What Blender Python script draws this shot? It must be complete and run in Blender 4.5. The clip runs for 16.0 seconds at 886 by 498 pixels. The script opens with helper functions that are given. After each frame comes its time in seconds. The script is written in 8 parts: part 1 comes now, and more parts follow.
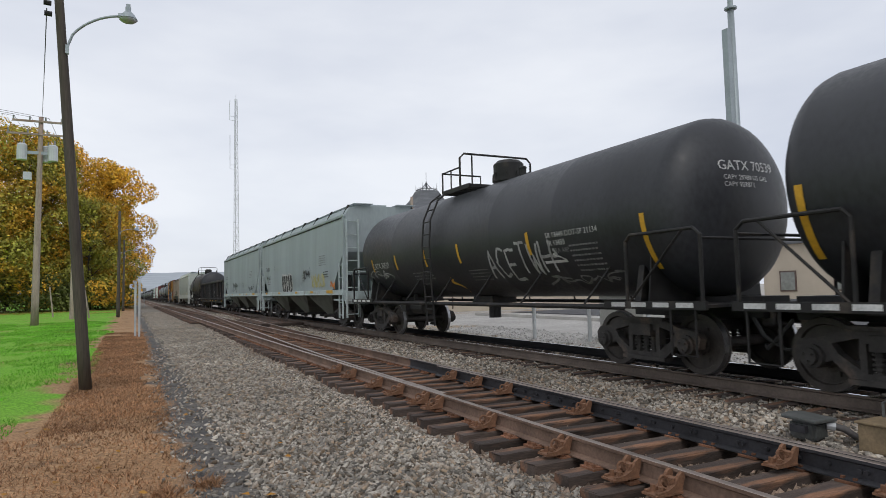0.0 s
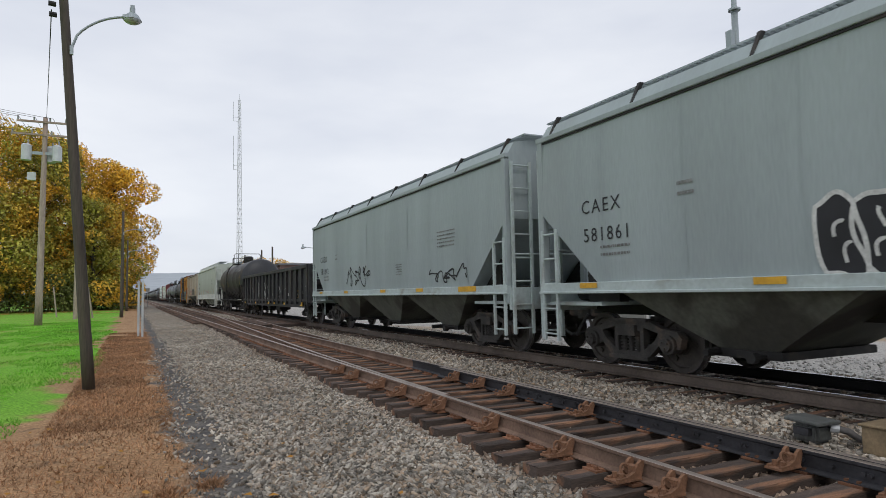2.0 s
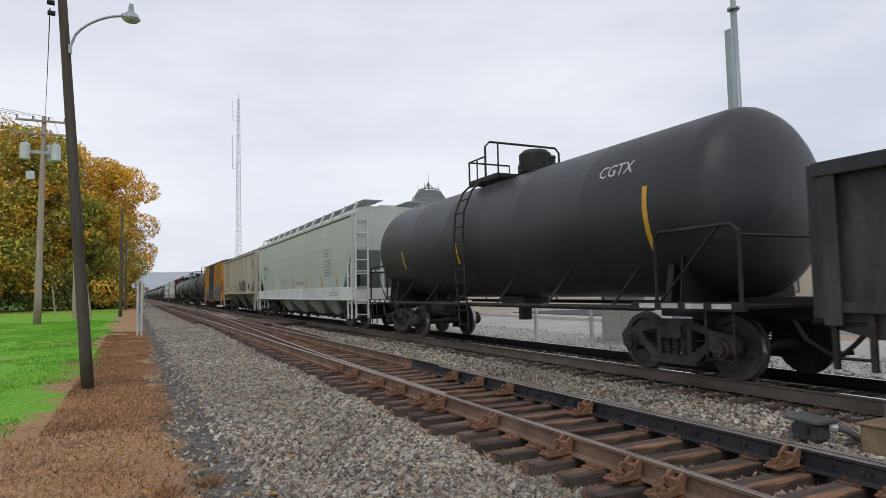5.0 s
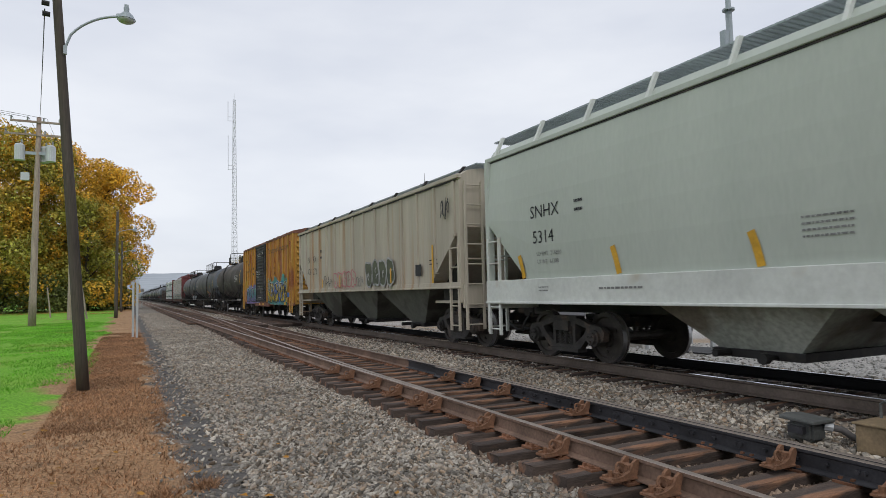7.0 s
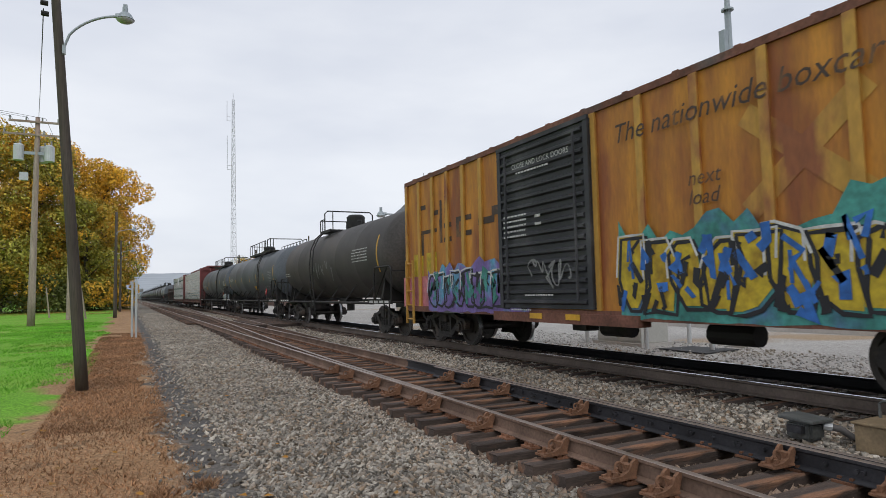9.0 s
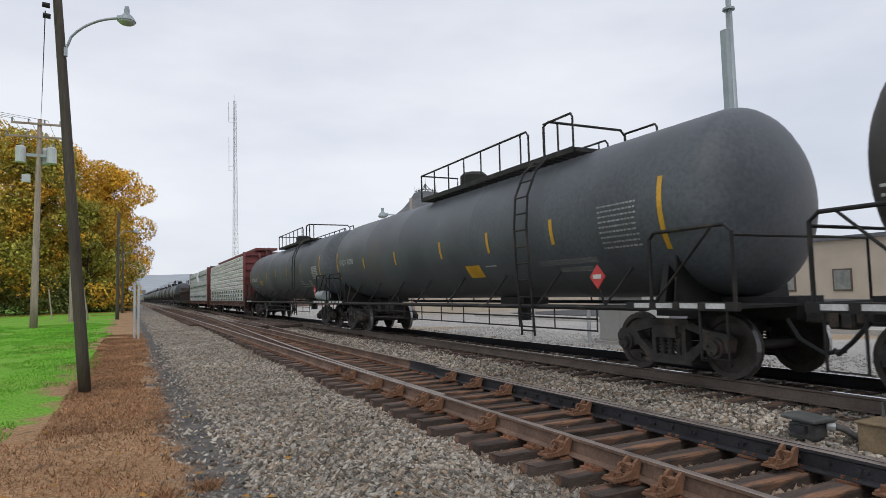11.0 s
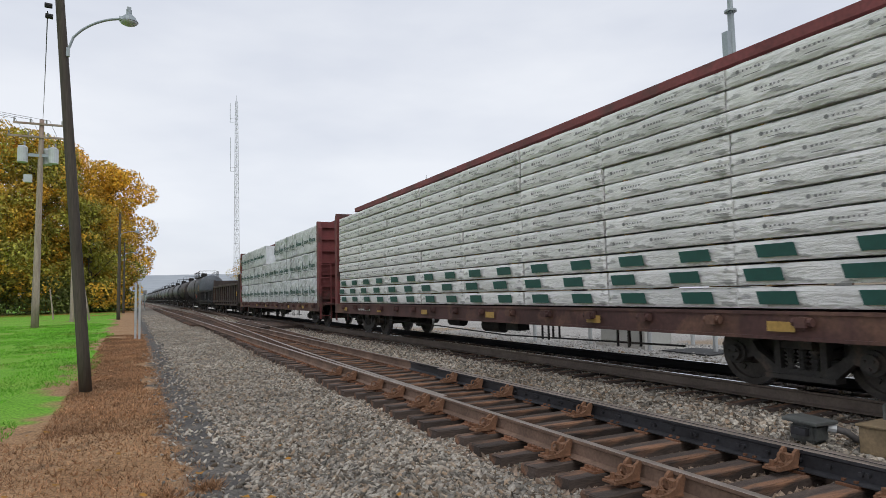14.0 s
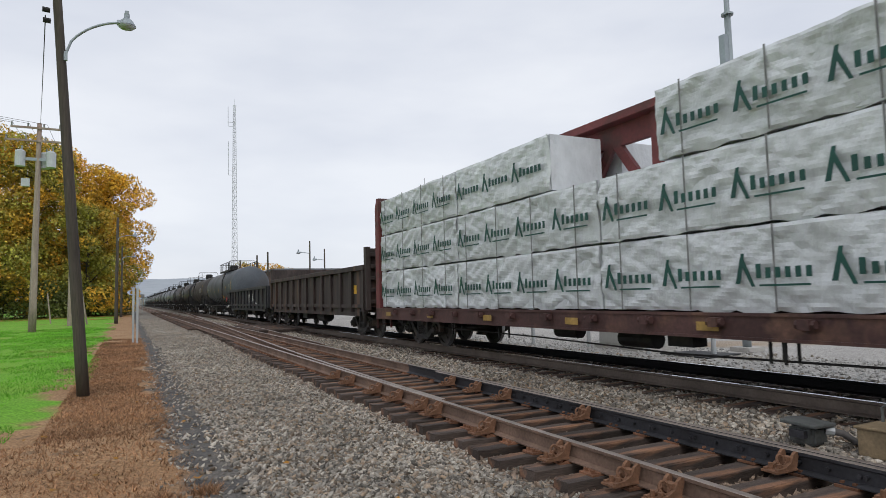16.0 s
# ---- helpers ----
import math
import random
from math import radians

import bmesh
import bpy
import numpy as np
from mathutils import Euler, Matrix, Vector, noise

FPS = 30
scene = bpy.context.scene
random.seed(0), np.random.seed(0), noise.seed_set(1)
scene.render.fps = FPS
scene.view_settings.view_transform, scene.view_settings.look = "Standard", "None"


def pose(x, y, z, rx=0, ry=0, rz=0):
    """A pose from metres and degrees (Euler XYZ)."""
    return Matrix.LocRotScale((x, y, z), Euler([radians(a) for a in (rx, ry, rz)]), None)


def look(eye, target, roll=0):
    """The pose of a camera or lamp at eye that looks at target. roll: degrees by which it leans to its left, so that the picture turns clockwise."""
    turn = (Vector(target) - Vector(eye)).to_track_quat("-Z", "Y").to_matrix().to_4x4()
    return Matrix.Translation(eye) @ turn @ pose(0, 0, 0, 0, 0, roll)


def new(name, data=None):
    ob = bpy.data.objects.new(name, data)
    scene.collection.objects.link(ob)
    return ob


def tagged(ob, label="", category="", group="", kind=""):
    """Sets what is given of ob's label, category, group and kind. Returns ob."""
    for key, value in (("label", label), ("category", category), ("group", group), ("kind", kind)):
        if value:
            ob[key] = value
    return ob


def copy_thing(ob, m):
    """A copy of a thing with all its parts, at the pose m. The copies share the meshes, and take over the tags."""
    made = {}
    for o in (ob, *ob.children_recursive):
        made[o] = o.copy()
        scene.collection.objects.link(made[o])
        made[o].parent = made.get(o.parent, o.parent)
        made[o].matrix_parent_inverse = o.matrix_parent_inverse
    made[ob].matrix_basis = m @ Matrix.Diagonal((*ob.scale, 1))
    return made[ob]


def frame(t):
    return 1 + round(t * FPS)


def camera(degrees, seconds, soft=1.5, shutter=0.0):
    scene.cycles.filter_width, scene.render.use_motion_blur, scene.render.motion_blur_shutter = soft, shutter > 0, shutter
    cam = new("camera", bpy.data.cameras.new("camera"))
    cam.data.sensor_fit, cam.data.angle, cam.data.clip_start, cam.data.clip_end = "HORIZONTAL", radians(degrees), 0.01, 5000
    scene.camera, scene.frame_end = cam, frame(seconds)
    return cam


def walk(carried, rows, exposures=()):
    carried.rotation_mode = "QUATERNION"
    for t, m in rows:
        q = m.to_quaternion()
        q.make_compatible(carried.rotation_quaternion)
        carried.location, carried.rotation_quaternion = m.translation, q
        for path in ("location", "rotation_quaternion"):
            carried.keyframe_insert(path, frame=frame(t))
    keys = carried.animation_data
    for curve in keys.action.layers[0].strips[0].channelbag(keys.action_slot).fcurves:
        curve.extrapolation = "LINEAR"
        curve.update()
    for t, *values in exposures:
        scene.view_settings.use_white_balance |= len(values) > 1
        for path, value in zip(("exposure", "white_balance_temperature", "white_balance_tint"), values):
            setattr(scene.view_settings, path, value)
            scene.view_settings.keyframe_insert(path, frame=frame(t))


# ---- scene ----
# ---------- camera: hand-held at one spot beside the tracks ----------
EYE = Vector((0.0, 0.0, 1.6))
cam = camera(70.08, 16.0, soft=0.7, shutter=0.05)


def aim(yaw, pitch, roll):
    y, p = radians(yaw), radians(pitch)
    return look(EYE, EYE + Vector((math.sin(y) * math.cos(p), math.cos(y) * math.cos(p), math.sin(p))), roll)


walk(cam, [
    (0.0, aim(26.302, 3.759, -1.317)), (0.5, aim(26.382, 3.731, -1.214)), (1.0, aim(26.297, 3.747, -1.064)),
    (1.5, aim(26.236, 3.810, -1.037)), (2.0, aim(26.049, 3.862, -1.164)), (2.5, aim(25.964, 3.917, -1.151)),
    (3.0, aim(25.903, 3.928, -1.077)), (3.5, aim(25.916, 3.860, -1.019)), (4.0, aim(25.956, 3.811, -1.109)),
    (6.5, aim(26.380, 3.768, -1.217)), (7.0, aim(26.457, 3.833, -1.287)), (7.5, aim(26.470, 3.806, -1.193)),
    (8.0, aim(26.497, 3.797, -1.192)), (8.5, aim(26.519, 3.791, -1.243)), (9.0, aim(26.531, 3.819, -1.312)),
    (11.5, aim(26.349, 3.902, -1.523)), (12.0, aim(26.421, 3.938, -1.624)), (12.5, aim(26.460, 3.930, -1.362)),
    (13.0, aim(26.385, 3.913, -1.272)), (13.5, aim(26.256, 3.940, -1.252)), (14.0, aim(26.279, 3.976, -1.316)),
    (14.5, aim(26.318, 4.044, -1.366)), (15.0, aim(26.328, 4.083, -1.274)), (15.5, aim(26.361, 4.133, -1.331)),
    (16.0, aim(26.452, 4.262, -1.450))], exposures=[(0.0, 0.0), (16.0, 0.0)])

# ---------- overcast sky and a weak, wide sun ----------
SUN_EL, SUN_AZ = 48.0, 200.0
world = bpy.data.worlds.new("overcast_sky")
scene.world = world
world.use_nodes = True
wn, wl = world.node_tree.nodes, world.node_tree.links
wn.clear()
w_out, w_bg = wn.new("ShaderNodeOutputWorld"), wn.new("ShaderNodeBackground")
w_co, w_map = wn.new("ShaderNodeTexCoord"), wn.new("ShaderNodeMapping")
w_map.inputs["Scale"].default_value = (1.0, 1.0, 3.2)
w_n = wn.new("ShaderNodeTexNoise")
w_n.inputs["Scale"].default_value, w_n.inputs["Detail"].default_value, w_n.inputs["Roughness"].default_value = 1.7, 5.0, 0.5
w_r = wn.new("ShaderNodeValToRGB")
w_r.color_ramp.elements[0].position, w_r.color_ramp.elements[0].color = 0.3, (0.583, 0.621, 0.716, 1)
w_r.color_ramp.elements[1].position, w_r.color_ramp.elements[1].color = 0.66, (0.813, 0.837, 0.888, 1)
w_sky = wn.new("ShaderNodeTexSky")
w_sky.sky_type, w_sky.sun_disc = "NISHITA", False
w_sky.sun_elevation, w_sky.sun_rotation = radians(SUN_EL), radians(SUN_AZ)
w_dim = wn.new("ShaderNodeMix")
w_dim.data_type, w_dim.blend_type = "RGBA", "MULTIPLY"
w_dim.inputs[0].default_value = 1.0
w_dim.inputs[7].default_value = (0.08, 0.08, 0.08, 1)
w_mix = wn.new("ShaderNodeMix")
w_mix.data_type = "RGBA"
w_mix.inputs[0].default_value = 0.9
wl.new(w_co.outputs["Generated"], w_map.inputs[0])
wl.new(w_map.outputs[0], w_n.inputs["Vector"])
wl.new(w_n.outputs["Fac"], w_r.inputs[0])
wl.new(w_sky.outputs[0], w_dim.inputs[6])
wl.new(w_dim.outputs[2], w_mix.inputs[6])
wl.new(w_r.outputs[0], w_mix.inputs[7])
wl.new(w_mix.outputs[2], w_bg.inputs[0])
w_bg.inputs[1].default_value = 1.12
wl.new(w_bg.outputs[0], w_out.inputs[0])
sun = new("sun", bpy.data.lights.new("sun", "SUN"))
sun.data.energy, sun.data.angle, sun.data.color = 0.7, radians(25), (1.0, 0.97, 0.92)
sun_dir = Vector((math.sin(radians(SUN_AZ)) * math.cos(radians(SUN_EL)), math.cos(radians(SUN_AZ)) * math.cos(radians(SUN_EL)), math.sin(radians(SUN_EL))))
sun.matrix_world = look(sun_dir * 100, (0, 0, 0))


# ---------- materials ----------
def mat(name, base, rough=0.75, metal=0.0, var=0.25, s1=1.2, s2=25.0, bump=0.15, tint=None, amount=0.0, tscale=0.8,
        stretch=(1, 1, 1), spec=0.4, island=0.0, piece=0.0, edge=0.12, bdist=0.01, kin=None):
    """A worn surface: base colour varied at two scales, with an optional second colour in soft patches or streaks."""
    m = bpy.data.materials.new(name)
    m.use_nodes = True
    n, k = m.node_tree.nodes, m.node_tree.links
    bsdf = n["Principled BSDF"]
    bsdf.inputs["Roughness"].default_value, bsdf.inputs["Metallic"].default_value = rough, metal
    bsdf.inputs["Specular IOR Level"].default_value = spec
    co, mp = n.new("ShaderNodeTexCoord"), n.new("ShaderNodeMapping")
    mp.inputs["Scale"].default_value = stretch
    k.new(co.outputs["Object"], mp.inputs[0])

    def nz(scale, detail):
        t = n.new("ShaderNodeTexNoise")
        t.inputs["Scale"].default_value, t.inputs["Detail"].default_value = scale, detail
        k.new(mp.outputs[0], t.inputs["Vector"])
        return t.outputs["Fac"]

    def mix(fac, a, b, blend="MIX"):
        x = n.new("ShaderNodeMix")
        x.data_type, x.blend_type = "RGBA", blend
        for sock, val in ((x.inputs[0], fac), (x.inputs[6], a), (x.inputs[7], b)):
            if hasattr(val, "is_linked"):
                k.new(val, sock)
            elif isinstance(val, float):
                sock.default_value = val
            else:
                sock.default_value = (*val, 1)
        return x.outputs[2]

    def ramp(fac, lo, hi, a=0.0, b=1.0):
        r = n.new("ShaderNodeMapRange")
        for i, val in enumerate((lo, hi, a, b)):
            r.inputs[i + 1].default_value = val
        k.new(fac, r.inputs[0])
        return r.outputs[0]

    big, fine = nz(s1, 4), nz(s2, 5)
    lo, hi = [c * (1 - var) for c in base], [min(0.95, c * (1 + var)) for c in base]
    col = mix(ramp(big, 0.32, 0.68), lo, hi)
    if tint:
        t = nz(tscale, 6)
        col = mix(ramp(t, 0.62 - amount * 0.35, 0.62 - amount * 0.35 + edge), col, tint)
    dark = ramp(fine, 0.3, 0.7, 1 - var, 1 + var * 0.5)
    if kin:
        g = n.new("ShaderNodeNewGeometry")
        w = n.new("ShaderNodeTexWhiteNoise")
        w.noise_dimensions = "1D"
        k.new(g.outputs["Random Per Island"], w.inputs["W"])
        col = mix(ramp(w.outputs["Value"], 0.45, 1.0), col, kin)
    if island:
        g = n.new("ShaderNodeNewGeometry")
        q = n.new("ShaderNodeMath")
        q.operation = "MULTIPLY"
        k.new(dark, q.inputs[0])
        k.new(ramp(g.outputs["Random Per Island"], 0, 1, 1 - island, 1 + island), q.inputs[1])
        dark = q.outputs[0]
    if piece:
        g = n.new("ShaderNodeObjectInfo")
        q = n.new("ShaderNodeMath")
        q.operation = "MULTIPLY"
        k.new(dark, q.inputs[0])
        k.new(ramp(g.outputs["Random"], 0, 1, 1 - piece, 1 + piece), q.inputs[1])
        dark = q.outputs[0]
    cmb = n.new("ShaderNodeCombineColor")
    for i in range(3):
        k.new(dark, cmb.inputs[i])
    col = mix(1.0, col, cmb.outputs[0], "MULTIPLY")
    k.new(col, bsdf.inputs["Base Color"])
    k.new(ramp(fine, 0.2, 0.8, max(0.05, rough - 0.12), min(1.0, rough + 0.12)), bsdf.inputs["Roughness"])
    if bump:
        bp = n.new("ShaderNodeBump")
        bp.inputs["Strength"].default_value, bp.inputs["Distance"].default_value = bump, bdist
        k.new(fine, bp.inputs["Height"])
        k.new(bp.outputs[0], bsdf.inputs["Normal"])
    return m


M = {}
M["gravel_ground"] = mat("gravel_ground", (0.20, 0.185, 0.17), 0.95, var=0.3, s1=0.5, s2=28, bump=0.8, bdist=0.03)
M["stone"] = mat("ballast_stone", (0.37, 0.335, 0.285), 0.95, var=0.3, s1=0.35, s2=40, bump=0.3, island=0.7, kin=(0.27, 0.195, 0.13))
M["stone_rust"] = mat("rusty_ballast_stone", (0.28, 0.205, 0.15), 0.92, var=0.25, s1=0.5, s2=40, bump=0.3, island=0.5)
M["yard"] = mat("pale_gravel_yard", (0.42, 0.41, 0.39), 0.95, var=0.18, s1=0.3, s2=14, bump=0.5, tint=(0.30, 0.26, 0.2), amount=0.15, tscale=0.15, bdist=0.02)
M["soil"] = mat("dead_grass_soil", (0.20, 0.115, 0.06), 0.95, var=0.35, s1=0.7, s2=22, bump=0.8, bdist=0.03)
M["grass_dead"] = mat("dead_grass_blades", (0.36, 0.20, 0.105), 0.9, var=0.3, s1=0.6, s2=9, bump=0, island=0.5)
M["grass_green"] = mat("green_grass_blades", (0.17, 0.44, 0.035), 0.85, var=0.3, s1=0.3, s2=5, bump=0, island=0.18, tint=(0.30, 0.34, 0.07), amount=0.2, tscale=0.25, edge=0.3)
M["asphalt"] = mat("dark_fines", (0.085, 0.085, 0.09), 0.9, var=0.3, s1=1.5, s2=45, bump=0.5)
M["rail_rust"] = mat("rail_brown_rust", (0.20, 0.13, 0.095), 0.8, 0.1, var=0.3, s1=2, s2=30, bump=0.2)
M["rail_dark"] = mat("rail_dark_oiled", (0.045, 0.045, 0.05), 0.55, 0.3, var=0.3, s1=2, s2=30, bump=0.15)
M["rail_black"] = mat("rail_greasy_black", (0.012, 0.012, 0.013), 0.7, 0.0, var=0.3, s1=2, s2=30, bump=0.15, spec=0.2)
M["rail_bright"] = mat("rail_head_polished", (0.72, 0.72, 0.73), 0.2, 1.0, var=0.06, s1=3, s2=60, bump=0.02)
M["rail_dust"] = mat("rail_grey_brown_dust", (0.125, 0.098, 0.08), 0.85, 0.0, var=0.25, s1=2, s2=30, bump=0.2)
M["rail_head"] = mat("rail_head_worn", (0.36, 0.30, 0.26), 0.45, 0.7, var=0.2, s1=3, s2=60, bump=0.05)
M["tie"] = mat("creosoted_timber", (0.078, 0.058, 0.048), 0.85, var=0.35, s1=1.5, s2=9, stretch=(1.5, 9, 9), bump=0.5, tint=(0.23, 0.12, 0.07), amount=0.35, tscale=0.7, piece=0.4, bdist=0.015)
M["plate"] = mat("rusty_tie_plate", (0.24, 0.115, 0.065), 0.85, 0.2, var=0.35, s1=4, s2=40, bump=0.3, piece=0.4)
M["brace"] = mat("rusty_rail_brace", (0.25, 0.13, 0.075), 0.85, 0.2, var=0.3, s1=5, s2=40, bump=0.3)
M["black_tank"] = mat("black_tank_paint", (0.03, 0.031, 0.036), 0.46, var=0.3, s1=0.6, s2=14, bump=0.05, tint=(0.04, 0.04, 0.042), amount=0.15, tscale=0.5, stretch=(1, 1, 0.6), spec=0.4)
M["grey_tank"] = mat("faded_grey_tank_paint", (0.09, 0.1, 0.115), 0.5, var=0.25, s1=0.5, s2=14, bump=0.05, tint=(0.10, 0.10, 0.105), amount=0.2, tscale=0.4, spec=0.35)
M["brown_tank"] = mat("grimy_brown_tank_paint", (0.064, 0.058, 0.056), 0.6, var=0.3, s1=0.6, s2=14, bump=0.08, tint=(0.085, 0.07, 0.06), amount=0.2, tscale=0.6, spec=0.3)
M["black_steel"] = mat("grimy_black_steel", (0.016, 0.015, 0.015), 0.65, 0.0, var=0.35, s1=3, s2=30, bump=0.2, tint=(0.05, 0.04, 0.033), amount=0.2, tscale=2)
M["truck"] = mat("dusty_cast_steel", (0.05, 0.046, 0.043), 0.8, 0.0, var=0.35, s1=3, s2=30, bump=0.25, tint=(0.10, 0.075, 0.06), amount=0.25, tscale=3)
M["wheel"] = mat("wheel_steel", (0.06, 0.052, 0.047), 0.6, 0.3, var=0.3, s1=4, s2=30, bump=0.15)
M["tread"] = mat("polished_tread", (0.42, 0.42, 0.43), 0.35, 0.9, var=0.1, s1=6, s2=50, bump=0.03)
M["hopper_blue"] = mat("faded_blue_grey_paint", (0.325, 0.372, 0.385), 0.6, var=0.08, s1=0.5, s2=12, bump=0.04, tint=(0.28, 0.31, 0.315), amount=0.25, tscale=0.35, stretch=(1, 2.5, 0.35), spec=0.3, edge=0.3)
M["hopper_sill"] = mat("pale_blue_grey_paint", (0.42, 0.48, 0.48), 0.6, var=0.12, s1=1, s2=14, bump=0.04, tint=(0.30, 0.31, 0.29), amount=0.2, tscale=1.5)
M["dark_brown"] = mat("faded_dark_stencil_paint", (0.07, 0.045, 0.035), 0.65, var=0.35, s1=2, s2=20, bump=0, tint=(0.2, 0.1, 0.04), amount=0.2, tscale=2.0)
# Bay paints: darker copies of the body paint, underside shade mixed in with dirt.
M["hopper_dusty_shaded"] = mat("shaded_dusty_hopper_paint", (0.36, 0.38, 0.34), 0.7, var=0.3, s1=0.5, s2=14, bump=0.08, tint=(0.16, 0.14, 0.11), amount=0.3, tscale=0.6)
M["hopper_under"] = mat("shaded_grimy_hopper_slope", (0.13, 0.135, 0.115), 0.7, var=0.3, s1=0.8, s2=12, bump=0.06, tint=(0.06, 0.058, 0.05), amount=0.45, tscale=0.8)
M["hopper_pale"] = mat("pale_grey_green_paint", (0.44, 0.475, 0.43), 0.5, var=0.05, s1=0.5, s2=12, bump=0.03, tint=(0.40, 0.44, 0.40), amount=0.25, tscale=0.3, stretch=(1, 1.5, 0.4), spec=0.35, edge=0.3)
M["sill_white"] = mat("off_white_paint", (0.58, 0.60, 0.57), 0.55, var=0.1, s1=1, s2=12, bump=0.04, tint=(0.45, 0.42, 0.36), amount=0.15, tscale=1.5)
M["hopper_tan"] = mat("rust_stained_beige_paint", (0.43, 0.385, 0.315), 0.65, var=0.12, s1=0.7, s2=12, bump=0.06, tint=(0.36, 0.20, 0.085), amount=0.22, tscale=0.9, stretch=(1, 2.6, 0.12), edge=0.2)
M["boxcar"] = mat("weathered_yellow_orange_paint", (0.52, 0.225, 0.035), 0.65, var=0.18, s1=0.8, s2=12, bump=0.06, tint=(0.27, 0.09, 0.035), amount=0.6, tscale=0.9, stretch=(1, 2.2, 0.5), edge=0.25)
M["rib_yellow"] = mat("ochre_rib_paint", (0.52, 0.29, 0.06), 0.65, var=0.2, s1=1.5, s2=14, bump=0.06, tint=(0.28, 0.10, 0.045), amount=0.35, tscale=1.5, stretch=(1, 1, 0.4))
M["rust_roof"] = mat("rusted_roof_edge", (0.19, 0.085, 0.06), 0.85, 0.1, var=0.35, s1=1.5, s2=18, bump=0.2, tint=(0.12, 0.12, 0.12), amount=0.2, tscale=0.6)
M["door_black"] = mat("faded_black_door_paint", (0.035, 0.036, 0.042), 0.6, var=0.3, s1=1.2, s2=14, bump=0.08, tint=(0.075, 0.075, 0.08), amount=0.2, tscale=1.2)
M["gondola"] = mat("sooty_black_gondola_paint", (0.034, 0.034, 0.037), 0.65, var=0.3, s1=1, s2=14, bump=0.1, tint=(0.07, 0.06, 0.055), amount=0.2, tscale=0.9, stretch=(1, 1.6, 0.5))
M["gondola_rust"] = mat("rusty_brown_gondola_paint", (0.058, 0.044, 0.040), 0.75, var=0.35, s1=1, s2=14, bump=0.12, tint=(0.12, 0.07, 0.05), amount=0.25, tscale=1.2, stretch=(1, 2.5, 0.3))
M["maroon"] = mat("maroon_frame_paint", (0.17, 0.045, 0.045), 0.65, var=0.25, s1=1, s2=16, bump=0.1, tint=(0.09, 0.045, 0.04), amount=0.25, tscale=1.2)
M["deck_rust"] = mat("rust_maroon_sill", (0.085, 0.042, 0.038), 0.75, var=0.3, s1=1, s2=16, bump=0.15, tint=(0.16, 0.085, 0.06), amount=0.25, tscale=1.5)
M["wrap"] = mat("printed_grey_white_lumber_wrap", (0.73, 0.722, 0.71), 0.45, var=0.10, s1=1.5, s2=9, stretch=(1, 0.6, 2.2), bump=1.0, tint=(0.40, 0.395, 0.39), amount=0.10, tscale=5.0, edge=0.06, spec=0.35, piece=0.08, bdist=0.03)
M["wrap_plain"] = mat("pale_grey_plastic_wrap", (0.62, 0.64, 0.66), 0.34, var=0.08, s1=1.2, s2=5, stretch=(1, 1.5, 0.7), bump=0.8, spec=0.45, piece=0.07, bdist=0.05)
M["faint_print"] = mat("faint_grey_print", (0.24, 0.24, 0.24), 0.6, var=0.3, s1=3, s2=30, bump=0)
M["label_green"] = mat("green_print", (0.012, 0.075, 0.06), 0.5, var=0.15, s1=3, s2=20, bump=0.0)
M["wood"] = mat("fresh_sawn_lumber", (0.48, 0.30, 0.13), 0.75, var=0.2, s1=3, s2=20, stretch=(1, 0.3, 4), bump=0.15)
M["yellow"] = mat("yellow_reflector", (0.62, 0.34, 0.03), 0.5, var=0.15, s1=3, s2=20, bump=0)
M["box_yellow"] = mat("faded_yellow_label_paint", (0.40, 0.25, 0.07), 0.6, var=0.25, s1=2, s2=20, bump=0)
M["white_paint"] = mat("white_stencil_paint", (0.55, 0.55, 0.54), 0.6, var=0.2, s1=3, s2=30, bump=0)
M["black_paint"] = mat("black_stencil_paint", (0.02, 0.02, 0.025), 0.6, var=0.2, s1=3, s2=30, bump=0)
M["chalk"] = mat("faded_white_spray_paint", (0.36, 0.36, 0.36), 0.65, var=0.3, s1=2, s2=20, bump=0)
M["olive_spray"] = mat("dark_olive_spray_paint", (0.085, 0.095, 0.06), 0.65, var=0.3, s1=1.5, s2=9, stretch=(1, 0.4, 4), bump=0)
M["orange_spray"] = mat("orange_spray_paint", (0.62, 0.20, 0.04), 0.65, var=0.2, s1=1.5, s2=9, bump=0)
M["faded_gold"] = mat("faded_yellow_spray_paint", (0.42, 0.38, 0.16), 0.65, var=0.15, s1=1.5, s2=9, bump=0, tint=(0.36, 0.38, 0.33), amount=0.5, tscale=3.0)
M["grey_paint"] = mat("faded_grey_stencil_paint", (0.2, 0.2, 0.2), 0.6, var=0.3, s1=3, s2=30, bump=0)
M["teal"] = mat("teal_spray_paint", (0.06, 0.26, 0.23), 0.6, var=0.35, s1=1.5, s2=10, bump=0, tint=(0.08, 0.16, 0.30), amount=0.3, tscale=1.2)
M["gold"] = mat("yellow_spray_paint", (0.55, 0.40, 0.03), 0.6, var=0.3, s1=1.5, s2=10, bump=0, tint=(0.35, 0.22, 0.02), amount=0.3, tscale=1.5)
M["blue"] = mat("blue_spray_paint", (0.03, 0.13, 0.42), 0.6, var=0.35, s1=1.5, s2=10, bump=0)
M["violet"] = mat("violet_spray_paint", (0.22, 0.15, 0.42), 0.6, var=0.35, s1=1.5, s2=10, bump=0, tint=(0.10, 0.33, 0.48), amount=0.45, tscale=1.5)
M["pink"] = mat("pink_spray_paint", (0.50, 0.17, 0.20), 0.6, var=0.3, s1=1.5, s2=10, bump=0)
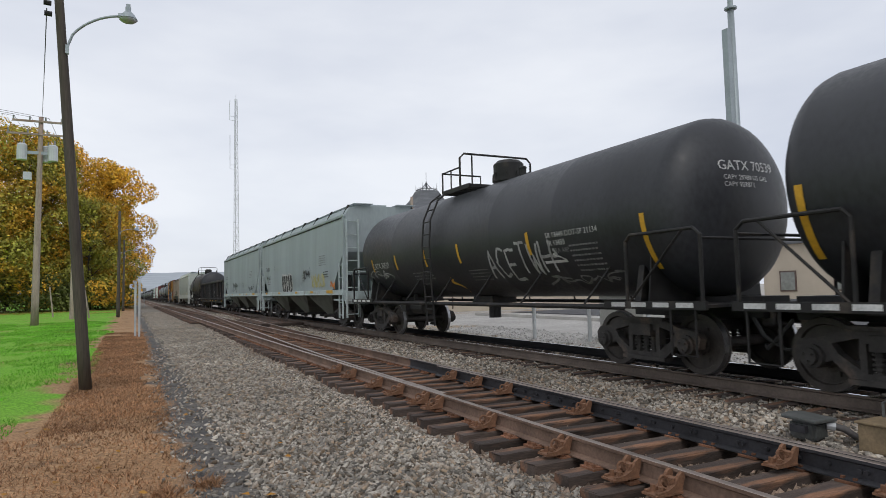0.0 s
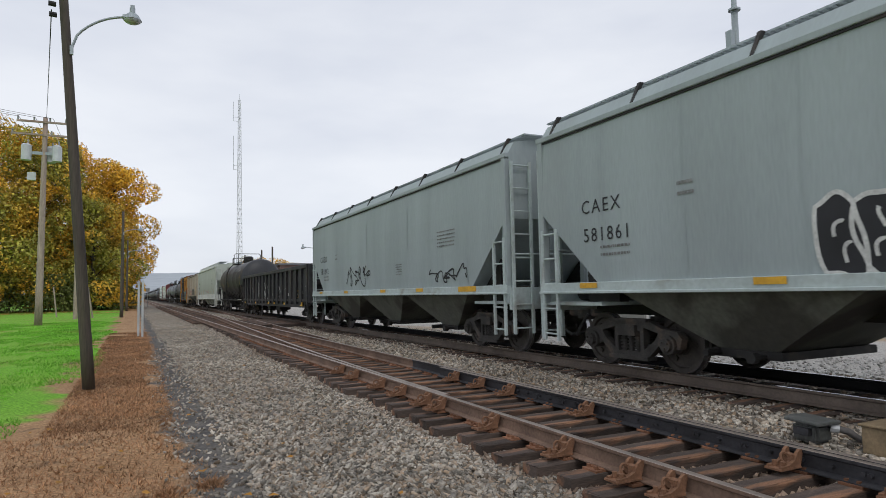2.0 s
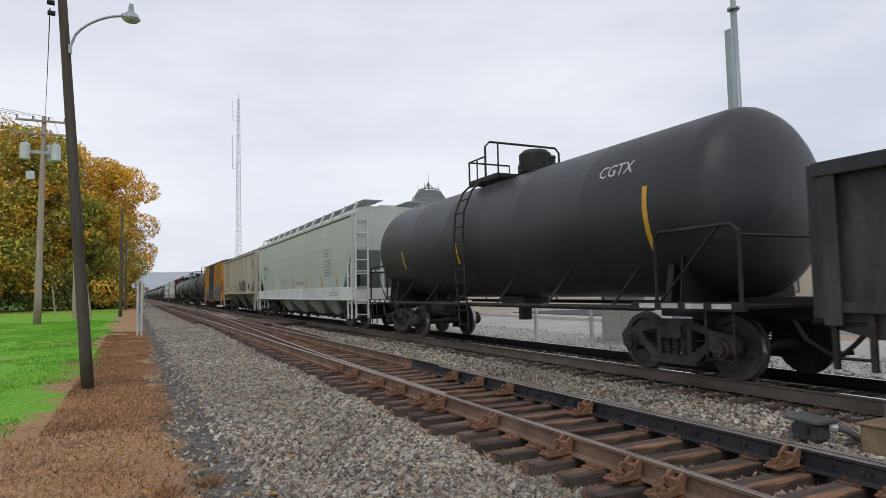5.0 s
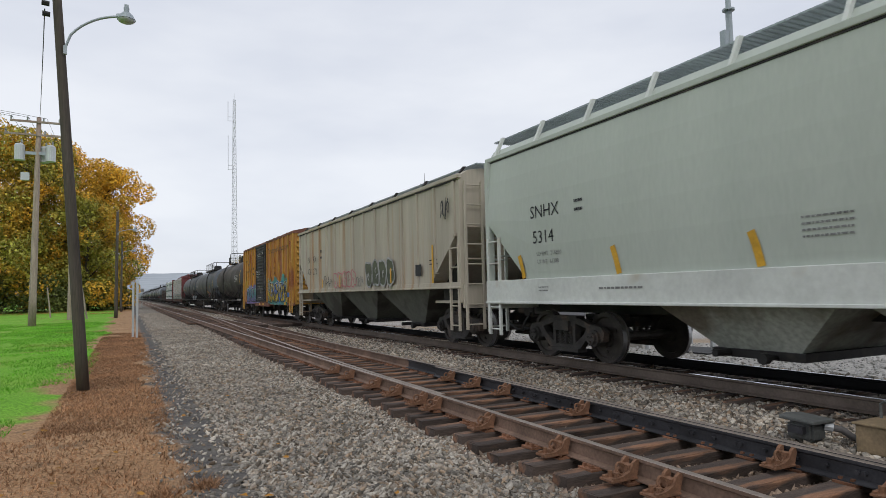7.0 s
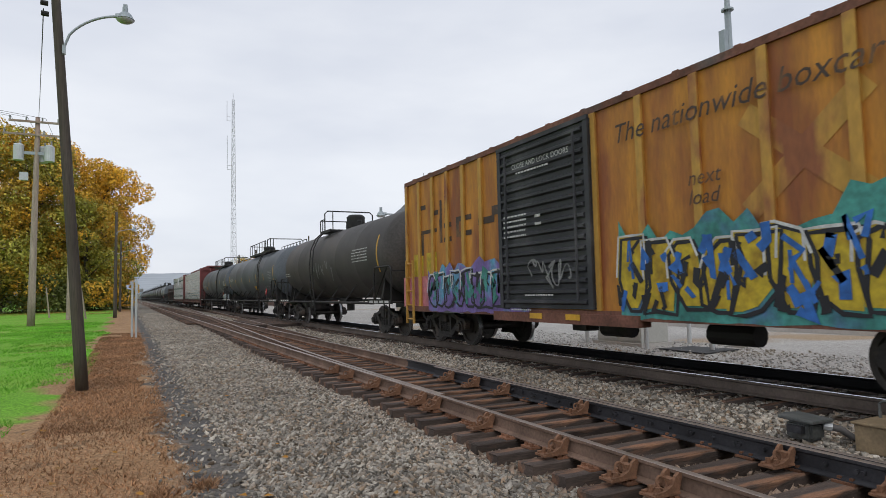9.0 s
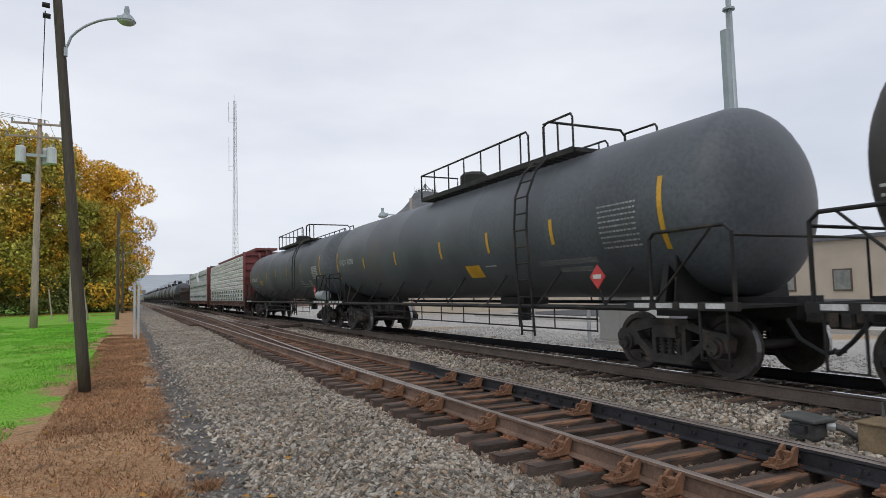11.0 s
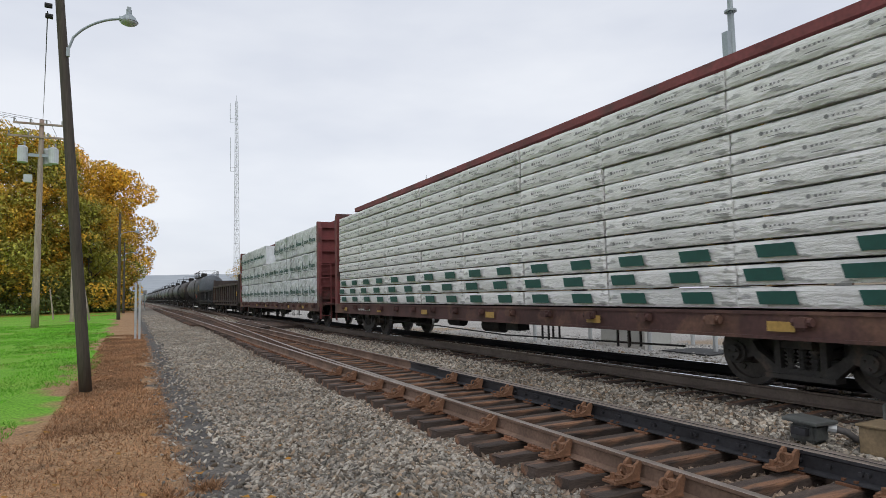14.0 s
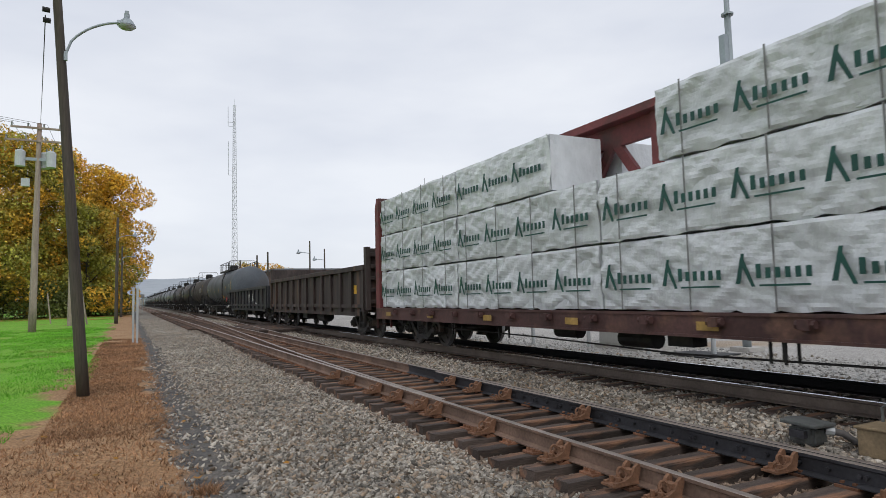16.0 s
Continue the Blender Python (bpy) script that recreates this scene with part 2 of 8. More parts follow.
M["red"] = mat("red_placard", (0.55, 0.05, 0.05), 0.5, var=0.1, bump=0)
M["pole_wood"] = mat("weathered_pole_wood", (0.085, 0.07, 0.058), 0.85, var=0.3, s1=1.2, s2=9, stretch=(5, 5, 0.5), bump=0.5, bdist=0.01, tint=(0.085, 0.09, 0.03), amount=0.15, tscale=0.4, edge=0.3)
M["pole_pale"] = mat("pale_pole_wood", (0.36, 0.29, 0.24), 0.85, var=0.25, s1=1, s2=9, stretch=(4, 4, 0.5), bump=0.4, tint=(0.25, 0.10, 0.055), amount=0.2, tscale=0.25, edge=0.3)
M["galv"] = mat("galvanised_steel", (0.34, 0.38, 0.40), 0.5, 0.45, var=0.12, s1=1, s2=20, bump=0.04)
M["galv_light"] = mat("aluminium_paint", (0.50, 0.52, 0.53), 0.5, 0.2, var=0.12, s1=1, s2=20, bump=0.04)
M["cable"] = mat("black_cable", (0.03, 0.03, 0.03), 0.7, bump=0)
M["bark"] = mat("tree_bark", (0.075, 0.06, 0.05), 0.9, var=0.3, s1=2, s2=14, stretch=(3, 3, 0.6), bump=0.6)
M["leaf_orange"] = mat("orange_autumn_leaves", (0.74, 0.42, 0.035), 0.7, var=0.25, s1=0.14, s2=1.2, bump=0, island=0.45, tint=(0.40, 0.30, 0.04), amount=0.3, tscale=0.2, edge=0.2)
M["leaf_olive"] = mat("olive_turning_leaves", (0.33, 0.31, 0.045), 0.7, var=0.3, s1=0.14, s2=1.2, bump=0, island=0.45, tint=(0.68, 0.36, 0.03), amount=0.42, tscale=0.2, edge=0.15)
M["leaf_green"] = mat("dark_green_leaves", (0.13, 0.15, 0.035), 0.7, var=0.3, s1=0.2, s2=1.5, bump=0, island=0.4)
M["leaf_litter"] = mat("fallen_orange_leaves", (0.36, 0.17, 0.025), 0.85, var=0.4, s1=0.8, s2=6, bump=0.3)
M["hill"] = mat("hazy_wooded_hill", (0.33, 0.355, 0.40), 1.0, var=0.06, s1=0.01, s2=0.05, bump=0, spec=0.0)
M["stucco"] = mat("cream_stucco", (0.50, 0.43, 0.34), 0.85, var=0.07, s1=0.8, s2=25, bump=0.1)
M["slate"] = mat("grey_slate_roof", (0.14, 0.145, 0.155), 0.75, var=0.15, s1=1, s2=8, stretch=(1, 1, 4), bump=0.2)
M["trim"] = mat("brown_trim_paint", (0.12, 0.085, 0.07), 0.7, var=0.15, bump=0.05)
M["brick"] = mat("red_chimney_brick", (0.36, 0.13, 0.08), 0.85, var=0.25, s1=3, s2=16, bump=0.3)
M["glass"] = mat("window_glass", (0.25, 0.26, 0.24), 0.12, var=0.15, s1=1, s2=4, bump=0, spec=0.6)
M["far_wall"] = mat("dull_brown_siding", (0.15, 0.10, 0.085), 0.85, var=0.15, bump=0.05)
M["concrete"] = mat("pale_concrete", (0.48, 0.46, 0.43), 0.9, var=0.12, s1=1, s2=14, bump=0.15)
M["cabinet"] = mat("beige_grey_cabinet_paint", (0.46, 0.46, 0.43), 0.6, var=0.08, s1=1, s2=14, bump=0.03)
M["machine"] = mat("dusty_dark_grey_casting", (0.10, 0.105, 0.10), 0.75, 0.1, var=0.25, s1=4, s2=30, bump=0.2)
M["box_brown"] = mat("dusty_brown_box_paint", (0.23, 0.17, 0.10), 0.8, var=0.25, s1=4, s2=30, bump=0.15)
M["hose"] = mat("grey_rubber_hose", (0.13, 0.12, 0.115), 0.7, bump=0.05)


# ---------- mesh helpers ----------
def part(name, bm, material, parent=None, label="", smooth=False, bevel=0.0):
    me = bpy.data.meshes.new(name)
    bm.to_mesh(me)
    bm.free()
    for mm in (material if isinstance(material, (list, tuple)) else [material]):
        me.materials.append(mm)
    if smooth:
        me.polygons.foreach_set("use_smooth", [True] * len(me.polygons))
    ob = new(name, me)
    if parent:
        ob.parent = parent
    if label:
        ob["label"] = label
    if bevel:
        b = ob.modifiers.new("bevel", "BEVEL")
        b.width, b.segments, b.limit_method = bevel, 2, "ANGLE"
    return ob


def box(bm, x0, x1, y0, y1, z0, z1, mi=0):
    v = [bm.verts.new((x, y, z)) for z in (z0, z1) for y in (y0, y1) for x in (x0, x1)]
    for q in ((0, 2, 3, 1), (4, 5, 7, 6), (0, 1, 5, 4), (2, 6, 7, 3), (0, 4, 6, 2), (1, 3, 7, 5)):
        bm.faces.new([v[i] for i in q]).material_index = mi


def rod(bm, a, b, r, seg=8, r2=None, mi=0):
    a, b = Vector(a), Vector(b)
    d = (b - a).normalized()
    u = d.orthogonal().normalized()
    w = d.cross(u)
    r2 = r if r2 is None else r2
    ra = [bm.verts.new(a + (u * math.cos(t) + w * math.sin(t)) * r) for t in [2 * math.pi * i / seg for i in range(seg)]]
    rb = [bm.verts.new(b + (u * math.cos(t) + w * math.sin(t)) * r2) for t in [2 * math.pi * i / seg for i in range(seg)]]
    for i in range(seg):
        bm.faces.new((ra[i], ra[(i + 1) % seg], rb[(i + 1) % seg], rb[i])).material_index = mi
    bm.faces.new(ra[::-1]).material_index = mi
    bm.faces.new(rb).material_index = mi


def pipe(bm, pts, r, seg=6):
    """One continuous bent tube along the points."""
    pts = [Vector(q) for q in pts]
    dirs = [(pts[min(i + 1, len(pts) - 1)] - pts[max(i - 1, 0)]).normalized() for i in range(len(pts))]
    u = dirs[0].orthogonal().normalized()
    rings = []
    for q, d in zip(pts, dirs):
        u = u - d * u.dot(d)
        u = u.normalized() if u.length > 1e-4 else d.orthogonal().normalized()
        w = d.cross(u)
        rings.append([q + (u * math.cos(2 * math.pi * k / seg) + w * math.sin(2 * math.pi * k / seg)) * r for k in range(seg)])
    loft(bm, rings)


def loft(bm, rings, cap=True, mi=0):
    """Closed rings of equal count, skinned one to the next."""
    vs = [[bm.verts.new(p) for p in ring] for ring in rings]
    n = len(vs[0])
    for a, b in zip(vs, vs[1:]):
        for i in range(n):
            bm.faces.new((a[i], a[(i + 1) % n], b[(i + 1) % n], b[i])).material_index = mi
    if cap:
        bm.faces.new(vs[0][::-1]).material_index = mi
        bm.faces.new(vs[-1]).material_index = mi
    return vs


def plate(bm, pts, d):
    """A flat polygon pts given thickness by the vector d."""
    loft(bm, [[Vector(p) for p in pts], [Vector(p) + Vector(d) for p in pts]])


def fixnormals(bm):
    bmesh.ops.recalc_face_normals(bm, faces=bm.faces)
    return bm


def strip(bm, pts, half, surf, lift=0.006):
    """A painted stroke: a ribbon along (y, z) points, laid just off a surface x = surf(y, z)."""
    prev = None
    for i, (y, z) in enumerate(pts):
        a, b = pts[max(0, i - 1)], pts[min(len(pts) - 1, i + 1)]
        dy, dz = b[0] - a[0], b[1] - a[1]
        ln = math.hypot(dy, dz) or 1.0
        ny, nz = -dz / ln * half, dy / ln * half
        cur = [bm.verts.new((surf(y + s * ny, z + s * nz) - lift, y + s * ny, z + s * nz)) for s in (1, -1)]
        if prev:
            bm.faces.new((prev[0], prev[1], cur[1], cur[0]))
        prev = cur


def patch(bm, y0, y1, z0, z1, surf, lift=0.006, ny=1, nz=6):
    g = [[bm.verts.new((surf(y0 + (y1 - y0) * i / ny, z0 + (z1 - z0) * j / nz) - lift, y0 + (y1 - y0) * i / ny, z0 + (z1 - z0) * j / nz)) for j in range(nz + 1)] for i in range(ny + 1)]
    for i in range(ny):
        for j in range(nz):
            bm.faces.new((g[i][j], g[i + 1][j], g[i + 1][j + 1], g[i][j + 1]))


def lettering(words, y, z, size, surf, material, parent, name="lettering", lift=0.008, shear=0.0, spread=1.0):
    """Words painted on a side that faces -x; they start at y and read towards -y."""
    cu = bpy.data.curves.new("t", "FONT")
    cu.body, cu.size, cu.shear, cu.space_character = words, size, shear, spread
    cu.resolution_u = 2
    ob = new("t", cu)
    me = bpy.data.meshes.new_from_object(ob.evaluated_get(bpy.context.evaluated_depsgraph_get()))
    bpy.data.objects.remove(ob)
    for v in me.vertices:
        u, w = v.co.x, v.co.y
        v.co = (surf(y - u, z + w) - lift, y - u, z + w)
    me.materials.clear()
    me.materials.append(material)
    o = new(name, me)
    o.parent = parent
    return o


def scrawl(name, y0, y1, z0, z1, surf, material, parent, seed, width=0.035, letters=5, label=""):
    """Looping spray strokes that fill a field on a car side; no legible words."""
    rnd = random.Random(seed)
    bm = bmesh.new()
    for i in range(letters):
        cy = y0 + (y1 - y0) * (i + 0.5) / letters
        w, h = (y1 - y0) / letters * 0.62, (z1 - z0) * 0.5
        zc = (z0 + z1) / 2
        keys = [(cy + rnd.uniform(-w, w), zc + rnd.uniform(-h, h)) for _ in range(6)]
        pts = []
        for a, b, c in zip(keys, keys[1:], keys[2:]):
            p0, p2 = ((a[0] + b[0]) / 2, (a[1] + b[1]) / 2), ((b[0] + c[0]) / 2, (b[1] + c[1]) / 2)
            for s in range(6):
                t = s / 6
                pts.append(tuple((1 - t) ** 2 * p0[k] + 2 * t * (1 - t) * b[k] + t * t * p2[k] for k in (0, 1)))
        strip(bm, pts, width / 2, surf, 0.008 + 0.0006 * i)
    return part(name, bm, material, parent, label)


def bars(y0, y1, z0, z1, rows, surf, material, parent, seed=1, name="lettering"):
    """Small unreadable print: rows of broken bars."""
    rnd = random.Random(seed)
    bm = bmesh.new()
    h = (z1 - z0) / rows
    for i in range(rows):
        y = y1
        while y > y0 + 0.03:
            w = rnd.uniform(0.03, 0.11) * max(0.4, (y1 - y0))
            patch(bm, max(y0, y - w), y, z0 + i * h + 0.3 * h, z0 + i * h + 0.64 * h, surf, 0.009, 1, 1)
            y -= w + 0.025 * (y1 - y0)
    return part(name, bm, material, parent)


# ---------- ground ----------
TX, TZ = 8.52, 0.25          # centre of the train's track and its rail-top height
NX0, NX1, NZ = 3.85, 5.355, 0.177   # rails of the nearer track and their top height


def height(x, y):
    """Ground level: lawn about 0, ballast shoulder a little higher, level yard behind."""
    h = -0.05 + 0.03 * noise.noise((x * 0.6, y * 0.3, 3.0))
    if 2.9 < x < 6.1:
        h -= 0.09 * min(1, (x - 2.9) / 0.35, (6.1 - x) / 0.4)
    if 6.0 < x < 11.0:
        h += 0.05 * min(1, (x - 6.0) / 0.6, (11.0 - x) / 0.8)
    if x < 0.3:
        h += 0.04 * noise.noise((x * 0.9, y * 0.9, 0.0))
    return h


def sheet(name, xs, ys, material, lift=0.0, label="", fn=height):
    bm = bmesh.new()
    g = [[bm.verts.new((x, y, fn(x, y) + lift)) for y in ys] for x in xs]
    for i in range(len(xs) - 1):
        for j in range(len(ys) - 1):
            bm.faces.new((g[i][j], g[i + 1][j], g[i + 1][j + 1], g[i][j + 1]))
    return tagged(part(name, bm, material, smooth=True), label, name.replace("_", " "), kind="structure")


def steps(*spans):
    out = []
    for a, b, n in spans:
        out += [a + (b - a) * i / n for i in range(n)]
    return out + [spans[-1][1]]


def ground_material():
    """Lawn, worn brown verge, dark fines, grey ballast and pale yard, by place on the one sheet."""
    m = bpy.data.materials.new("trackside_ground")
    m.use_nodes = True
    n, k = m.node_tree.nodes, m.node_tree.links
    bsdf = n["Principled BSDF"]
    bsdf.inputs["Roughness"].default_value = 0.95
    bsdf.inputs["Specular IOR Level"].default_value = 0.15
    co, sep = n.new("ShaderNodeTexCoord"), n.new("ShaderNodeSeparateXYZ")
    k.new(co.outputs["Object"], sep.inputs[0])

    def nz(scale, detail=5):
        t = n.new("ShaderNodeTexNoise")
        t.inputs["Scale"].default_value, t.inputs["Detail"].default_value = scale, detail
        k.new(co.outputs["Object"], t.inputs["Vector"])
        return t.outputs["Fac"]

    def math_(op, a, b=0.0):
        q = n.new("ShaderNodeMath")
        q.operation = op
        for s, v in ((q.inputs[0], a), (q.inputs[1], b)):
            if hasattr(v, "is_linked"):
                k.new(v, s)
            else:
                s.default_value = v
        return q.outputs[0]

    def ramp(f, lo, hi, a=0.0, b=1.0):
        r = n.new("ShaderNodeMapRange")
        for i, v in enumerate((lo, hi, a, b)):
            r.inputs[i + 1].default_value = v
        k.new(f, r.inputs[0])
        return r.outputs[0]

    def mix(fac, a, b, blend="MIX"):
        x = n.new("ShaderNodeMix")
        x.data_type, x.blend_type = "RGBA", blend
        for s, v in ((x.inputs[0], fac), (x.inputs[6], a), (x.inputs[7], b)):
            if hasattr(v, "is_linked"):
                k.new(v, s)
            elif isinstance(v, float):
                s.default_value = v
            else:
                s.default_value = (*v, 1)
        return x.outputs[2]

    mid, small, big = nz(1.6), nz(26, 6), nz(0.25)
    x = math_("ADD", sep.outputs["X"], math_("MULTIPLY", math_("SUBTRACT", mid, 0.5), 1.1))
    xg = math_("ADD", sep.outputs["X"], math_("MULTIPLY", math_("SUBTRACT", big, 0.5), 3.0))
    xg = math_("ADD", xg, math_("MULTIPLY", math_("SUBTRACT", mid, 0.5), 1.2))
    # the lawn keeps clear of the place where the camera stands
    xg = math_("ADD", xg, ramp(sep.outputs["Y"], 7.5, 10.5, 3.0, 0.0))
    lawn = mix(ramp(big, 0.35, 0.7), (0.16, 0.40, 0.035), (0.24, 0.42, 0.06))
    lawn = mix(ramp(nz(0.5), 0.60, 0.72), lawn, (0.26, 0.17, 0.075))
    verge = mix(ramp(nz(0.8), 0.3, 0.7), (0.34, 0.20, 0.105), (0.45, 0.285, 0.16))
    verge = mix(ramp(mid, 0.60, 0.72), verge, (0.13, 0.09, 0.06))
    fines = mix(ramp(nz(3.0), 0.35, 0.65), (0.085, 0.083, 0.083), (0.17, 0.155, 0.14))
    stones = mix(ramp(nz(1.0), 0.3, 0.7), (0.19, 0.168, 0.14), (0.29, 0.26, 0.22))
    rusty = mix(ramp(nz(1.2), 0.3, 0.7), (0.15, 0.10, 0.075), (0.23, 0.16, 0.12))
    yard = mix(ramp(nz(0.4), 0.3, 0.7), (0.40, 0.38, 0.355), (0.50, 0.48, 0.45))
    yard = mix(ramp(nz(0.12), 0.58, 0.66), yard, (0.40, 0.30, 0.20))
    col = mix(ramp(xg, -1.5, -1.1), lawn, verge)
    col = mix(ramp(x, 0.35, 0.55), col, fines)
    col = mix(ramp(x, 0.8, 1.3), col, stones)
    col = mix(ramp(x, 2.9, 3.5), col, rusty)
    col = mix(ramp(x, 5.6, 6.0), col, stones)
    col = mix(ramp(x, 10.0, 10.8), col, yard)
    col = mix(1.0, col, mix(ramp(small, 0.25, 0.75), (0.42, 0.42, 0.42), (1.35, 1.35, 1.35)), "MULTIPLY")
    k.new(col, bsdf.inputs["Base Color"])
    bp = n.new("ShaderNodeBump")
    bp.inputs["Strength"].default_value, bp.inputs["Distance"].default_value = 0.9, 0.03
    k.new(small, bp.inputs["Height"])
    k.new(bp.outputs[0], bsdf.inputs["Normal"])
    return m


M["ground"] = ground_material()
sheet("ground", steps((-1500, -60, 6), (-60, -8, 10), (-8, 14, 60), (14, 70, 10), (70, 1500, 6)),
      steps((-200, -10, 5), (-10, 2, 8), (2, 30, 70), (30, 120, 30), (120, 400, 8), (400, 3000, 6)), M["ground"],
      label="lawn, brown verge, grey ballast and pale gravel yard beside railway tracks")


# ---------- loose stones and grass ----------
def scatter(name, count, place, size, material, seed, label, squash=0.7):
    """Many crushed stones in one mesh: rough eight-cornered chips, half sunk."""
    rng = np.random.default_rng(seed)
    base = np.array([(x, y, z) for z in (-1, 1) for y in (-1, 1) for x in (-1, 1)]) * 0.72
    tri = np.array([(0, 2, 3), (0, 3, 1), (4, 5, 7), (4, 7, 6), (0, 1, 5), (0, 5, 4), (2, 6, 7), (2, 7, 3), (0, 4, 6), (0, 6, 2), (1, 3, 7), (1, 7, 5)])
    xy = place(rng, count)
    c = len(xy)
    z = np.array([height(a, b) for a, b in xy])
    s = (0.5 + 0.95 * rng.random((c, 1, 1)) ** 1.5) * size * 1.05
    v = base[None] * rng.uniform(0.45, 1.3, (c, 8, 3)) * s * rng.uniform(0.6, 1.2, (c, 1, 3))
    v[:, :, 2] *= squash
    a = rng.uniform(0, 2 * np.pi, c)
    ca, sa = np.cos(a)[:, None], np.sin(a)[:, None]
    x, y = v[:, :, 0] * ca - v[:, :, 1] * sa, v[:, :, 0] * sa + v[:, :, 1] * ca
    tilt = rng.uniform(-0.9, 0.9, (c, 1))
    v = np.stack([x + xy[:, :1], y + xy[:, 1:], v[:, :, 2] + tilt * x + (z + rng.uniform(-0.2, 0.7, c) * size * 0.6)[:, None]], 2)
    me = bpy.data.meshes.new(name)
    me.vertices.add(c * 8)
    me.vertices.foreach_set("co", v.reshape(-1).astype(np.float32))
    idx = (tri[None] + (np.arange(c) * 8)[:, None, None]).reshape(-1)
    me.loops.add(len(idx))
    me.loops.foreach_set("vertex_index", idx.astype(np.int32))
    me.polygons.add(len(idx) // 3)
    me.polygons.foreach_set("loop_start", np.arange(0, len(idx), 3, dtype=np.int32))
    me.update(calc_edges=True)
    me.materials.append(material)
    return tagged(new(name, me), label, "ballast", kind="stuff")


def strewn(x0, x1, y0, y1, power=1.8):
    """Places in a strip, denser towards the near end."""
    def f(rng, n):
        y = y0 + (y1 - y0) * rng.uniform(0, 1, n) ** power
        back = rng.random(n) < 0.12
        y[back] = y0 - 9 * rng.random(back.sum())
        return np.stack([rng.uniform(x0, x1, n) + rng.normal(0, 0.1, n), y], 1)
    return f


scatter("ballast", 98000, strewn(1.0, 3.75, 2.8, 75, 2.4), 0.028, M["stone"], 1, "grey crushed stone ballast beside the track")
scatter("ballast", 1800, strewn(0.35, 1.3, 4.0, 22, 1.7), 0.028, M["stone"], 2, "sparse grey stones on dark fines")
scatter("ballast", 14000, strewn(3.3, 5.6, 2.6, 24, 1.8), 0.034, M["stone_rust"], 3, "rust-stained crushed stone between the ties")
scatter("ballast", 42000, strewn(5.4, 7.9, 2.6, 60, 2.0), 0.032, M["stone"], 4, "grey crushed stone ballast between two tracks")
scatter("ballast", 5000, strewn(7.9, 11.5, 3.0, 30, 1.4), 0.04, M["stone"], 5, "grey crushed stone ballast under the train")
scatter("gravel", 5000, strewn(10.6, 14.5, 4.0, 26, 1.3), 0.035, M["yard"], 6, "pale loose gravel of the yard")


def grass(name, count, place, tall, material, seed, label, lean=0.6):
    rng = np.random.default_rng(seed)
    xy = place(rng, count)
    c = len(xy)
    z = np.array([height(a, b) for a, b in xy])
    a = rng.uniform(0, 2 * np.pi, c)
    w = rng.uniform(0.0025, 0.006, c) * (1 + xy[:, 1] * 0.12)
    h = rng.uniform(0.4, 1.2, c) * tall
    off = rng.normal(0, lean, (c, 2)) * h[:, None]
    dx, dy = np.cos(a) * w, np.sin(a) * w
    v = np.empty((c, 3, 3))
    v[:, 0] = np.stack([xy[:, 0] - dx, xy[:, 1] - dy, z - 0.01], 1)
    v[:, 1] = np.stack([xy[:, 0] + dx, xy[:, 1] + dy, z - 0.01], 1)
    v[:, 2] = np.stack([xy[:, 0] + off[:, 0], xy[:, 1] + off[:, 1], z + h], 1)
    me = bpy.data.meshes.new(name)
    me.vertices.add(c * 3)
    me.vertices.foreach_set("co", v.reshape(-1).astype(np.float32))
    me.loops.add(c * 3)
    me.loops.foreach_set("vertex_index", np.arange(c * 3, dtype=np.int32))
    me.polygons.add(c)
    me.polygons.foreach_set("loop_start", np.arange(0, c * 3, 3, dtype=np.int32))
    me.update(calc_edges=True)
    me.materials.append(material)
    return tagged(new(name, me), label, "grass", kind="stuff")


def verge(rng, n):
    y = 3.5 + 30 * rng.uniform(0, 1, n) ** 1.9
    x = rng.uniform(-3.4, 0.5, n) + rng.normal(0, 0.12, n)
    x = np.where((y > 9) & (x < -1.0), rng.uniform(-1.0, 0.5, n), x)
    keep = np.array([noise.noise((a * 1.3, b * 0.8, 5.0)) > -0.5 for a, b in zip(x, y)])
    return np.stack([x, y], 1)[keep]


def lawn(rng, n):
    y = 8 + 45 * rng.uniform(0, 1, n) ** 1.6
    x = rng.uniform(-9, -0.75, n)
    keep = np.array([noise.noise((a * 0.4, b * 0.25, 9.0)) + 0.5 * noise.noise((a * 1.5, b * 1.2, 1.0)) > -0.24 + max(0, 9.5 - b) * 0.12 + max(0, a + 1.6) * 0.45 for a, b in zip(x, y)])
    return np.stack([x, y], 1)[keep]


grass("dead_grass", 75000, verge, 0.038, M["grass_dead"], 7, "flattened dead brown grass on the verge", 0.9)
grass("lawn_grass", 90000, lawn, 0.05, M["grass_green"], 8, "short bright green lawn grass")
grass("grass_tuft", 260, lambda r, n: r.normal((0.62, 5.95), (0.05, 0.06), (n, 2)), 0.07, M["grass_dead"], 9, "small dry yellow grass tuft in gravel", 1.0)
grass("grass_tuft", 220, lambda r, n: r.normal((0.30, 5.85), (0.06, 0.06), (n, 2)), 0.06, M["grass_dead"], 10, "small dry yellow grass tuft in gravel", 1.0)


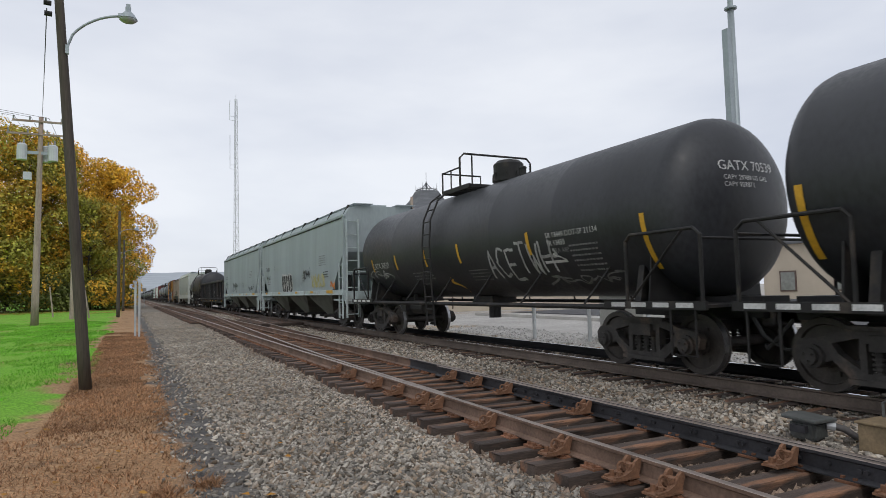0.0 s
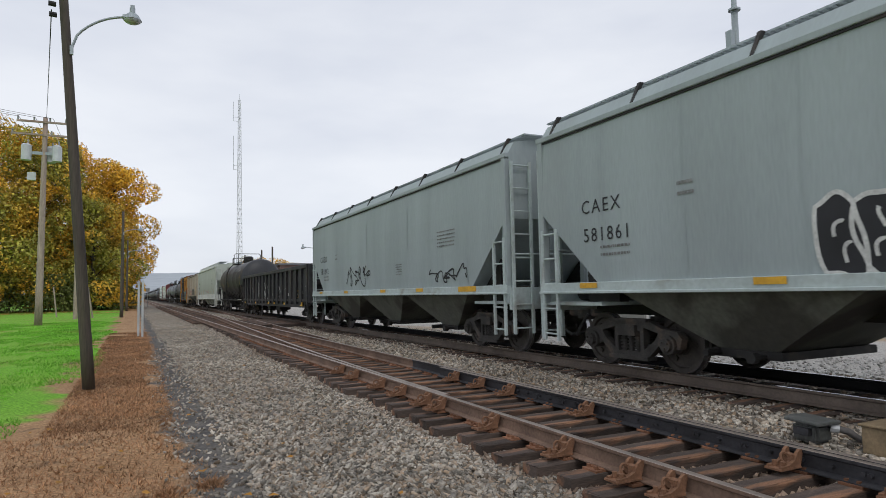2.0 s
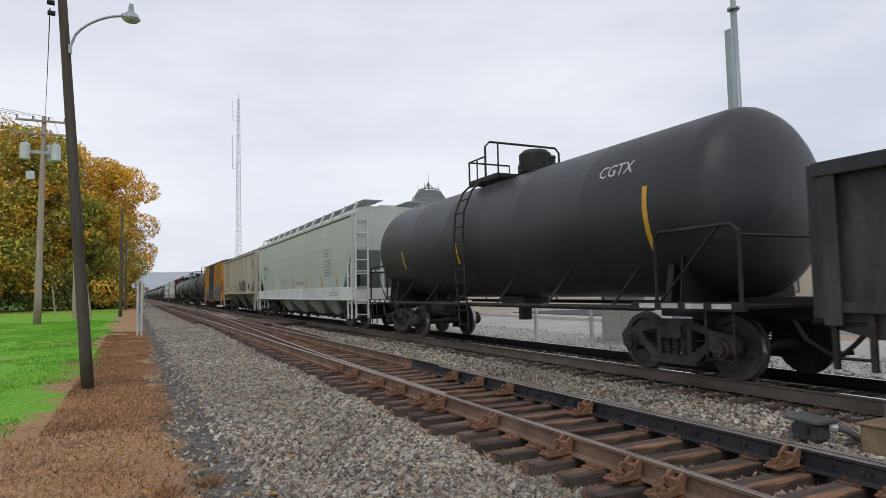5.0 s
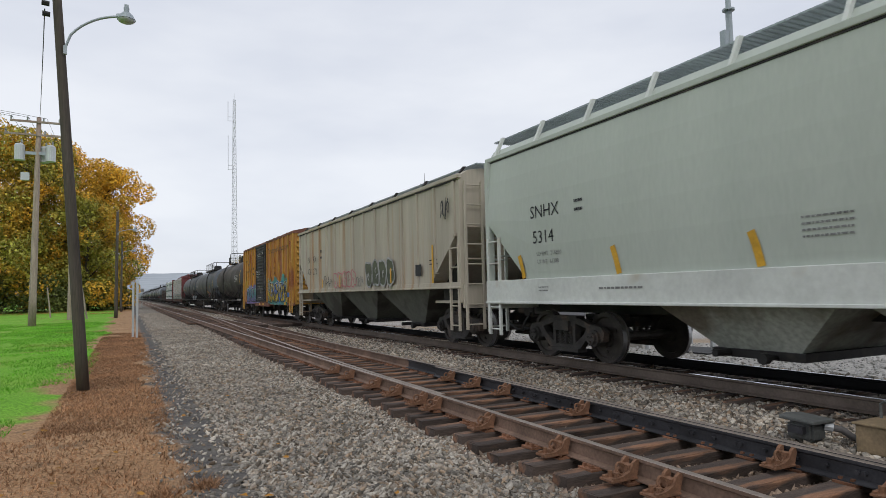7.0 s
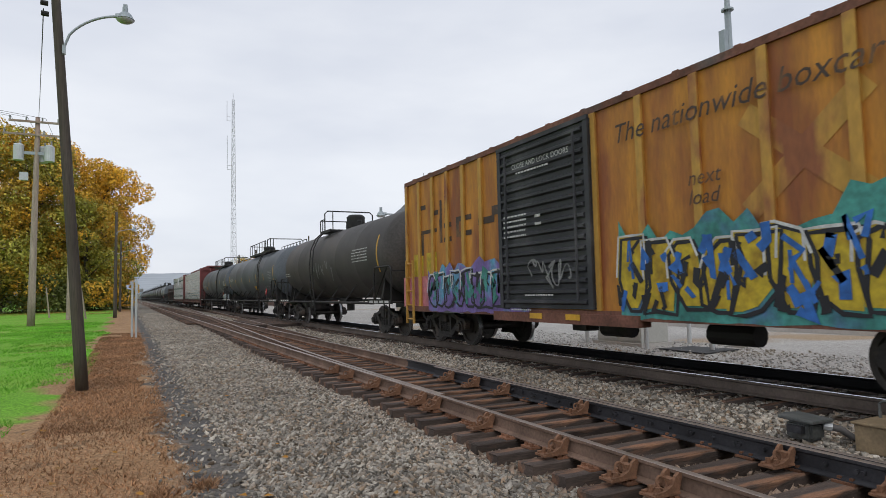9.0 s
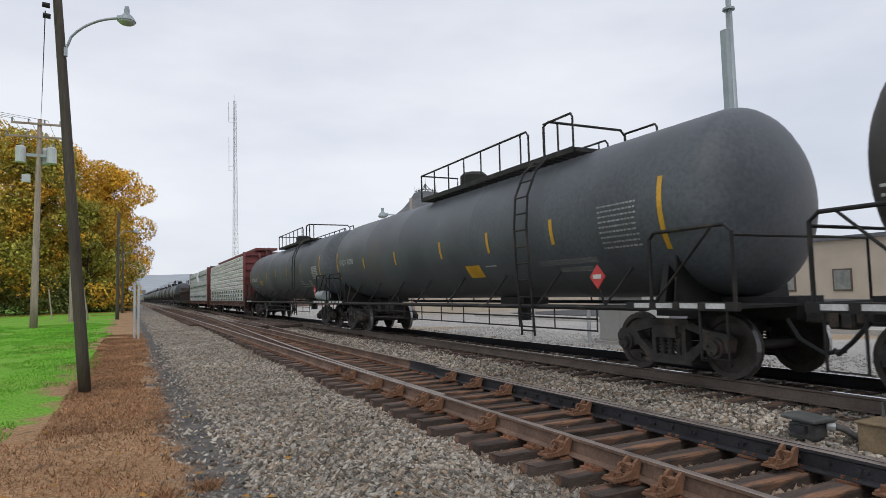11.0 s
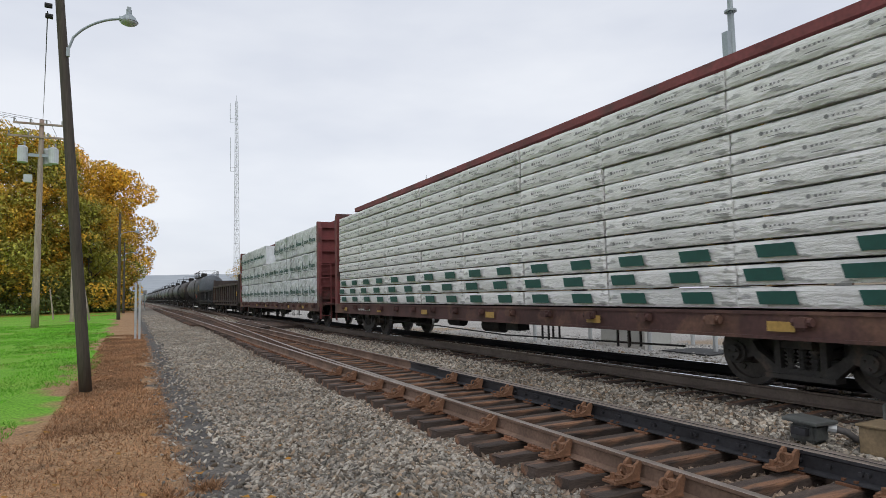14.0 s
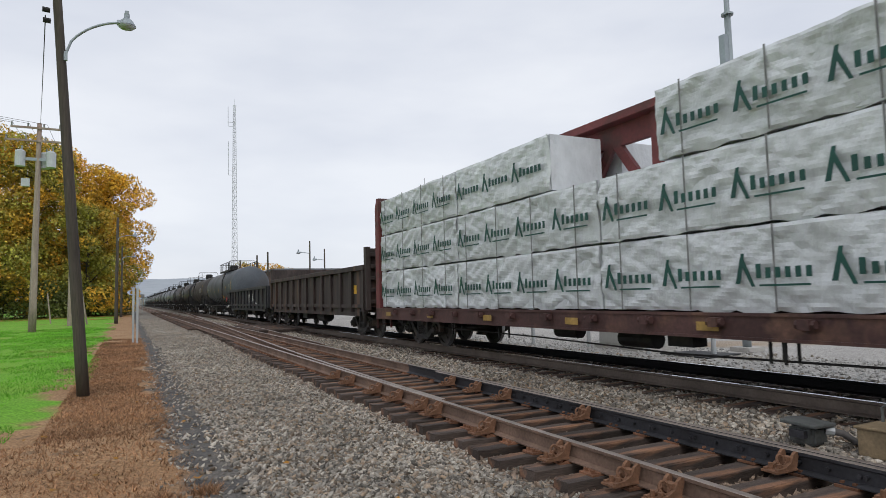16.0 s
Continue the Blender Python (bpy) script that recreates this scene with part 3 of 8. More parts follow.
def leaves(name, count, place, seed):
    rng = random.Random(seed)
    bm = bmesh.new()
    for _ in range(count):
        x, y = place(rng)
        a, s, z = rng.uniform(0, 6.3), rng.uniform(0.02, 0.045), height(x, y) + 0.035
        vs = [bm.verts.new((x + s * q * math.cos(a + b), y + s * q * math.sin(a + b), z + rng.uniform(0, 0.02))) for b, q in ((0, 1.3), (1.1, 0.8), (2.2, 1), (3.4, 1), (4.6, 0.9))]
        bm.faces.new(vs)
    tagged(part(name, bm, M["leaf_litter"]), "scattered fallen orange leaves on the ground", "leaves", kind="stuff")


leaves("fallen_leaves", 60, lambda r: (r.uniform(-2, 2.5), 4.5 + 12 * r.random() ** 1.5), 3)


# ---------- tracks ----------
def rail(path, top, body, parent, label, h=0.18, name="rail", head="rail_head"):
    """One rail of true section along (x, y) points; head faces carry the worn steel."""
    prof = [(-0.076, 0), (0.076, 0), (0.076, 0.012), (0.012, 0.03), (0.009, 0.135), (0.036, 0.15), (0.037, 0.176), (0.028, 0.18), (-0.028, 0.18), (-0.037, 0.176), (-0.036, 0.15), (-0.009, 0.135), (-0.012, 0.03), (-0.076, 0.012)]
    bm = bmesh.new()
    rings = [[Vector((x + a, y, top - h + b)) for a, b in prof] for x, y in path]
    vs = loft(bm, rings)
    bm.faces.ensure_lookup_table()
    for fc in bm.faces:
        if fc.calc_center_median().z > top - 0.006:
            fc.material_index = 1
    fixnormals(bm)
    return part(name, bm, [body, M[head]], parent, label)


def track(name, label):
    t = new(name)
    return tagged(t, label, "railway track", kind="structure")


def turnout(y):
    """How far the crossover has left the nearer track, at distance y."""
    if y < 9:
        return 0.0
    if y < 20:
        return 0.0017 * (y - 9) ** 2 + 0.004 * (y - 9)
    s = 0.0017 * 121 + 0.044 + 0.0414 * (y - 20)
    return min(s, TX - (NX0 + NX1) / 2)


near_track = track("near_track", "rusty railway track with a switch on dark timber ties")
train_track = track("train_track", "main railway track on timber ties and ballast")
ys = [-30, 0, 20, 60, 200, 1200]
rail([(NX0, y) for y in ys], NZ, M["rail_rust"], near_track, "rust-brown rail")
rail([(NX1, y) for y in (-30, 0, 12.5)], NZ, M["rail_dark"], near_track, "dark oiled rail")
rail([(NX1, y) for y in (12.51, 20, 60, 200, 1200)], NZ, M["rail_rust"], near_track, "rust-brown rail")
rail([(TX - 0.7525, y) for y in ys], TZ, M["rail_dust"], train_track, "rust-brown rail with polished head", head="rail_bright")
rail([(TX + 0.7525, y) for y in ys], TZ, M["rail_black"], train_track, "greasy black rail with polished head", head="rail_bright")
yc = [-30] + [2 + i * 2 for i in range(14)] + [35 + i * 8 for i in range(10)]
rail([(NX0 + 0.085 + turnout(y), y) for y in yc if y > 7], NZ - 0.004, M["rail_rust"], near_track, "diverging switch rail", name="switch_rail")
rail([(NX1 + turnout(y), y) for y in yc if y > 19], NZ + 0.002, M["rail_rust"], near_track, "diverging switch rail", name="switch_rail")
rail([(NX1 - 0.082, y) for y in (-30, 0, 6, 11)], NZ - 0.006, M["rail_dark"], near_track, "dark switch point against the rail", name="switch_point")


def tie_mesh(length, seed):
    rnd = random.Random(seed)
    bm = bmesh.new()
    L, w, h = length / 2, 0.115, 0.17
    box(bm, -L, L, -w, w, -h, 0)
    bmesh.ops.bevel(bm, geom=bm.edges[:], offset=0.012, segments=1, affect="EDGES")
    for v in bm.verts:
        v.co += Vector((rnd.uniform(-0.02, 0.02), rnd.uniform(-0.008, 0.008), rnd.uniform(-0.008, 0.008)))
    me = bpy.data.meshes.new("tie")
    bm.to_mesh(me)
    bm.free()
    me.materials.append(M["tie"])
    return me


def simple_mesh(name, bm, material):
    me = bpy.data.meshes.new(name)
    bm.to_mesh(me)
    bm.free()
    me.materials.append(material)
    return me


bm = bmesh.new()
box(bm, -0.18, 0.18, -0.095, 0.095, 0, 0.02)
box(bm, -0.12, 0.12, -0.08, 0.08, 0.02, 0.03)
for sx in (-0.14, 0.14):
    for sy in (-0.05, 0.05):
        box(bm, sx - 0.014, sx + 0.014, sy - 0.014, sy + 0.014, 0.02, 0.05)
plate_me = simple_mesh("tie_plate", bm, M["plate"])
bm = bmesh.new()
pr = [(-0.30, 0.02), (-0.06, 0.02), (-0.035, 0.10), (-0.012, 0.165), (-0.05, 0.175), (-0.085, 0.15), (-0.12, 0.09), (-0.20, 0.055), (-0.30, 0.05)]
for y0 in (-0.075, 0.045):
    loft(bm, [[(a, y0, b) for a, b in pr], [(a, y0 + 0.03, b) for a, b in pr]])
box(bm, -0.32, -0.05, -0.08, 0.08, 0.018, 0.035)
ring = [(-0.17 + 0.05 * math.cos(t), -0.01 + 0.02 * math.sin(t), 0.10 + 0.045 * math.sin(t)) for t in [i * math.pi / 5 for i in range(11)]]
pipe(bm, ring, 0.013, 5)
rod(bm, (-0.24, -0.04, 0.03), (-0.24, -0.04, 0.085), 0.022, 6)
rod(bm, (-0.24, 0.04, 0.03), (-0.24, 0.04, 0.085), 0.022, 6)
box(bm, -0.13, -0.06, -0.05, 0.05, 0.06, 0.13)
brace_me = simple_mesh("rail_brace", fixnormals(bm), M["brace"])
ties_a = [tie_mesh(2.6, i) for i in range(4)]
ties_b = [tie_mesh(2.6, 10 + i) for i in range(4)]


def piece(name, me, parent, x, y, z, rz=0.0):
    o = new(name, me)
    o.parent = parent
    o.matrix_basis = pose(x, y, z, 0, 0, rz)
    return o


TIE = 0.4615
rnd = random.Random(5)
braced = (-3, -1, 0, 3, 6, 8, 9, 11, 13, -5, -8, -10)
for k in range(-75, 40):
    y = 7.86 - k * TIE
    cx = (NX0 + NX1) / 2 + turnout(y) * 0.5
    piece("tie", ties_a[k % 4], near_track, cx + rnd.uniform(-0.08, 0.08), y + rnd.uniform(-0.03, 0.03), NZ - 0.20 + rnd.uniform(-0.012, 0.008), rnd.uniform(-1.2, 1.2))
    if y < 26:
        for x in (NX0, NX1):
            piece("tie_plate", plate_me, near_track, x, y, NZ - 0.205)
        if k in braced:
            piece("rail_brace", brace_me, near_track, NX0 - 0.01, y, NZ - 0.18)
            if k % 2:
                piece("rail_brace", brace_me, near_track, NX1 - 0.09, y + 0.05, NZ - 0.18)
for k in range(95):
    y = -8.0 + k * 0.5
    piece("tie", ties_b[k % 4], train_track, TX + rnd.uniform(-0.06, 0.06), y + rnd.uniform(-0.03, 0.03), TZ - 0.21 + rnd.uniform(-0.015, 0.008), rnd.uniform(-1.2, 1.2))
for cx, zt, y0 in ((4.6, NZ, 42.5), (TX, TZ, 39.5)):
    bm = bmesh.new()
    for k in range(150):
        y = y0 + k * 0.5
        box(bm, cx - 1.3, cx + 1.3 + (turnout(y) if cx < 6 else 0) * 0.6, y - 0.11, y + 0.11, zt - 0.37, zt - 0.205)
    tagged(part("far_ties", bm, M["tie"], near_track if cx < 6 else train_track), kind="stuff")
# bolts along the web of the dark rail
bm = bmesh.new()
for i in range(30):
    y = 2.6 + i * 0.19 + 0.07 * (i % 3)
    rod(bm, (NX1 - 0.128, y, NZ - 0.10), (NX1 - 0.09, y, NZ - 0.10), 0.02, 6)
part("rail_bolts", bm, M["rail_dark"], near_track, "row of rail bolts")
# timber crossing pads
bm = bmesh.new()
for i in range(9):
    box(bm, 5.62 + i * 0.235, 5.62 + i * 0.235 + 0.225, 31.5, 39.5, 0.0, 0.17 + 0.012 * (i % 2))
tagged(part("timber_crossing", bm, M["tie"]), "dark timber planks of a crossing between the tracks", "crossing", kind="structure")


def switch_machine():
    t = tagged(new("switch_box"), "dusty dark grey cast switch box on ballast", "switch box")
    bm = bmesh.new()
    box(bm, 6.14, 6.38, 4.14, 4.42, 0.0, 0.19)
    bmesh.ops.bevel(bm, geom=bm.edges[:], offset=0.03, segments=2, affect="EDGES")
    part("housing", bm, M["machine"], t)
    bm = bmesh.new()
    plate(bm, [(6.08, 4.08, 0.19), (6.40, 4.06, 0.19), (6.44, 4.46, 0.20), (6.28, 4.52, 0.20), (6.10, 4.47, 0.20)], (0, 0, 0.035))
    part("lid", fixnormals(bm), M["machine"], t, bevel=0.01)
    bm = bmesh.new()
    box(bm, 6.08, 6.15, 4.2, 4.36, 0.08, 0.15)
    part("rod_end", bm, M["rail_dark"], t)
    bm = bmesh.new()
    pipe(bm, [(6.36, 4.12, 0.15), (6.44, 4.02, 0.12), (6.5, 3.95, 0.05), (6.56, 3.86, 0.03), (6.6, 3.78, 0.05)], 0.035, 8)
    part("hose", bm, M["hose"], t, "grey flexible hose", smooth=True)
    bm = bmesh.new()
    rod(bm, (6.34, 4.14, 0.15), (6.39, 4.08, 0.14), 0.045, 8)
    part("clamp", bm, M["galv_light"], t)
    b = tagged(new("relay_box"), "dusty brown metal box with a lifting handle", "box")
    bm = bmesh.new()
    box(bm, 6.25, 6.75, 3.30, 3.78, -0.02, 0.24)
    part("body", bm, M["box_brown"], b, bevel=0.015)
    bm = bmesh.new()
    box(bm, 6.23, 6.77, 3.28, 3.80, 0.24, 0.265)
    part("lid", bm, M["box_brown"], b, bevel=0.008)
    bm = bmesh.new()
    pipe(bm, [(6.62, 3.74, 0.26), (6.62, 3.74, 0.40), (6.62, 3.70, 0.43), (6.62, 3.55, 0.43), (6.62, 3.5, 0.40), (6.62, 3.5, 0.26)], 0.014, 6)
    part("handle", bm, M["machine"], b)


switch_machine()


# ---------- the train ----------
SPEED = 14.057
WHEEL_R = 0.455
HALF = 1.6


def flat(x):
    return lambda y, z: x


def coupler(car, y, s):
    """Coupler and end gear at the end y; s is +1 at the far end, -1 at the near end."""
    bm = bmesh.new()
    box(bm, -0.11, 0.11, min(y, y + s * 0.55), max(y, y + s * 0.55), 0.78, 0.98)
    box(bm, -0.17, 0.15, min(y + s * 0.5, y + s * 0.72), max(y + s * 0.5, y + s * 0.72), 0.72, 1.04)
    bmesh.ops.bevel(bm, geom=bm.edges[:], offset=0.03, segments=1, affect="EDGES")
    part("coupler", bm, M["truck"], car)
    bm = bmesh.new()
    pipe(bm, [(-0.45, y, 0.85), (-0.5, y + s * 0.2, 0.6), (-0.4, y + s * 0.45, 0.42), (-0.2, y + s * 0.62, 0.45)], 0.03, 6)
    part("air_hose", bm, M["cable"], car)


def wheelset_mesh():
    bm = bmesh.new()
    prof = [(0.0, 0.0), (0.0, 0.16), (0.05, 0.17), (0.055, 0.36), (0.02, 0.375), (0.02, WHEEL_R), (0.03, WHEEL_R + 0.0), (0.11, WHEEL_R + 0.005), (0.125, WHEEL_R + 0.028), (0.145, WHEEL_R + 0.02), (0.145, 0.375), (0.10, 0.36), (0.095, 0.17), (0.13, 0.15), (0.13, 0.0)]
    seg = 28
    for s in (-1, 1):
        rings = []
        for x, r in prof:
            rings.append([bm.verts.new((s * (0.845 - x), max(r, 0.001) * math.cos(2 * math.pi * i / seg), max(r, 0.001) * math.sin(2 * math.pi * i / seg))) for i in range(seg)])
        for j, (a, b) in enumerate(zip(rings, rings[1:])):
            for i in range(seg):
                bm.faces.new((a[i], a[(i + 1) % seg], b[(i + 1) % seg], b[i])).material_index = 1 if j in (5, 6) else 0
        # chalk and casting marks that show the turning
        for q in range(3):
            a0 = 2.1 * q
            box(bm, s * 0.80 - 0.02, s * 0.80 + 0.02, 0.26 * math.cos(a0) - 0.03, 0.26 * math.cos(a0) + 0.03, 0.26 * math.sin(a0) - 0.03, 0.26 * math.sin(a0) + 0.03)
    rod(bm, (-0.95, 0, 0), (0.95, 0, 0), 0.085, 12)
    fixnormals(bm)
    me = bpy.data.meshes.new("wheelset")
    bm.to_mesh(me)
    bm.free()
    me.materials.append(M["wheel"])
    me.materials.append(M["tread"])
    return me


WHEELSET = wheelset_mesh()


def truck_meshes():
    """Side frame, bolster, springs, journal caps of a three-piece truck, about its own centre."""
    out = {}
    bm = bmesh.new()
    top = [(-1.14, 0.56), (-1.05, 0.66), (-0.72, 0.70), (-0.42, 0.82), (0.42, 0.82), (0.72, 0.70), (1.05, 0.66), (1.14, 0.56)]
    bot = [(1.10, 0.40), (0.84, 0.36), (0.66, 0.42), (0.42, 0.20), (-0.42, 0.20), (-0.66, 0.42), (-0.84, 0.36), (-1.10, 0.40)]
    outer = top + bot
    # openings on both sides of the spring group and the spring window
    holes = [[(-0.66, 0.62), (-0.34, 0.70), (-0.34, 0.34), (-0.58, 0.50)], [(0.34, 0.70), (0.66, 0.62), (0.58, 0.50), (0.34, 0.34)], [(-0.26, 0.64), (0.26, 0.64), (0.26, 0.30), (-0.26, 0.30)]]
    for x0, x1 in ((-1.08, -0.95),):
        edges = []
        for loop in [outer] + holes:
            vs = [bm.verts.new((x0, y, z)) for y, z in loop]
            edges += [bm.edges.new((vs[i], vs[(i + 1) % len(vs)])) for i in range(len(vs))]
        fill = bmesh.ops.triangle_fill(bm, use_beauty=True, use_dissolve=False, edges=edges)
        faces = [g for g in fill["geom"] if isinstance(g, bmesh.types.BMFace)]
        ext = bmesh.ops.extrude_face_region(bm, geom=faces)
        for v in [g for g in ext["geom"] if isinstance(g, bmesh.types.BMVert)]:
            v.co.x = x1
    # thick rims along the top member and the lower chord
    box(bm, -1.12, -0.92, -0.44, 0.44, 0.79, 0.84)
    box(bm, -1.12, -0.92, -0.46, 0.46, 0.17, 0.23)
    for s in (-1, 1):
        rod(bm, (-1.13, s * 0.89, 0.455), (-0.92, s * 0.89, 0.455), 0.15, 14)
        rod(bm, (-1.19, s * 0.89, 0.455), (-1.12, s * 0.89, 0.455), 0.105, 12)
        for q in range(3):
            a = 2.09 * q + 0.5
            rod(bm, (-1.215, s * 0.89 + 0.06 * math.cos(a), 0.455 + 0.06 * math.sin(a)), (-1.18, s * 0.89 + 0.06 * math.cos(a), 0.455 + 0.06 * math.sin(a)), 0.018, 6)
    fixnormals(bm)
    out["side_frame"] = simple_mesh("side_frame", bm, M["truck"])
    bm = bmesh.new()
    box(bm, -1.14, 1.14, -0.2, 0.2, 0.56, 0.74)
    box(bm, -0.3, 0.3, -0.3, 0.3, 0.70, 0.84)
    out["bolster"] = simple_mesh("bolster", bm, M["truck"])
    bm = bmesh.new()
    for dy in (-0.16, 0.0, 0.16):
        for j in range(6):
            rod(bm, (-1.02, dy, 0.235 + j * 0.055), (-1.02, dy, 0.262 + j * 0.055), 0.07, 10)
        rod(bm, (-1.02, dy, 0.22), (-1.02, dy, 0.56), 0.045, 8)
    box(bm, -1.1, -0.94, -0.26, 0.26, 0.2, 0.236)
    out["spring_group"] = simple_mesh("spring_group", bm, M["truck"])
    bm = bmesh.new()
    for s in (-1, 1):
        box(bm, -1.0, 1.0, s * 0.38 - 0.05, s * 0.38 + 0.05, 0.33, 0.43)
        box(bm, -0.83, -0.68, s * 0.40, s * 0.45, 0.28, 0.62)
    out["brake_beam"] = simple_mesh("brake_beam", bm, M["black_steel"])
    return out


TRUCK = truck_meshes()


def truck(car, y):
    t = new("truck", TRUCK["bolster"])
    t.parent = car
    t.matrix_basis = pose(0, y, 0)
    for name in ("side_frame", "spring_group"):
        for rz in (0, 180):
            o = new(name, TRUCK[name])
            o.parent = t
            o.matrix_basis = pose(0, 0, 0, 0, 0, rz)
    o = new("brake_beam", TRUCK["brake_beam"])
    o.parent = t
    for dy in (-0.89, 0.89):
        w = new("wheelset", WHEELSET)
        w.parent = t
        w.matrix_basis = pose(0, dy, WHEEL_R)


def ladder(car, x, y0, y1, z0, z1, material, rungs=None, r=0.022, name="ladder"):
    bm = bmesh.new()
    for y in (y0, y1):
        box(bm, x - 0.025, x + 0.025, y - 0.03, y + 0.03, z0, z1)
    n = rungs or int((z1 - z0) / 0.38)
    for i in range(n):
        z = z0 + 0.12 + (z1 - z0 - 0.2) * i / max(1, n - 1)
        rod(bm, (x, y0, z), (x, y1, z), r * 0.8, 6)
    return part(name, bm, material, car)


def end_ladder(car, y, x0, x1, z0, z1, material):
    bm = bmesh.new()
    for x in (x0, x1):
        box(bm, x - 0.03, x + 0.03, y - 0.025, y + 0.025, z0, z1)
    n = int((z1 - z0) / 0.4)
    for i in range(n):
        z = z0 + 0.12 + (z1 - z0 - 0.2) * i / max(1, n - 1)
        rod(bm, (x0, y, z), (x1, y, z), 0.018, 6)
    return part("ladder", bm, material, car)


def tank_car(name, label, L, paint, centre=2.62, radius=1.46, platform=0.3, rail_len=1.6, stripes=(), under="black_steel", ladder_at=None, long_walk=False, truck_in=1.3, manway=None, hoop=None, rail_h=0.42, gap=0.0):
    """A tank car centred on its own origin, rail top at z = 0; L is the length of the shell."""
    car = tagged(new(name), label, "tank car", "tank cars")
    surf = lambda y, z: -math.sqrt(max(0.02, radius ** 2 - (z - centre) ** 2))
    manway = platform if manway is None else manway
    ladder_at = platform + 0.3 if ladder_at is None else ladder_at
    seg = 48
    bm = bmesh.new()
    prof = []
    for i in range(9):
        a = math.pi / 2 * i / 8
        prof.append((-L / 2 + 0.62 * (1 - math.cos(a)), max(0.01, radius * math.sin(a))))
    for f in (-0.28, -0.12, 0.12, 0.28):
        prof += [(f * L - 0.04, radius), (f * L - 0.03, radius + 0.0015), (f * L + 0.03, radius + 0.0015), (f * L + 0.04, radius)]
    prof += [(-y, r) for y, r in prof[8::-1]]
    rings = [[(r * math.cos(2 * math.pi * i / seg), y, centre + r * math.sin(2 * math.pi * i / seg)) for i in range(seg)] for y, r in prof]
    loft(bm, rings)
    part("shell", fixnormals(bm), paint, car, smooth=True)
    # saddles, stub sills and end platforms
    ye = L / 2 + 0.05
    yt = L / 2 - truck_in
    for s in (-1, 1):
        bm = bmesh.new()
        a, b = sorted((s * (yt - 1.0), s * (ye + 0.25)))
        box(bm, -0.3, 0.3, a, b, 0.84, 1.16)
        plate(bm, [(-1.25, s * yt, 1.0), (1.25, s * yt, 1.0), (1.1, s * yt, 1.75), (0.55, s * yt, 1.3), (-0.55, s * yt, 1.3), (-1.1, s * yt, 1.75)], (0, s * 0.12, 0))
        plate(bm, [(-1.30, s * (yt + 0.35), 1.0), (1.30, s * (yt + 0.35), 1.0), (1.2, s * (yt + 0.35), 1.9), (0.55, s * (yt + 0.35), 1.35), (-0.55, s * (yt + 0.35), 1.35), (-1.2, s * (yt + 0.35), 1.9)], (0, s * 0.03, 0))
        part("saddle", fixnormals(bm), M[under], car)
        bm = bmesh.new()
        a, b = sorted((s * (yt - 0.4), s * (ye + 0.3)))
        box(bm, -1.5, 1.5, a, b, 1.03, 1.07)
        box(bm, -1.53, -1.47, a, b, 1.0, 1.12)
        part("end_platform", bm, M[under], car)
        bm = bmesh.new()
        for i in range(4):
            yy = a + (b - a) * (0.1 + 0.22 * i)
            box(bm, -1.538, -1.53, yy, yy + (b - a) * 0.15, 1.03, 1.10)
        part("reflector", bm, M["white_paint"], car, "pale reflective strip")
        bm = bmesh.new()
        pipe(bm, [(-1.48, s * (yt + 0.1), 1.05), (-1.48, s * (yt + 0.1), 2.05), (-1.48, s * (yt + 0.2), 2.15), (-1.48, s * (ye + 0.1), 2.15), (-1.48, s * (ye + 0.22), 2.05), (-1.48, s * (ye + 0.22), 1.05)], 0.028, 8)
        pipe(bm, [(-1.48, s * (yt + 0.1), 1.05), (-1.48, s * (ye - 0.1), 2.14)], 0.02, 6)
        pipe(bm, [(-1.48, s * (ye + 0.22), 2.0), (1.48, s * (ye + 0.22), 2.0), (1.48, s * (ye + 0.22), 1.05)], 0.022, 6)
        part("end_rail", bm, M[under], car)
        bm = bmesh.new()
        pipe(bm, [(-1.5, s * (ye + 0.1), 1.03), (-1.5, s * (ye + 0.1), 0.35), (-1.5, s * (ye - 0.35), 0.35), (-1.5, s * (ye - 0.35), 1.03)], 0.02, 6)
        part("step", bm, M[under], car)
        coupler(car, s * (ye + 0.2), s)
        truck(car, s * yt)
    # side walkway pipes with struts up to the shell
    for sx in (-1, 1):
        bm = bmesh.new()
        pipe(bm, [(sx * 1.47, -yt, 1.02), (sx * 1.47, yt, 1.02)], 0.045, 8)
        n = int(L / 2.2)
        for i in range(n):
            y = -yt + 2 * yt * (i + 0.5) / n
            pipe(bm, [(sx * 1.47, y, 1.04), (sx * 1.1, y - 0.3, centre - math.sqrt(radius ** 2 - 1.21) + 0.02)], 0.022, 6)
        part("side_rail", bm, M[under], car)
    if long_walk:
        bm = bmesh.new()
        for z in (0.62, 0.82):
            pipe(bm, [(-1.45, -yt + 1.2, z), (-1.45, yt - 1.2, z)], 0.016, 6)
        for i in range(12):
            y = -yt + 1.2 + (2 * yt - 2.4) * i / 11
            rod(bm, (-1.45, y, 0.6), (-1.45, y, 1.0), 0.014, 6)
        part("grab_rail", bm, M[under], car)
    # manway, top platform and its railing
    zt = centre + radius
    bm = bmesh.new()
    rod(bm, (0, manway, zt - 0.1), (0, manway, zt + 0.44), 0.38, 24)
    rod(bm, (0, manway, zt + 0.44), (0, manway, zt + 0.53), 0.38, 24, 0.28)
    part("manway", bm, M[under], car)
    bm = bmesh.new()
    for i in range(8):
        a = i * math.pi / 4
        rod(bm, (0.39 * math.cos(a), manway + 0.39 * math.sin(a), zt + 0.05), (0.39 * math.cos(a), manway + 0.39 * math.sin(a), zt + 0.22), 0.03, 6)
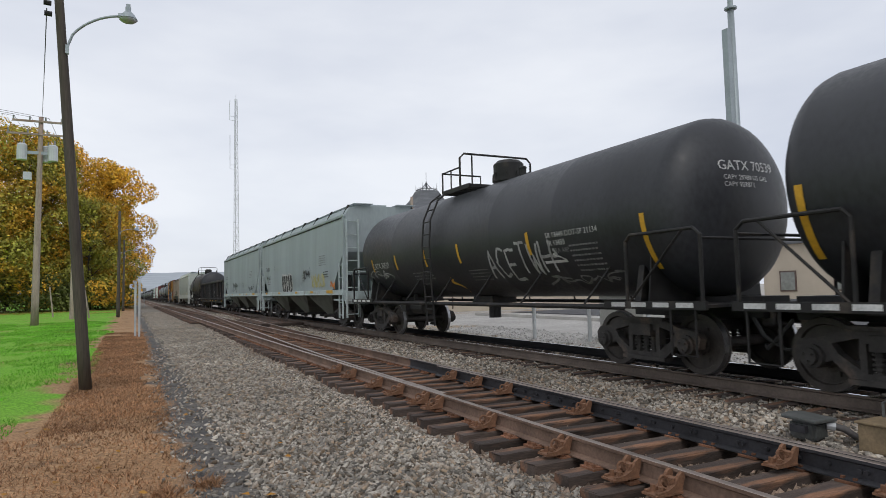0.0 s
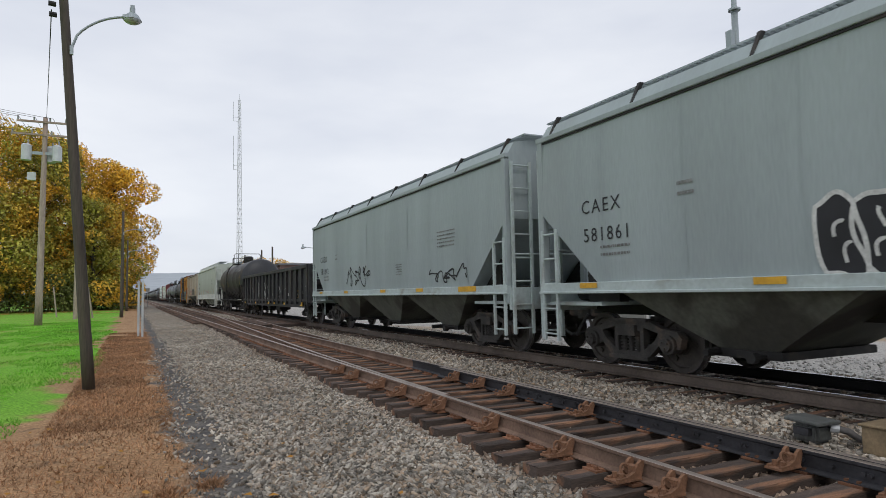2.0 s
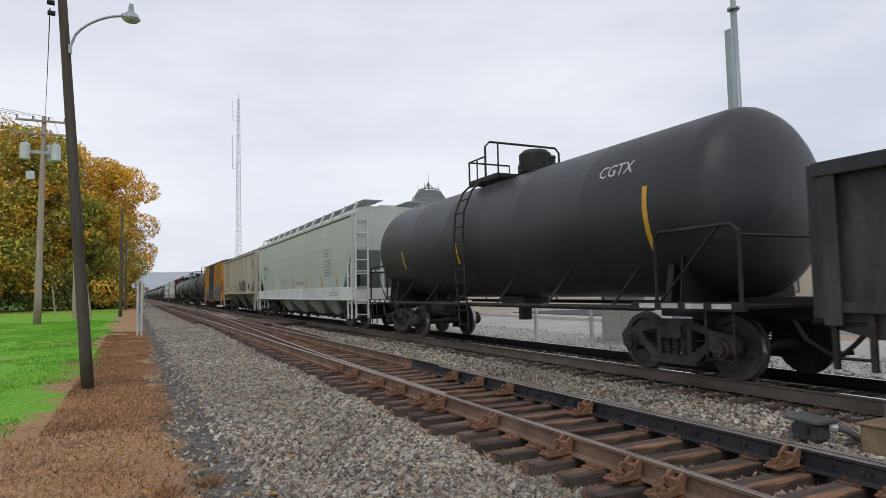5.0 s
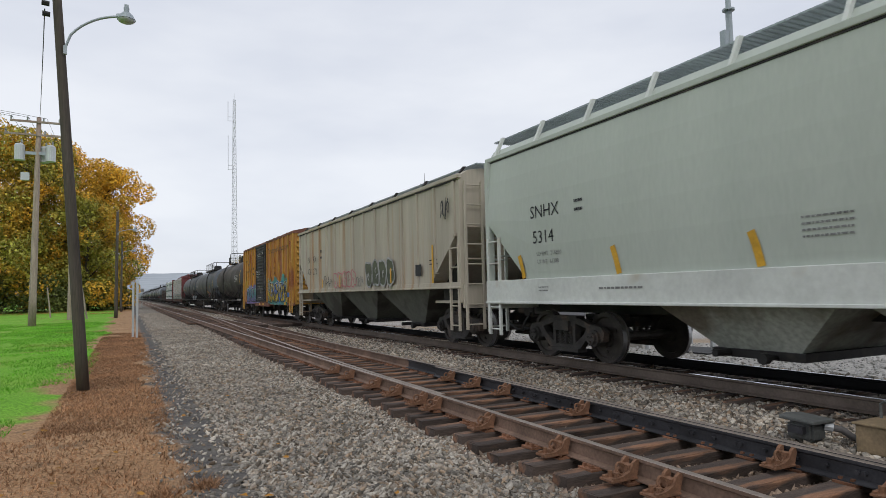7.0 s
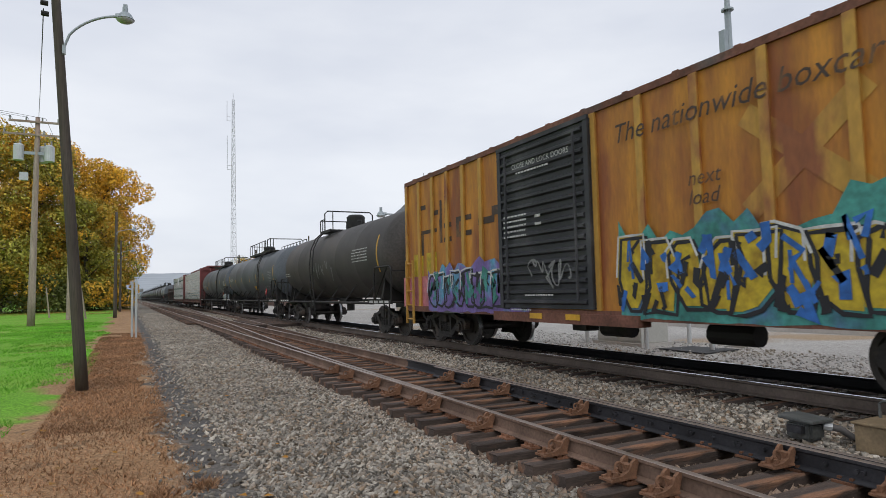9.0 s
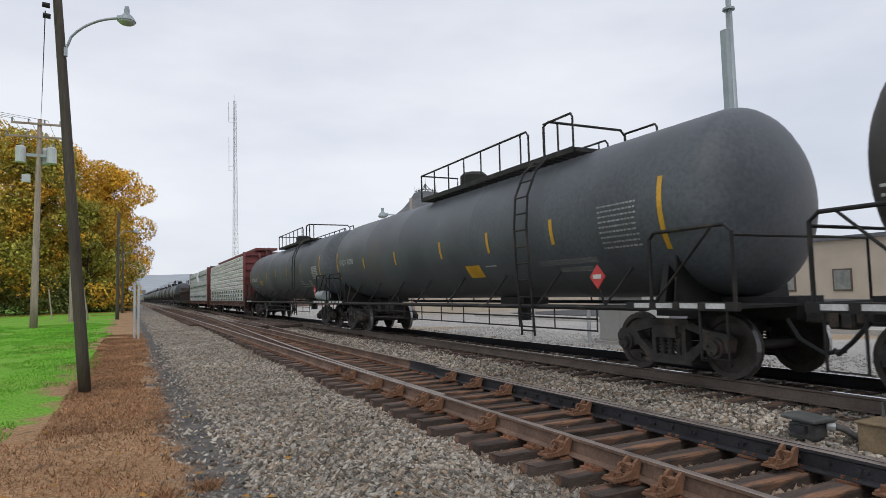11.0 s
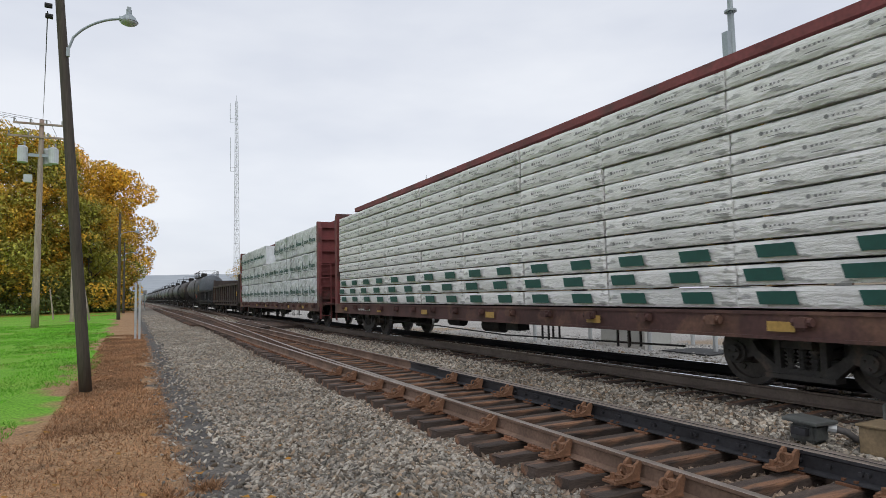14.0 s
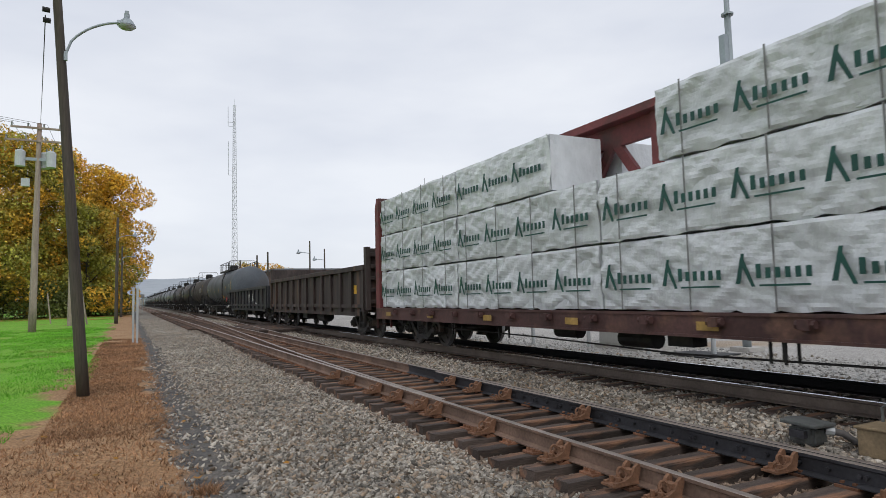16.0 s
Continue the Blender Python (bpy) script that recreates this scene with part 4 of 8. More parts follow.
    rod(bm, (0, manway, zt + 0.0), (0, manway, zt + 0.1), 0.42, 16)
    part("manway_bolts", bm, M[under], car)
    for x, y, r, h in ((0.2, 0.85, 0.10, 0.28), (-0.1, -0.8, 0.08, 0.2)):
        bm = bmesh.new()
        rod(bm, (x, manway + y, zt - 0.05), (x, manway + y, zt + h), r, 10)
        rod(bm, (x, manway + y, zt + h), (x, manway + y, zt + h + 0.05), r * 1.3, 10, r * 0.8)
        part("valve", bm, M[under], car)
    p0, p1 = platform - rail_len / 2, platform + rail_len / 2
    bm = bmesh.new()
    for i in range(7):
        x = -1.05 + 0.11 * i
        box(bm, x, x + 0.05, p0, p1, zt - 0.12, zt - 0.09)
    for i in range(int(rail_len / 0.25)):
        y = p0 + 0.25 * i
        box(bm, -1.05, -0.3, y, y + 0.03, zt - 0.15, zt - 0.12)
    for y in (p0, p1):
        box(bm, -1.05, 1.05, y - 0.03, y + 0.03, zt - 0.16, zt - 0.08)
    box(bm, -1.09, -1.05, p0, p1, zt - 0.17, zt - 0.06)
    part("top_platform", bm, M[under], car)
    zr, zl = zt + (0.78 if rail_h < 0.5 else rail_h + 0.07), zt + rail_h
    hoop = p0 if hoop is None else hoop
    bm = bmesh.new()
    pipe(bm, [(-1.07, hoop, zt - 0.12), (-1.07, hoop, zr - 0.12), (-0.95, hoop, zr), (0.95, hoop, zr), (1.07, hoop, zr - 0.12), (1.07, hoop, zt - 0.2)], 0.028, 7)
    rod(bm, (-0.72, hoop, zt - 0.12), (-0.72, hoop, zr), 0.022, 6)
    part("hoop_rail", bm, M[under], car)
    bm = bmesh.new()
    pipe(bm, [(-1.07, p1, zt - 0.12), (-1.07, p1, zl), (0.1, p1, zl), (0.1, p1, zt - 0.1)], 0.024, 6)
    part("end_railing", bm, M[under], car)
    for x in (-1.07, 1.07):
        bm = bmesh.new()
        if gap:
            pipe(bm, [(x, p1, zt - 0.12), (x, p1, zl), (x, hoop + gap + 0.08, zl), (x, hoop + gap, zl - 0.1), (x, hoop + gap, zt - 0.12)], 0.024, 6)
            pipe(bm, [(x, hoop, zl), (x, p0 + 0.05, zl), (x, p0, zl - 0.08), (x, p0, zt - 0.12)], 0.024, 6)
        else:
            pipe(bm, [(x, p1, zt - 0.12), (x, p1, zl), (x, hoop, zl)], 0.024, 6)
        n = max(1, int((p1 - hoop) / 0.95))
        for i in range(n):
            y = hoop + (p1 - hoop) * (i + 1) / (n + 1)
            rod(bm, (x, y, zt - 0.14), (x, y, zl), 0.019, 6)
        part("railing", bm, M[under], car)
    if ladder_at is not None:
        bm = bmesh.new()
        pts = [(-1.52, 0.45), (-1.55, 1.0), (-1.60, 1.6), (-1.63, 2.6), (-1.58, 3.2), (-1.36, 3.7), (-1.05, zt - 0.1)]
        for dy in (-0.22, 0.22):
            pipe(bm, [(x, ladder_at + dy, z) for x, z in pts], 0.024, 6)
        for i in range(11):
            z = 0.55 + (zt - 0.8) * i / 10
            for (xa, za), (xb, zb) in zip(pts, pts[1:]):
                if za <= z <= zb:
                    x = xa + (xb - xa) * (z - za) / (zb - za)
                    rod(bm, (x, ladder_at - 0.22, z), (x, ladder_at + 0.22, z), 0.017, 6)
        part("ladder", bm, M[under], car)
    # bottom outlet and brake gear
    bm = bmesh.new()
    rod(bm, (0, platform, centre - radius + 0.1), (0, platform, 0.62), 0.16, 12)
    box(bm, -0.35, 0.35, platform - 0.5, platform + 0.5, 1.0, 1.18)
    part("outlet", bm, M[under], car)
    bm = bmesh.new()
    rod(bm, (-0.9, yt * 0.45, 0.88), (-0.9, yt * 0.45 + 0.8, 0.88), 0.2, 12)
    box(bm, -1.2, -0.7, yt * 0.45 + 0.9, yt * 0.45 + 1.2, 0.75, 1.05)
    for y in (yt * 0.45, yt * 0.45 + 0.8):
        box(bm, -0.95, -0.85, y - 0.03, y + 0.03, 0.9, 1.25)
    part("brake_cylinder", bm, M[under], car)
    for y, z0, z1 in stripes:
        bm = bmesh.new()
        patch(bm, y - 0.05, y + 0.05, z0, z1, surf, 0.008)
        part("reflector", bm, M["yellow"], car, "yellow reflective strip")
    return car, surf


def side_profile(L, z0, z1, xs, roof):
    """Rings of a covered hopper body; the ends are cut back to slope sheets below."""
    half = L / 2
    out = []
    for y, zb in ((-half, 2.85), (-half + 1.75, z0), (half - 1.75, z0), (half, 2.85)):
        zz = [max(zb, z0 + (z1 - z0) * i / 6) for i in range(7)]
        left = [(-xs(z), y, z) for z in zz] + [(-roof[k][0], y, roof[k][1]) for k in range(len(roof))]
        right = [(-a, b, c) for a, b, c in left[::-1]]
        out.append([Vector(p) for p in left + right])
    return out


def hopper_car(name, label, L, paint, sill_paint, zs=1.26, zsill=1.52, eave=4.1, bays=3, ribs=0, bulge=0.05, grating=True, posts=0, under="hopper_under", truck_in=1.75, sill_depth=0.0, bay_edges=None, gate=0.45, crown=0.33):
    car = tagged(new(name), label, "hopper car", "hopper cars")
    xs = lambda z: HALF - bulge * ((z - 2.8) / 1.5) ** 2 if bulge else HALF
    surf = lambda y, z: -xs(z)
    bm = bmesh.new()
    loft(bm, side_profile(L, zs, eave, xs, [(HALF - 0.02 - bulge, eave + 0.05), (1.34, eave + crown - 0.07), (1.0, eave + crown - 0.02), (0.4, eave + crown)]))
    part("body", fixnormals(bm), paint, car)
    half = L / 2
    for sx in (-1, 1):
        bm = bmesh.new()
        a, b = sorted((sx * (HALF - bulge - 0.05), sx * (HALF - bulge + 0.06)))
        box(bm, a, b, -half - 0.04, half + 0.04, eave - 0.01, eave + 0.09)
        part("roof_rail", bm, paint, car, bevel=0.015)
        bm = bmesh.new()
        a, b = sorted((sx * (HALF - bulge - 0.03), sx * (HALF - bulge + 0.035)))
        box(bm, a, b, -half + 0.1, half - 0.1, eave - 0.045, eave - 0.012)
        part("drip_strip", bm, M["black_steel"], car, "dark strip under the roof edge")
        bm = bmesh.new()
        a, b = sorted((sx * (HALF - 0.12), sx * (HALF + 0.02)))
        box(bm, a, b, -half, half, zs - sill_depth, zsill)
        box(bm, a - 0.03, b + 0.03, -half, half, zs - sill_depth - 0.03, zs - sill_depth + 0.015)
        part("side_sill", bm, sill_paint, car, "lighter side sill", bevel=0.01)
    if ribs:
        for sx in (-1, 1):
            for i in range(ribs):
                y = -half + 0.25 + (L - 0.5) * i / (ribs - 1)
                zb = zs if abs(y) < half - 1.75 else zs + (abs(y) - half + 1.75) / 1.75 * (2.85 - zs)
                bm = bmesh.new()
                a, b = sorted((sx * (HALF - 0.06), sx * (HALF + 0.05)))
                box(bm, a, b, y - 0.05, y + 0.05, zb, eave - 0.05)
                part("side_post", bm, paint, car, bevel=0.01)
    elif not posts:
        for i in range(1, 9):
            y = -half + L * i / 9
            bm = bmesh.new()
            patch(bm, y - 0.018, y + 0.018, zsill, eave - 0.08, surf, 0.004, 1, 8)
            part("weld_seam", bm, paint, car)
    # hopper bays under the sill
    edges = bay_edges or [-half + 1.95 + (L - 3.9) / bays * i for i in range(bays + 1)]
    for y0, y1 in zip(edges, edges[1:]):
        span = y1 - y0
        bm = bmesh.new()
        yc = y0 + span / 2
        gw = min(gate, span * 0.3)
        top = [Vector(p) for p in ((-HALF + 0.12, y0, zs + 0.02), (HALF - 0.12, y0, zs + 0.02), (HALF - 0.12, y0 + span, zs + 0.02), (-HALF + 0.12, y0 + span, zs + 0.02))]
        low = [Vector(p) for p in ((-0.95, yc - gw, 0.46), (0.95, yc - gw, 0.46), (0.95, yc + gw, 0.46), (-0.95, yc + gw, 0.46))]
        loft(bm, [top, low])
        bay = part("hopper_bay", fixnormals(bm), M[under], car, "grimy sloping hopper bay with its underside shade painted in")
        bm = bmesh.new()
        box(bm, -1.02, 1.02, yc - gw - 0.1, yc + gw + 0.1, 0.36, 0.47)
        rod(bm, (-1.25, yc - 0.3, 0.40), (1.25, yc - 0.3, 0.40), 0.035, 8)
        rod(bm, (-1.30, yc - 0.3, 0.40), (-1.2, yc - 0.3, 0.40), 0.075, 10)
        rod(bm, (-1.30, yc + 0.42, 0.42), (-1.0, yc + 0.42, 0.42), 0.05, 10)
        part("gate", bm, M["black_steel"], bay)
    bm = bmesh.new()
    box(bm, -0.3, 0.3, -half - 0.06, half + 0.06, 0.86, 1.2)
    part("centre_sill", bm, M["black_steel"], car)
    # ends
    for s in (-1, 1):
        ye = s * (half + 0.06)

        def span_y(u, v):
            return sorted((s * (half + u), s * (half + v)))
        bm = bmesh.new()
        a, b = span_y(-1.6, 0.06)
        box(bm, -1.5, 1.5, a, b, 1.06, 1.12)
        a, b = span_y(-0.02, 0.06)
        box(bm, -1.55, 1.55, a, b, 0.95, zsill - 0.05)
        part("end_platform", bm, sill_paint, car)
        for x in (-1.54, -0.45, 0.45, 1.54):
            bm = bmesh.new()
            a, b = span_y(-0.14, 0.0)
            box(bm, x - 0.06, x + 0.06, a, b, 1.1, eave)
            part("end_post", bm, paint, car)
        for x in (-1.2, 1.0):
            bm = bmesh.new()
            plate(bm, [(x, s * (half - 0.9), 2.1), (x, s * (half - 0.9), 1.12), (x, s * (half - 1.7), 1.12), (x, s * (half - 1.7), 1.45)], (0.2, 0, 0))
            part("gusset", fixnormals(bm), M["black_steel"], car)
        a, b = span_y(-0.52, -0.1)
        ladder(car, -HALF + 0.0, a, b, 0.42, 2.45, sill_paint, 5)
        end_ladder(car, ye + s * 0.04, -1.5, -1.05, 0.45, eave - 0.1, sill_paint)
        bm = bmesh.new()
        pipe(bm, [(-1.5, ye, 2.1), (1.5, ye, 2.1)], 0.02, 6)
        part("grab_rail", bm, sill_paint, car)
        bm = bmesh.new()
        rod(bm, (0.9, ye + s * 0.02, 2.2), (0.9, ye + s * 0.08, 2.2), 0.28, 20)
        box(bm, 0.75, 1.05, min(ye, ye - s * 0.15), max(ye, ye - s * 0.15), 1.6, 2.3)
        part("brake_wheel", bm, M["black_steel"], car)
        for x, r in ((-0.75, 0.16), (0.4, 0.2)):
            bm = bmesh.new()
            rod(bm, (x, s * (half - 1.0), 1.12 + r), (x, s * (half - 0.2), 1.12 + r), r, 12)
            part("air_reservoir", bm, M["black_steel"], car)
        coupler(car, ye, s)
        truck(car, s * (half - truck_in))
    # roof: hatch coaming and running boards
    bm = bmesh.new()
    box(bm, -0.32, 0.32, -half + 0.5, half - 0.5, eave + crown - 0.03, eave + crown + 0.13)
    part("hatch_cover", bm, paint, car, bevel=0.02)
    if grating:
        zg = eave + (0.50 if posts else crown + 0.04)
        for sx in (-1, 1):
            bm = bmesh.new()
            for i in range(16):
                x = sx * (0.5 + 0.047 * i)
                box(bm, x - 0.005, x + 0.005, -half - 0.2, half + 0.2, zg, zg + 0.03)
            n = int(L / 0.1)
            for i in range(n):
                y = -half - 0.2 + (L + 0.4) * i / n
                box(bm, min(sx * 0.48, sx * 1.22), max(sx * 0.48, sx * 1.22), y, y + 0.012, zg, zg + 0.028)
            part("running_board", bm, M["galv"], car, "open steel grating walkway")
            for i in range(posts or 8):
                y = -half + 0.3 + (L - 0.6) * i / ((posts or 8) - 1)
                bm = bmesh.new()
                plate(bm, [(sx * 1.30, y, zg + 0.03), (sx * 1.22, y, zg + 0.03), (sx * (HALF - 0.13), y, eave + 0.03), (sx * (HALF - 0.06), y, eave + 0.03)], (0, 0.06, 0))

                part("bracket", fixnormals(bm), sill_paint if posts else M["black_steel"], car)
    return car, surf


def orange_marks(car, ys, z0, z1, surf, w=0.3, material=None):
    for y in ys:
        bm = bmesh.new()
        patch(bm, y - w / 2, y + w / 2, z0, z1, surf, 0.012, 1, 2)
        part("reflector", bm, material or M["yellow"], car, "orange-yellow reflective plate")


def gondola_car(name, label, L, paint, z0=0.72, z1=2.68, posts=14, end_high=0.0, truck_in=1.65):
    car = tagged(new(name), label, "gondola car", "gondola cars")
    half = L / 2
    surf = flat(-HALF + 0.1)
    for sx in (-1, 1):
        bm = bmesh.new()
        a, b = sorted((sx * (HALF - 0.16), sx * (HALF - 0.1)))
        pts = [(-half, z1), (half, z1), (half, z0 + 0.12), (half - 0.5, z0), (-half + 0.5, z0), (-half, z0 + 0.12)]
        plate(bm, [(a, y, z) for y, z in pts], (b - a, 0, 0))
        side = part("side_wall", fixnormals(bm), paint, car)
        bm = bmesh.new()
        a, b = sorted((sx * (HALF - 0.2), sx * (HALF + 0.02)))
        box(bm, a, b, -half - 0.03, half + 0.03, z1 - 0.12, z1 + 0.05)
        part("top_chord", bm, paint, car, bevel=0.015)
        bm = bmesh.new()
        a, b = sorted((sx * (HALF - 0.1), sx * (HALF - 0.03)))
        box(bm, a, b, -half, half, 1.02, 1.14)
        part("side_sill", bm, paint, car)
        for i in range(posts):
            y = -half + 0.12 + (L - 0.24) * i / (posts - 1)
            zb = z0 + 0.14
            bm = bmesh.new()
            a, b = sorted((sx * (HALF - 0.12), sx * HALF))
            loft(bm, [[(a, y - 0.09, z), (b if sx > 0 else a, y - 0.09 if sx > 0 else y - 0.09, z), (b, y + 0.09, z), (a, y + 0.09, z)] if False else [(a, y - 0.10, z), (b, y - 0.06, z), (b, y + 0.06, z), (a, y + 0.10, z)] for z in (zb, z1 - 0.1)])
            part("side_post", fixnormals(bm), paint, car)
    for s in (-1, 1):
        zt = z1 + end_high
        bm = bmesh.new()
        box(bm, -HALF + 0.1, HALF - 0.1, min(s * half, s * (half - 0.06)), max(s * half, s * (half - 0.06)), 1.05, zt)
        end = part("end_wall", bm, paint, car)
        for i in range(5):
            z = 1.15 + (zt - 1.2) * i / 4.6
            bm = bmesh.new()
            a, b = sorted((s * (half - 0.02), s * (half + 0.12)))
            box(bm, -HALF + 0.18, HALF - 0.18, a, b, z, z + 0.14)
            part("end_rib", bm, paint, end, bevel=0.03)
        bm = bmesh.new()
        for x in (-HALF + 0.08, HALF - 0.2):
            box(bm, x - 0.02, x + 0.14, min(s * (half - 0.1), s * (half + 0.14)), max(s * (half - 0.1), s * (half + 0.14)), 0.95, zt + 0.04)
        part("corner_post", bm, paint, car, bevel=0.01)
        ladder(car, -HALF + 0.06, s * (half - 0.5), s * (half - 0.1), 0.4, 1.0, M["black_steel"], 2)
        coupler(car, s * (half + 0.1), s)
        truck(car, s * (half - truck_in))
    bm = bmesh.new()
    box(bm, -HALF + 0.16, HALF - 0.16, -half + 0.05, half - 0.05, 1.05, 1.13)
    box(bm, -0.3, 0.3, -half, half, 0.8, 1.05)
    part("floor", bm, paint, car)
    bm = bmesh.new()
    rod(bm, (-1.0, -1.6, 0.62), (-1.0, -0.5, 0.62), 0.22, 14)
    box(bm, -1.25, -0.8, 1.0, 1.8, 0.5, 0.75)
    for y in (-1.5, -0.6, 1.1, 1.7):
        box(bm, -1.05, -0.95, y - 0.03, y + 0.03, 0.6, 0.95)
    part("brake_gear", bm, M["black_steel"], car)
    return car, surf


def box_car(name, label, L):
    car = tagged(new(name), label, "boxcar")
    half, z0, z1 = L / 2, 0.89, 4.34
    surf = flat(-HALF + 0.06)
    bm = bmesh.new()
    for sx in (-1, 1):
        box(bm, min(sx * (HALF - 0.06), sx * (HALF - 0.12)), max(sx * (HALF - 0.06), sx * (HALF - 0.12)), -half, half, z0, z1 - 0.02)
    part("side_wall", bm, M["boxcar"], car)
    bm = bmesh.new()
    loft(bm, [[(-HALF + 0.02, y, z1 - 0.06), (HALF - 0.02, y, z1 - 0.06), (HALF - 0.02, y, z1 + 0.05), (0.9, y, z1 + 0.2), (0, y, z1 + 0.25), (-0.9, y, z1 + 0.2), (-HALF + 0.02, y, z1 + 0.05)] for y in (-half - 0.06, half + 0.06)])
    part("roof", fixnormals(bm), M["rust_roof"], car)
    for i in range(14):
        y = -half + 0.5 + (L - 1.0) * i / 13
        bm = bmesh.new()
        loft(bm, [[(-HALF + 0.04, q, z1 + 0.05), (-0.9, q, z1 + 0.205), (0, q, z1 + 0.255), (0.9, q, z1 + 0.205), (HALF - 0.04, q, z1 + 0.05), (HALF - 0.04, q, z1 + 0.08), (0, q, z1 + 0.29), (-HALF + 0.04, q, z1 + 0.08)] for q in (y - 0.05, y + 0.05)])
        part("roof_rib", fixnormals(bm), M["rust_roof"], car)
    door0, door1 = -0.75, 2.15
    ys = [-half + 0.06 + k * ((half + door0) - 0.1) / 6 for k in range(7)] + [door1 + 0.04 + k * ((half - door1) - 0.1) / 6 for k in range(7)]
    for sx in (-1, 1):
        for y in ys:
            bm = bmesh.new()
            a, b = sorted((sx * (HALF - 0.08), sx * HALF))
            loft(bm, [[(a, y - 0.07, z), (b, y - 0.045, z), (b, y + 0.045, z), (a, y + 0.07, z)] for z in (z0 + 0.02, z1 - 0.07)])
            part("side_post", fixnormals(bm), M["rib_yellow"], car)
    bm = bmesh.new()
    for sx in (-1, 1):
        box(bm, min(sx * (HALF - 0.1), sx * (HALF + 0.005)), max(sx * (HALF - 0.1), sx * (HALF + 0.005)), -half, half, z0 - 0.06, z0 + 0.08)
        box(bm, min(sx * (HALF - 0.2), sx * (HALF + 0.06)), max(sx * (HALF - 0.2), sx * (HALF + 0.06)), door0 - 1.0, door1 + 0.3, z0 - 0.16, z0 + 0.02)
    part("side_sill", bm, M["rust_roof"], car, "rusty side sill")
    # black plug door with horizontal corrugations
    bm = bmesh.new()
    box(bm, -HALF - 0.03, -HALF + 0.04, door0, door1, z0 + 0.1, z1 - 0.14)
    door = part("door", bm, M["door_black"], car, "black corrugated sliding door")
    for i in range(17):
        z = z0 + 0.22 + (z1 - z0 - 0.5) * i / 16
        bm = bmesh.new()
        loft(bm, [[(-HALF - 0.025, y, z - 0.055), (-HALF - 0.025, y, z + 0.055), (-HALF - 0.085, y, z + 0.02), (-HALF - 0.085, y, z - 0.02)] for y in (door0 + 0.16, door1 - 0.16)])
        part("door_rib", fixnormals(bm), M["door_black"], door)
    bm = bmesh.new()
    for y in (door0 + 0.06, door1 - 0.06):
        box(bm, -HALF - 0.07, -HALF - 0.02, y - 0.06, y + 0.06, z0 + 0.1, z1 - 0.14)
    box(bm, -HALF - 0.08, -HALF - 0.02, door0, door1, z1 - 0.16, z1 - 0.08)
    part("door_frame", bm, M["door_black"], door)
    bm = bmesh.new()
    rod(bm, (-HALF - 0.10, door0 + 0.35, z0 + 0.25), (-HALF - 0.10, door0 + 0.35, z1 - 0.3), 0.025, 6)
    rod(bm, (-HALF - 0.10, door1 - 0.35, z0 + 0.25), (-HALF - 0.10, door1 - 0.35, z1 - 0.3), 0.025, 6)
    part("lock_rod", bm, M["door_black"], door)
    for s in (-1, 1):
        bm = bmesh.new()
        a, b = sorted((s * (half - 0.05), s * half))
        box(bm, -HALF + 0.1, HALF - 0.1, a, b, z0, z1)
        end = part("end_wall", bm, M["rib_yellow"], car)
        for i in range(12):
            z = z0 + 0.2 + (z1 - z0 - 0.35) * i / 11
            bm = bmesh.new()
            loft(bm, [[(x, s * (half - 0.01), z - 0.09), (x, s * (half - 0.01), z + 0.09), (x, s * (half + 0.08), z + 0.03), (x, s * (half + 0.08), z - 0.03)] for x in (-HALF + 0.2, HALF - 0.2)])
            part("end_rib", fixnormals(bm), M["rib_yellow"], end)
        ladder(car, -HALF - 0.02, s * (half - 0.52), s * (half - 0.08), 0.5, 2.2 if s > 0 else z1 - 0.4, M["rib_yellow"], 5 if s > 0 else 8)
        coupler(car, s * (half + 0.2), s)
        truck(car, s * (half - 1.3))
    bm = bmesh.new()
    box(bm, -0.35, 0.35, -half - 0.2, half + 0.2, 0.75, z0)
    rod(bm, (-0.7, -0.6, 0.62), (-0.7, 0.1, 0.62), 0.15, 12)
    rod(bm, (-0.6, -3.0, 0.62), (-0.6, -2.2, 0.62), 0.16, 12)
    box(bm, -0.9, -0.6, 0.4, 0.8, 0.55, 0.8)
    box(bm, -1.25, 1.25, -half + 3, half - 3, 0.80, 0.88)
    part("underframe", bm, M["black_steel"], car)
    return car, surf


def letter_block(bm, y0, y1, z0, z1, surf, rnd, lift):
    """An angular, interlocking block shape in a field of a car side."""
    n = 9
    pts = []
    skew = rnd.uniform(-0.25, 0.25)
    for i in range(n):
        a = 2 * math.pi * (i + rnd.uniform(-0.25, 0.25)) / n
        r = rnd.choice((0.72, 0.95, 1.25))
        u, w = max(-1.1, min(1.1, 1.3 * r * math.cos(a))), max(-1.05, min(1.05, 1.4 * r * math.sin(a)))
        pts.append(((y0 + y1) / 2 + (y1 - y0) / 2 * (u + skew * w), (z0 + z1) / 2 + (z1 - z0) / 2 * w))
    c = bm.verts.new((surf(0, 0) - lift, (y0 + y1) / 2, (z0 + z1) / 2))
    vs = [bm.verts.new((surf(y, z) - lift, y, z)) for y, z in pts]
    for i in range(n):
        bm.faces.new((c, vs[i], vs[(i + 1) % n]))
    return pts


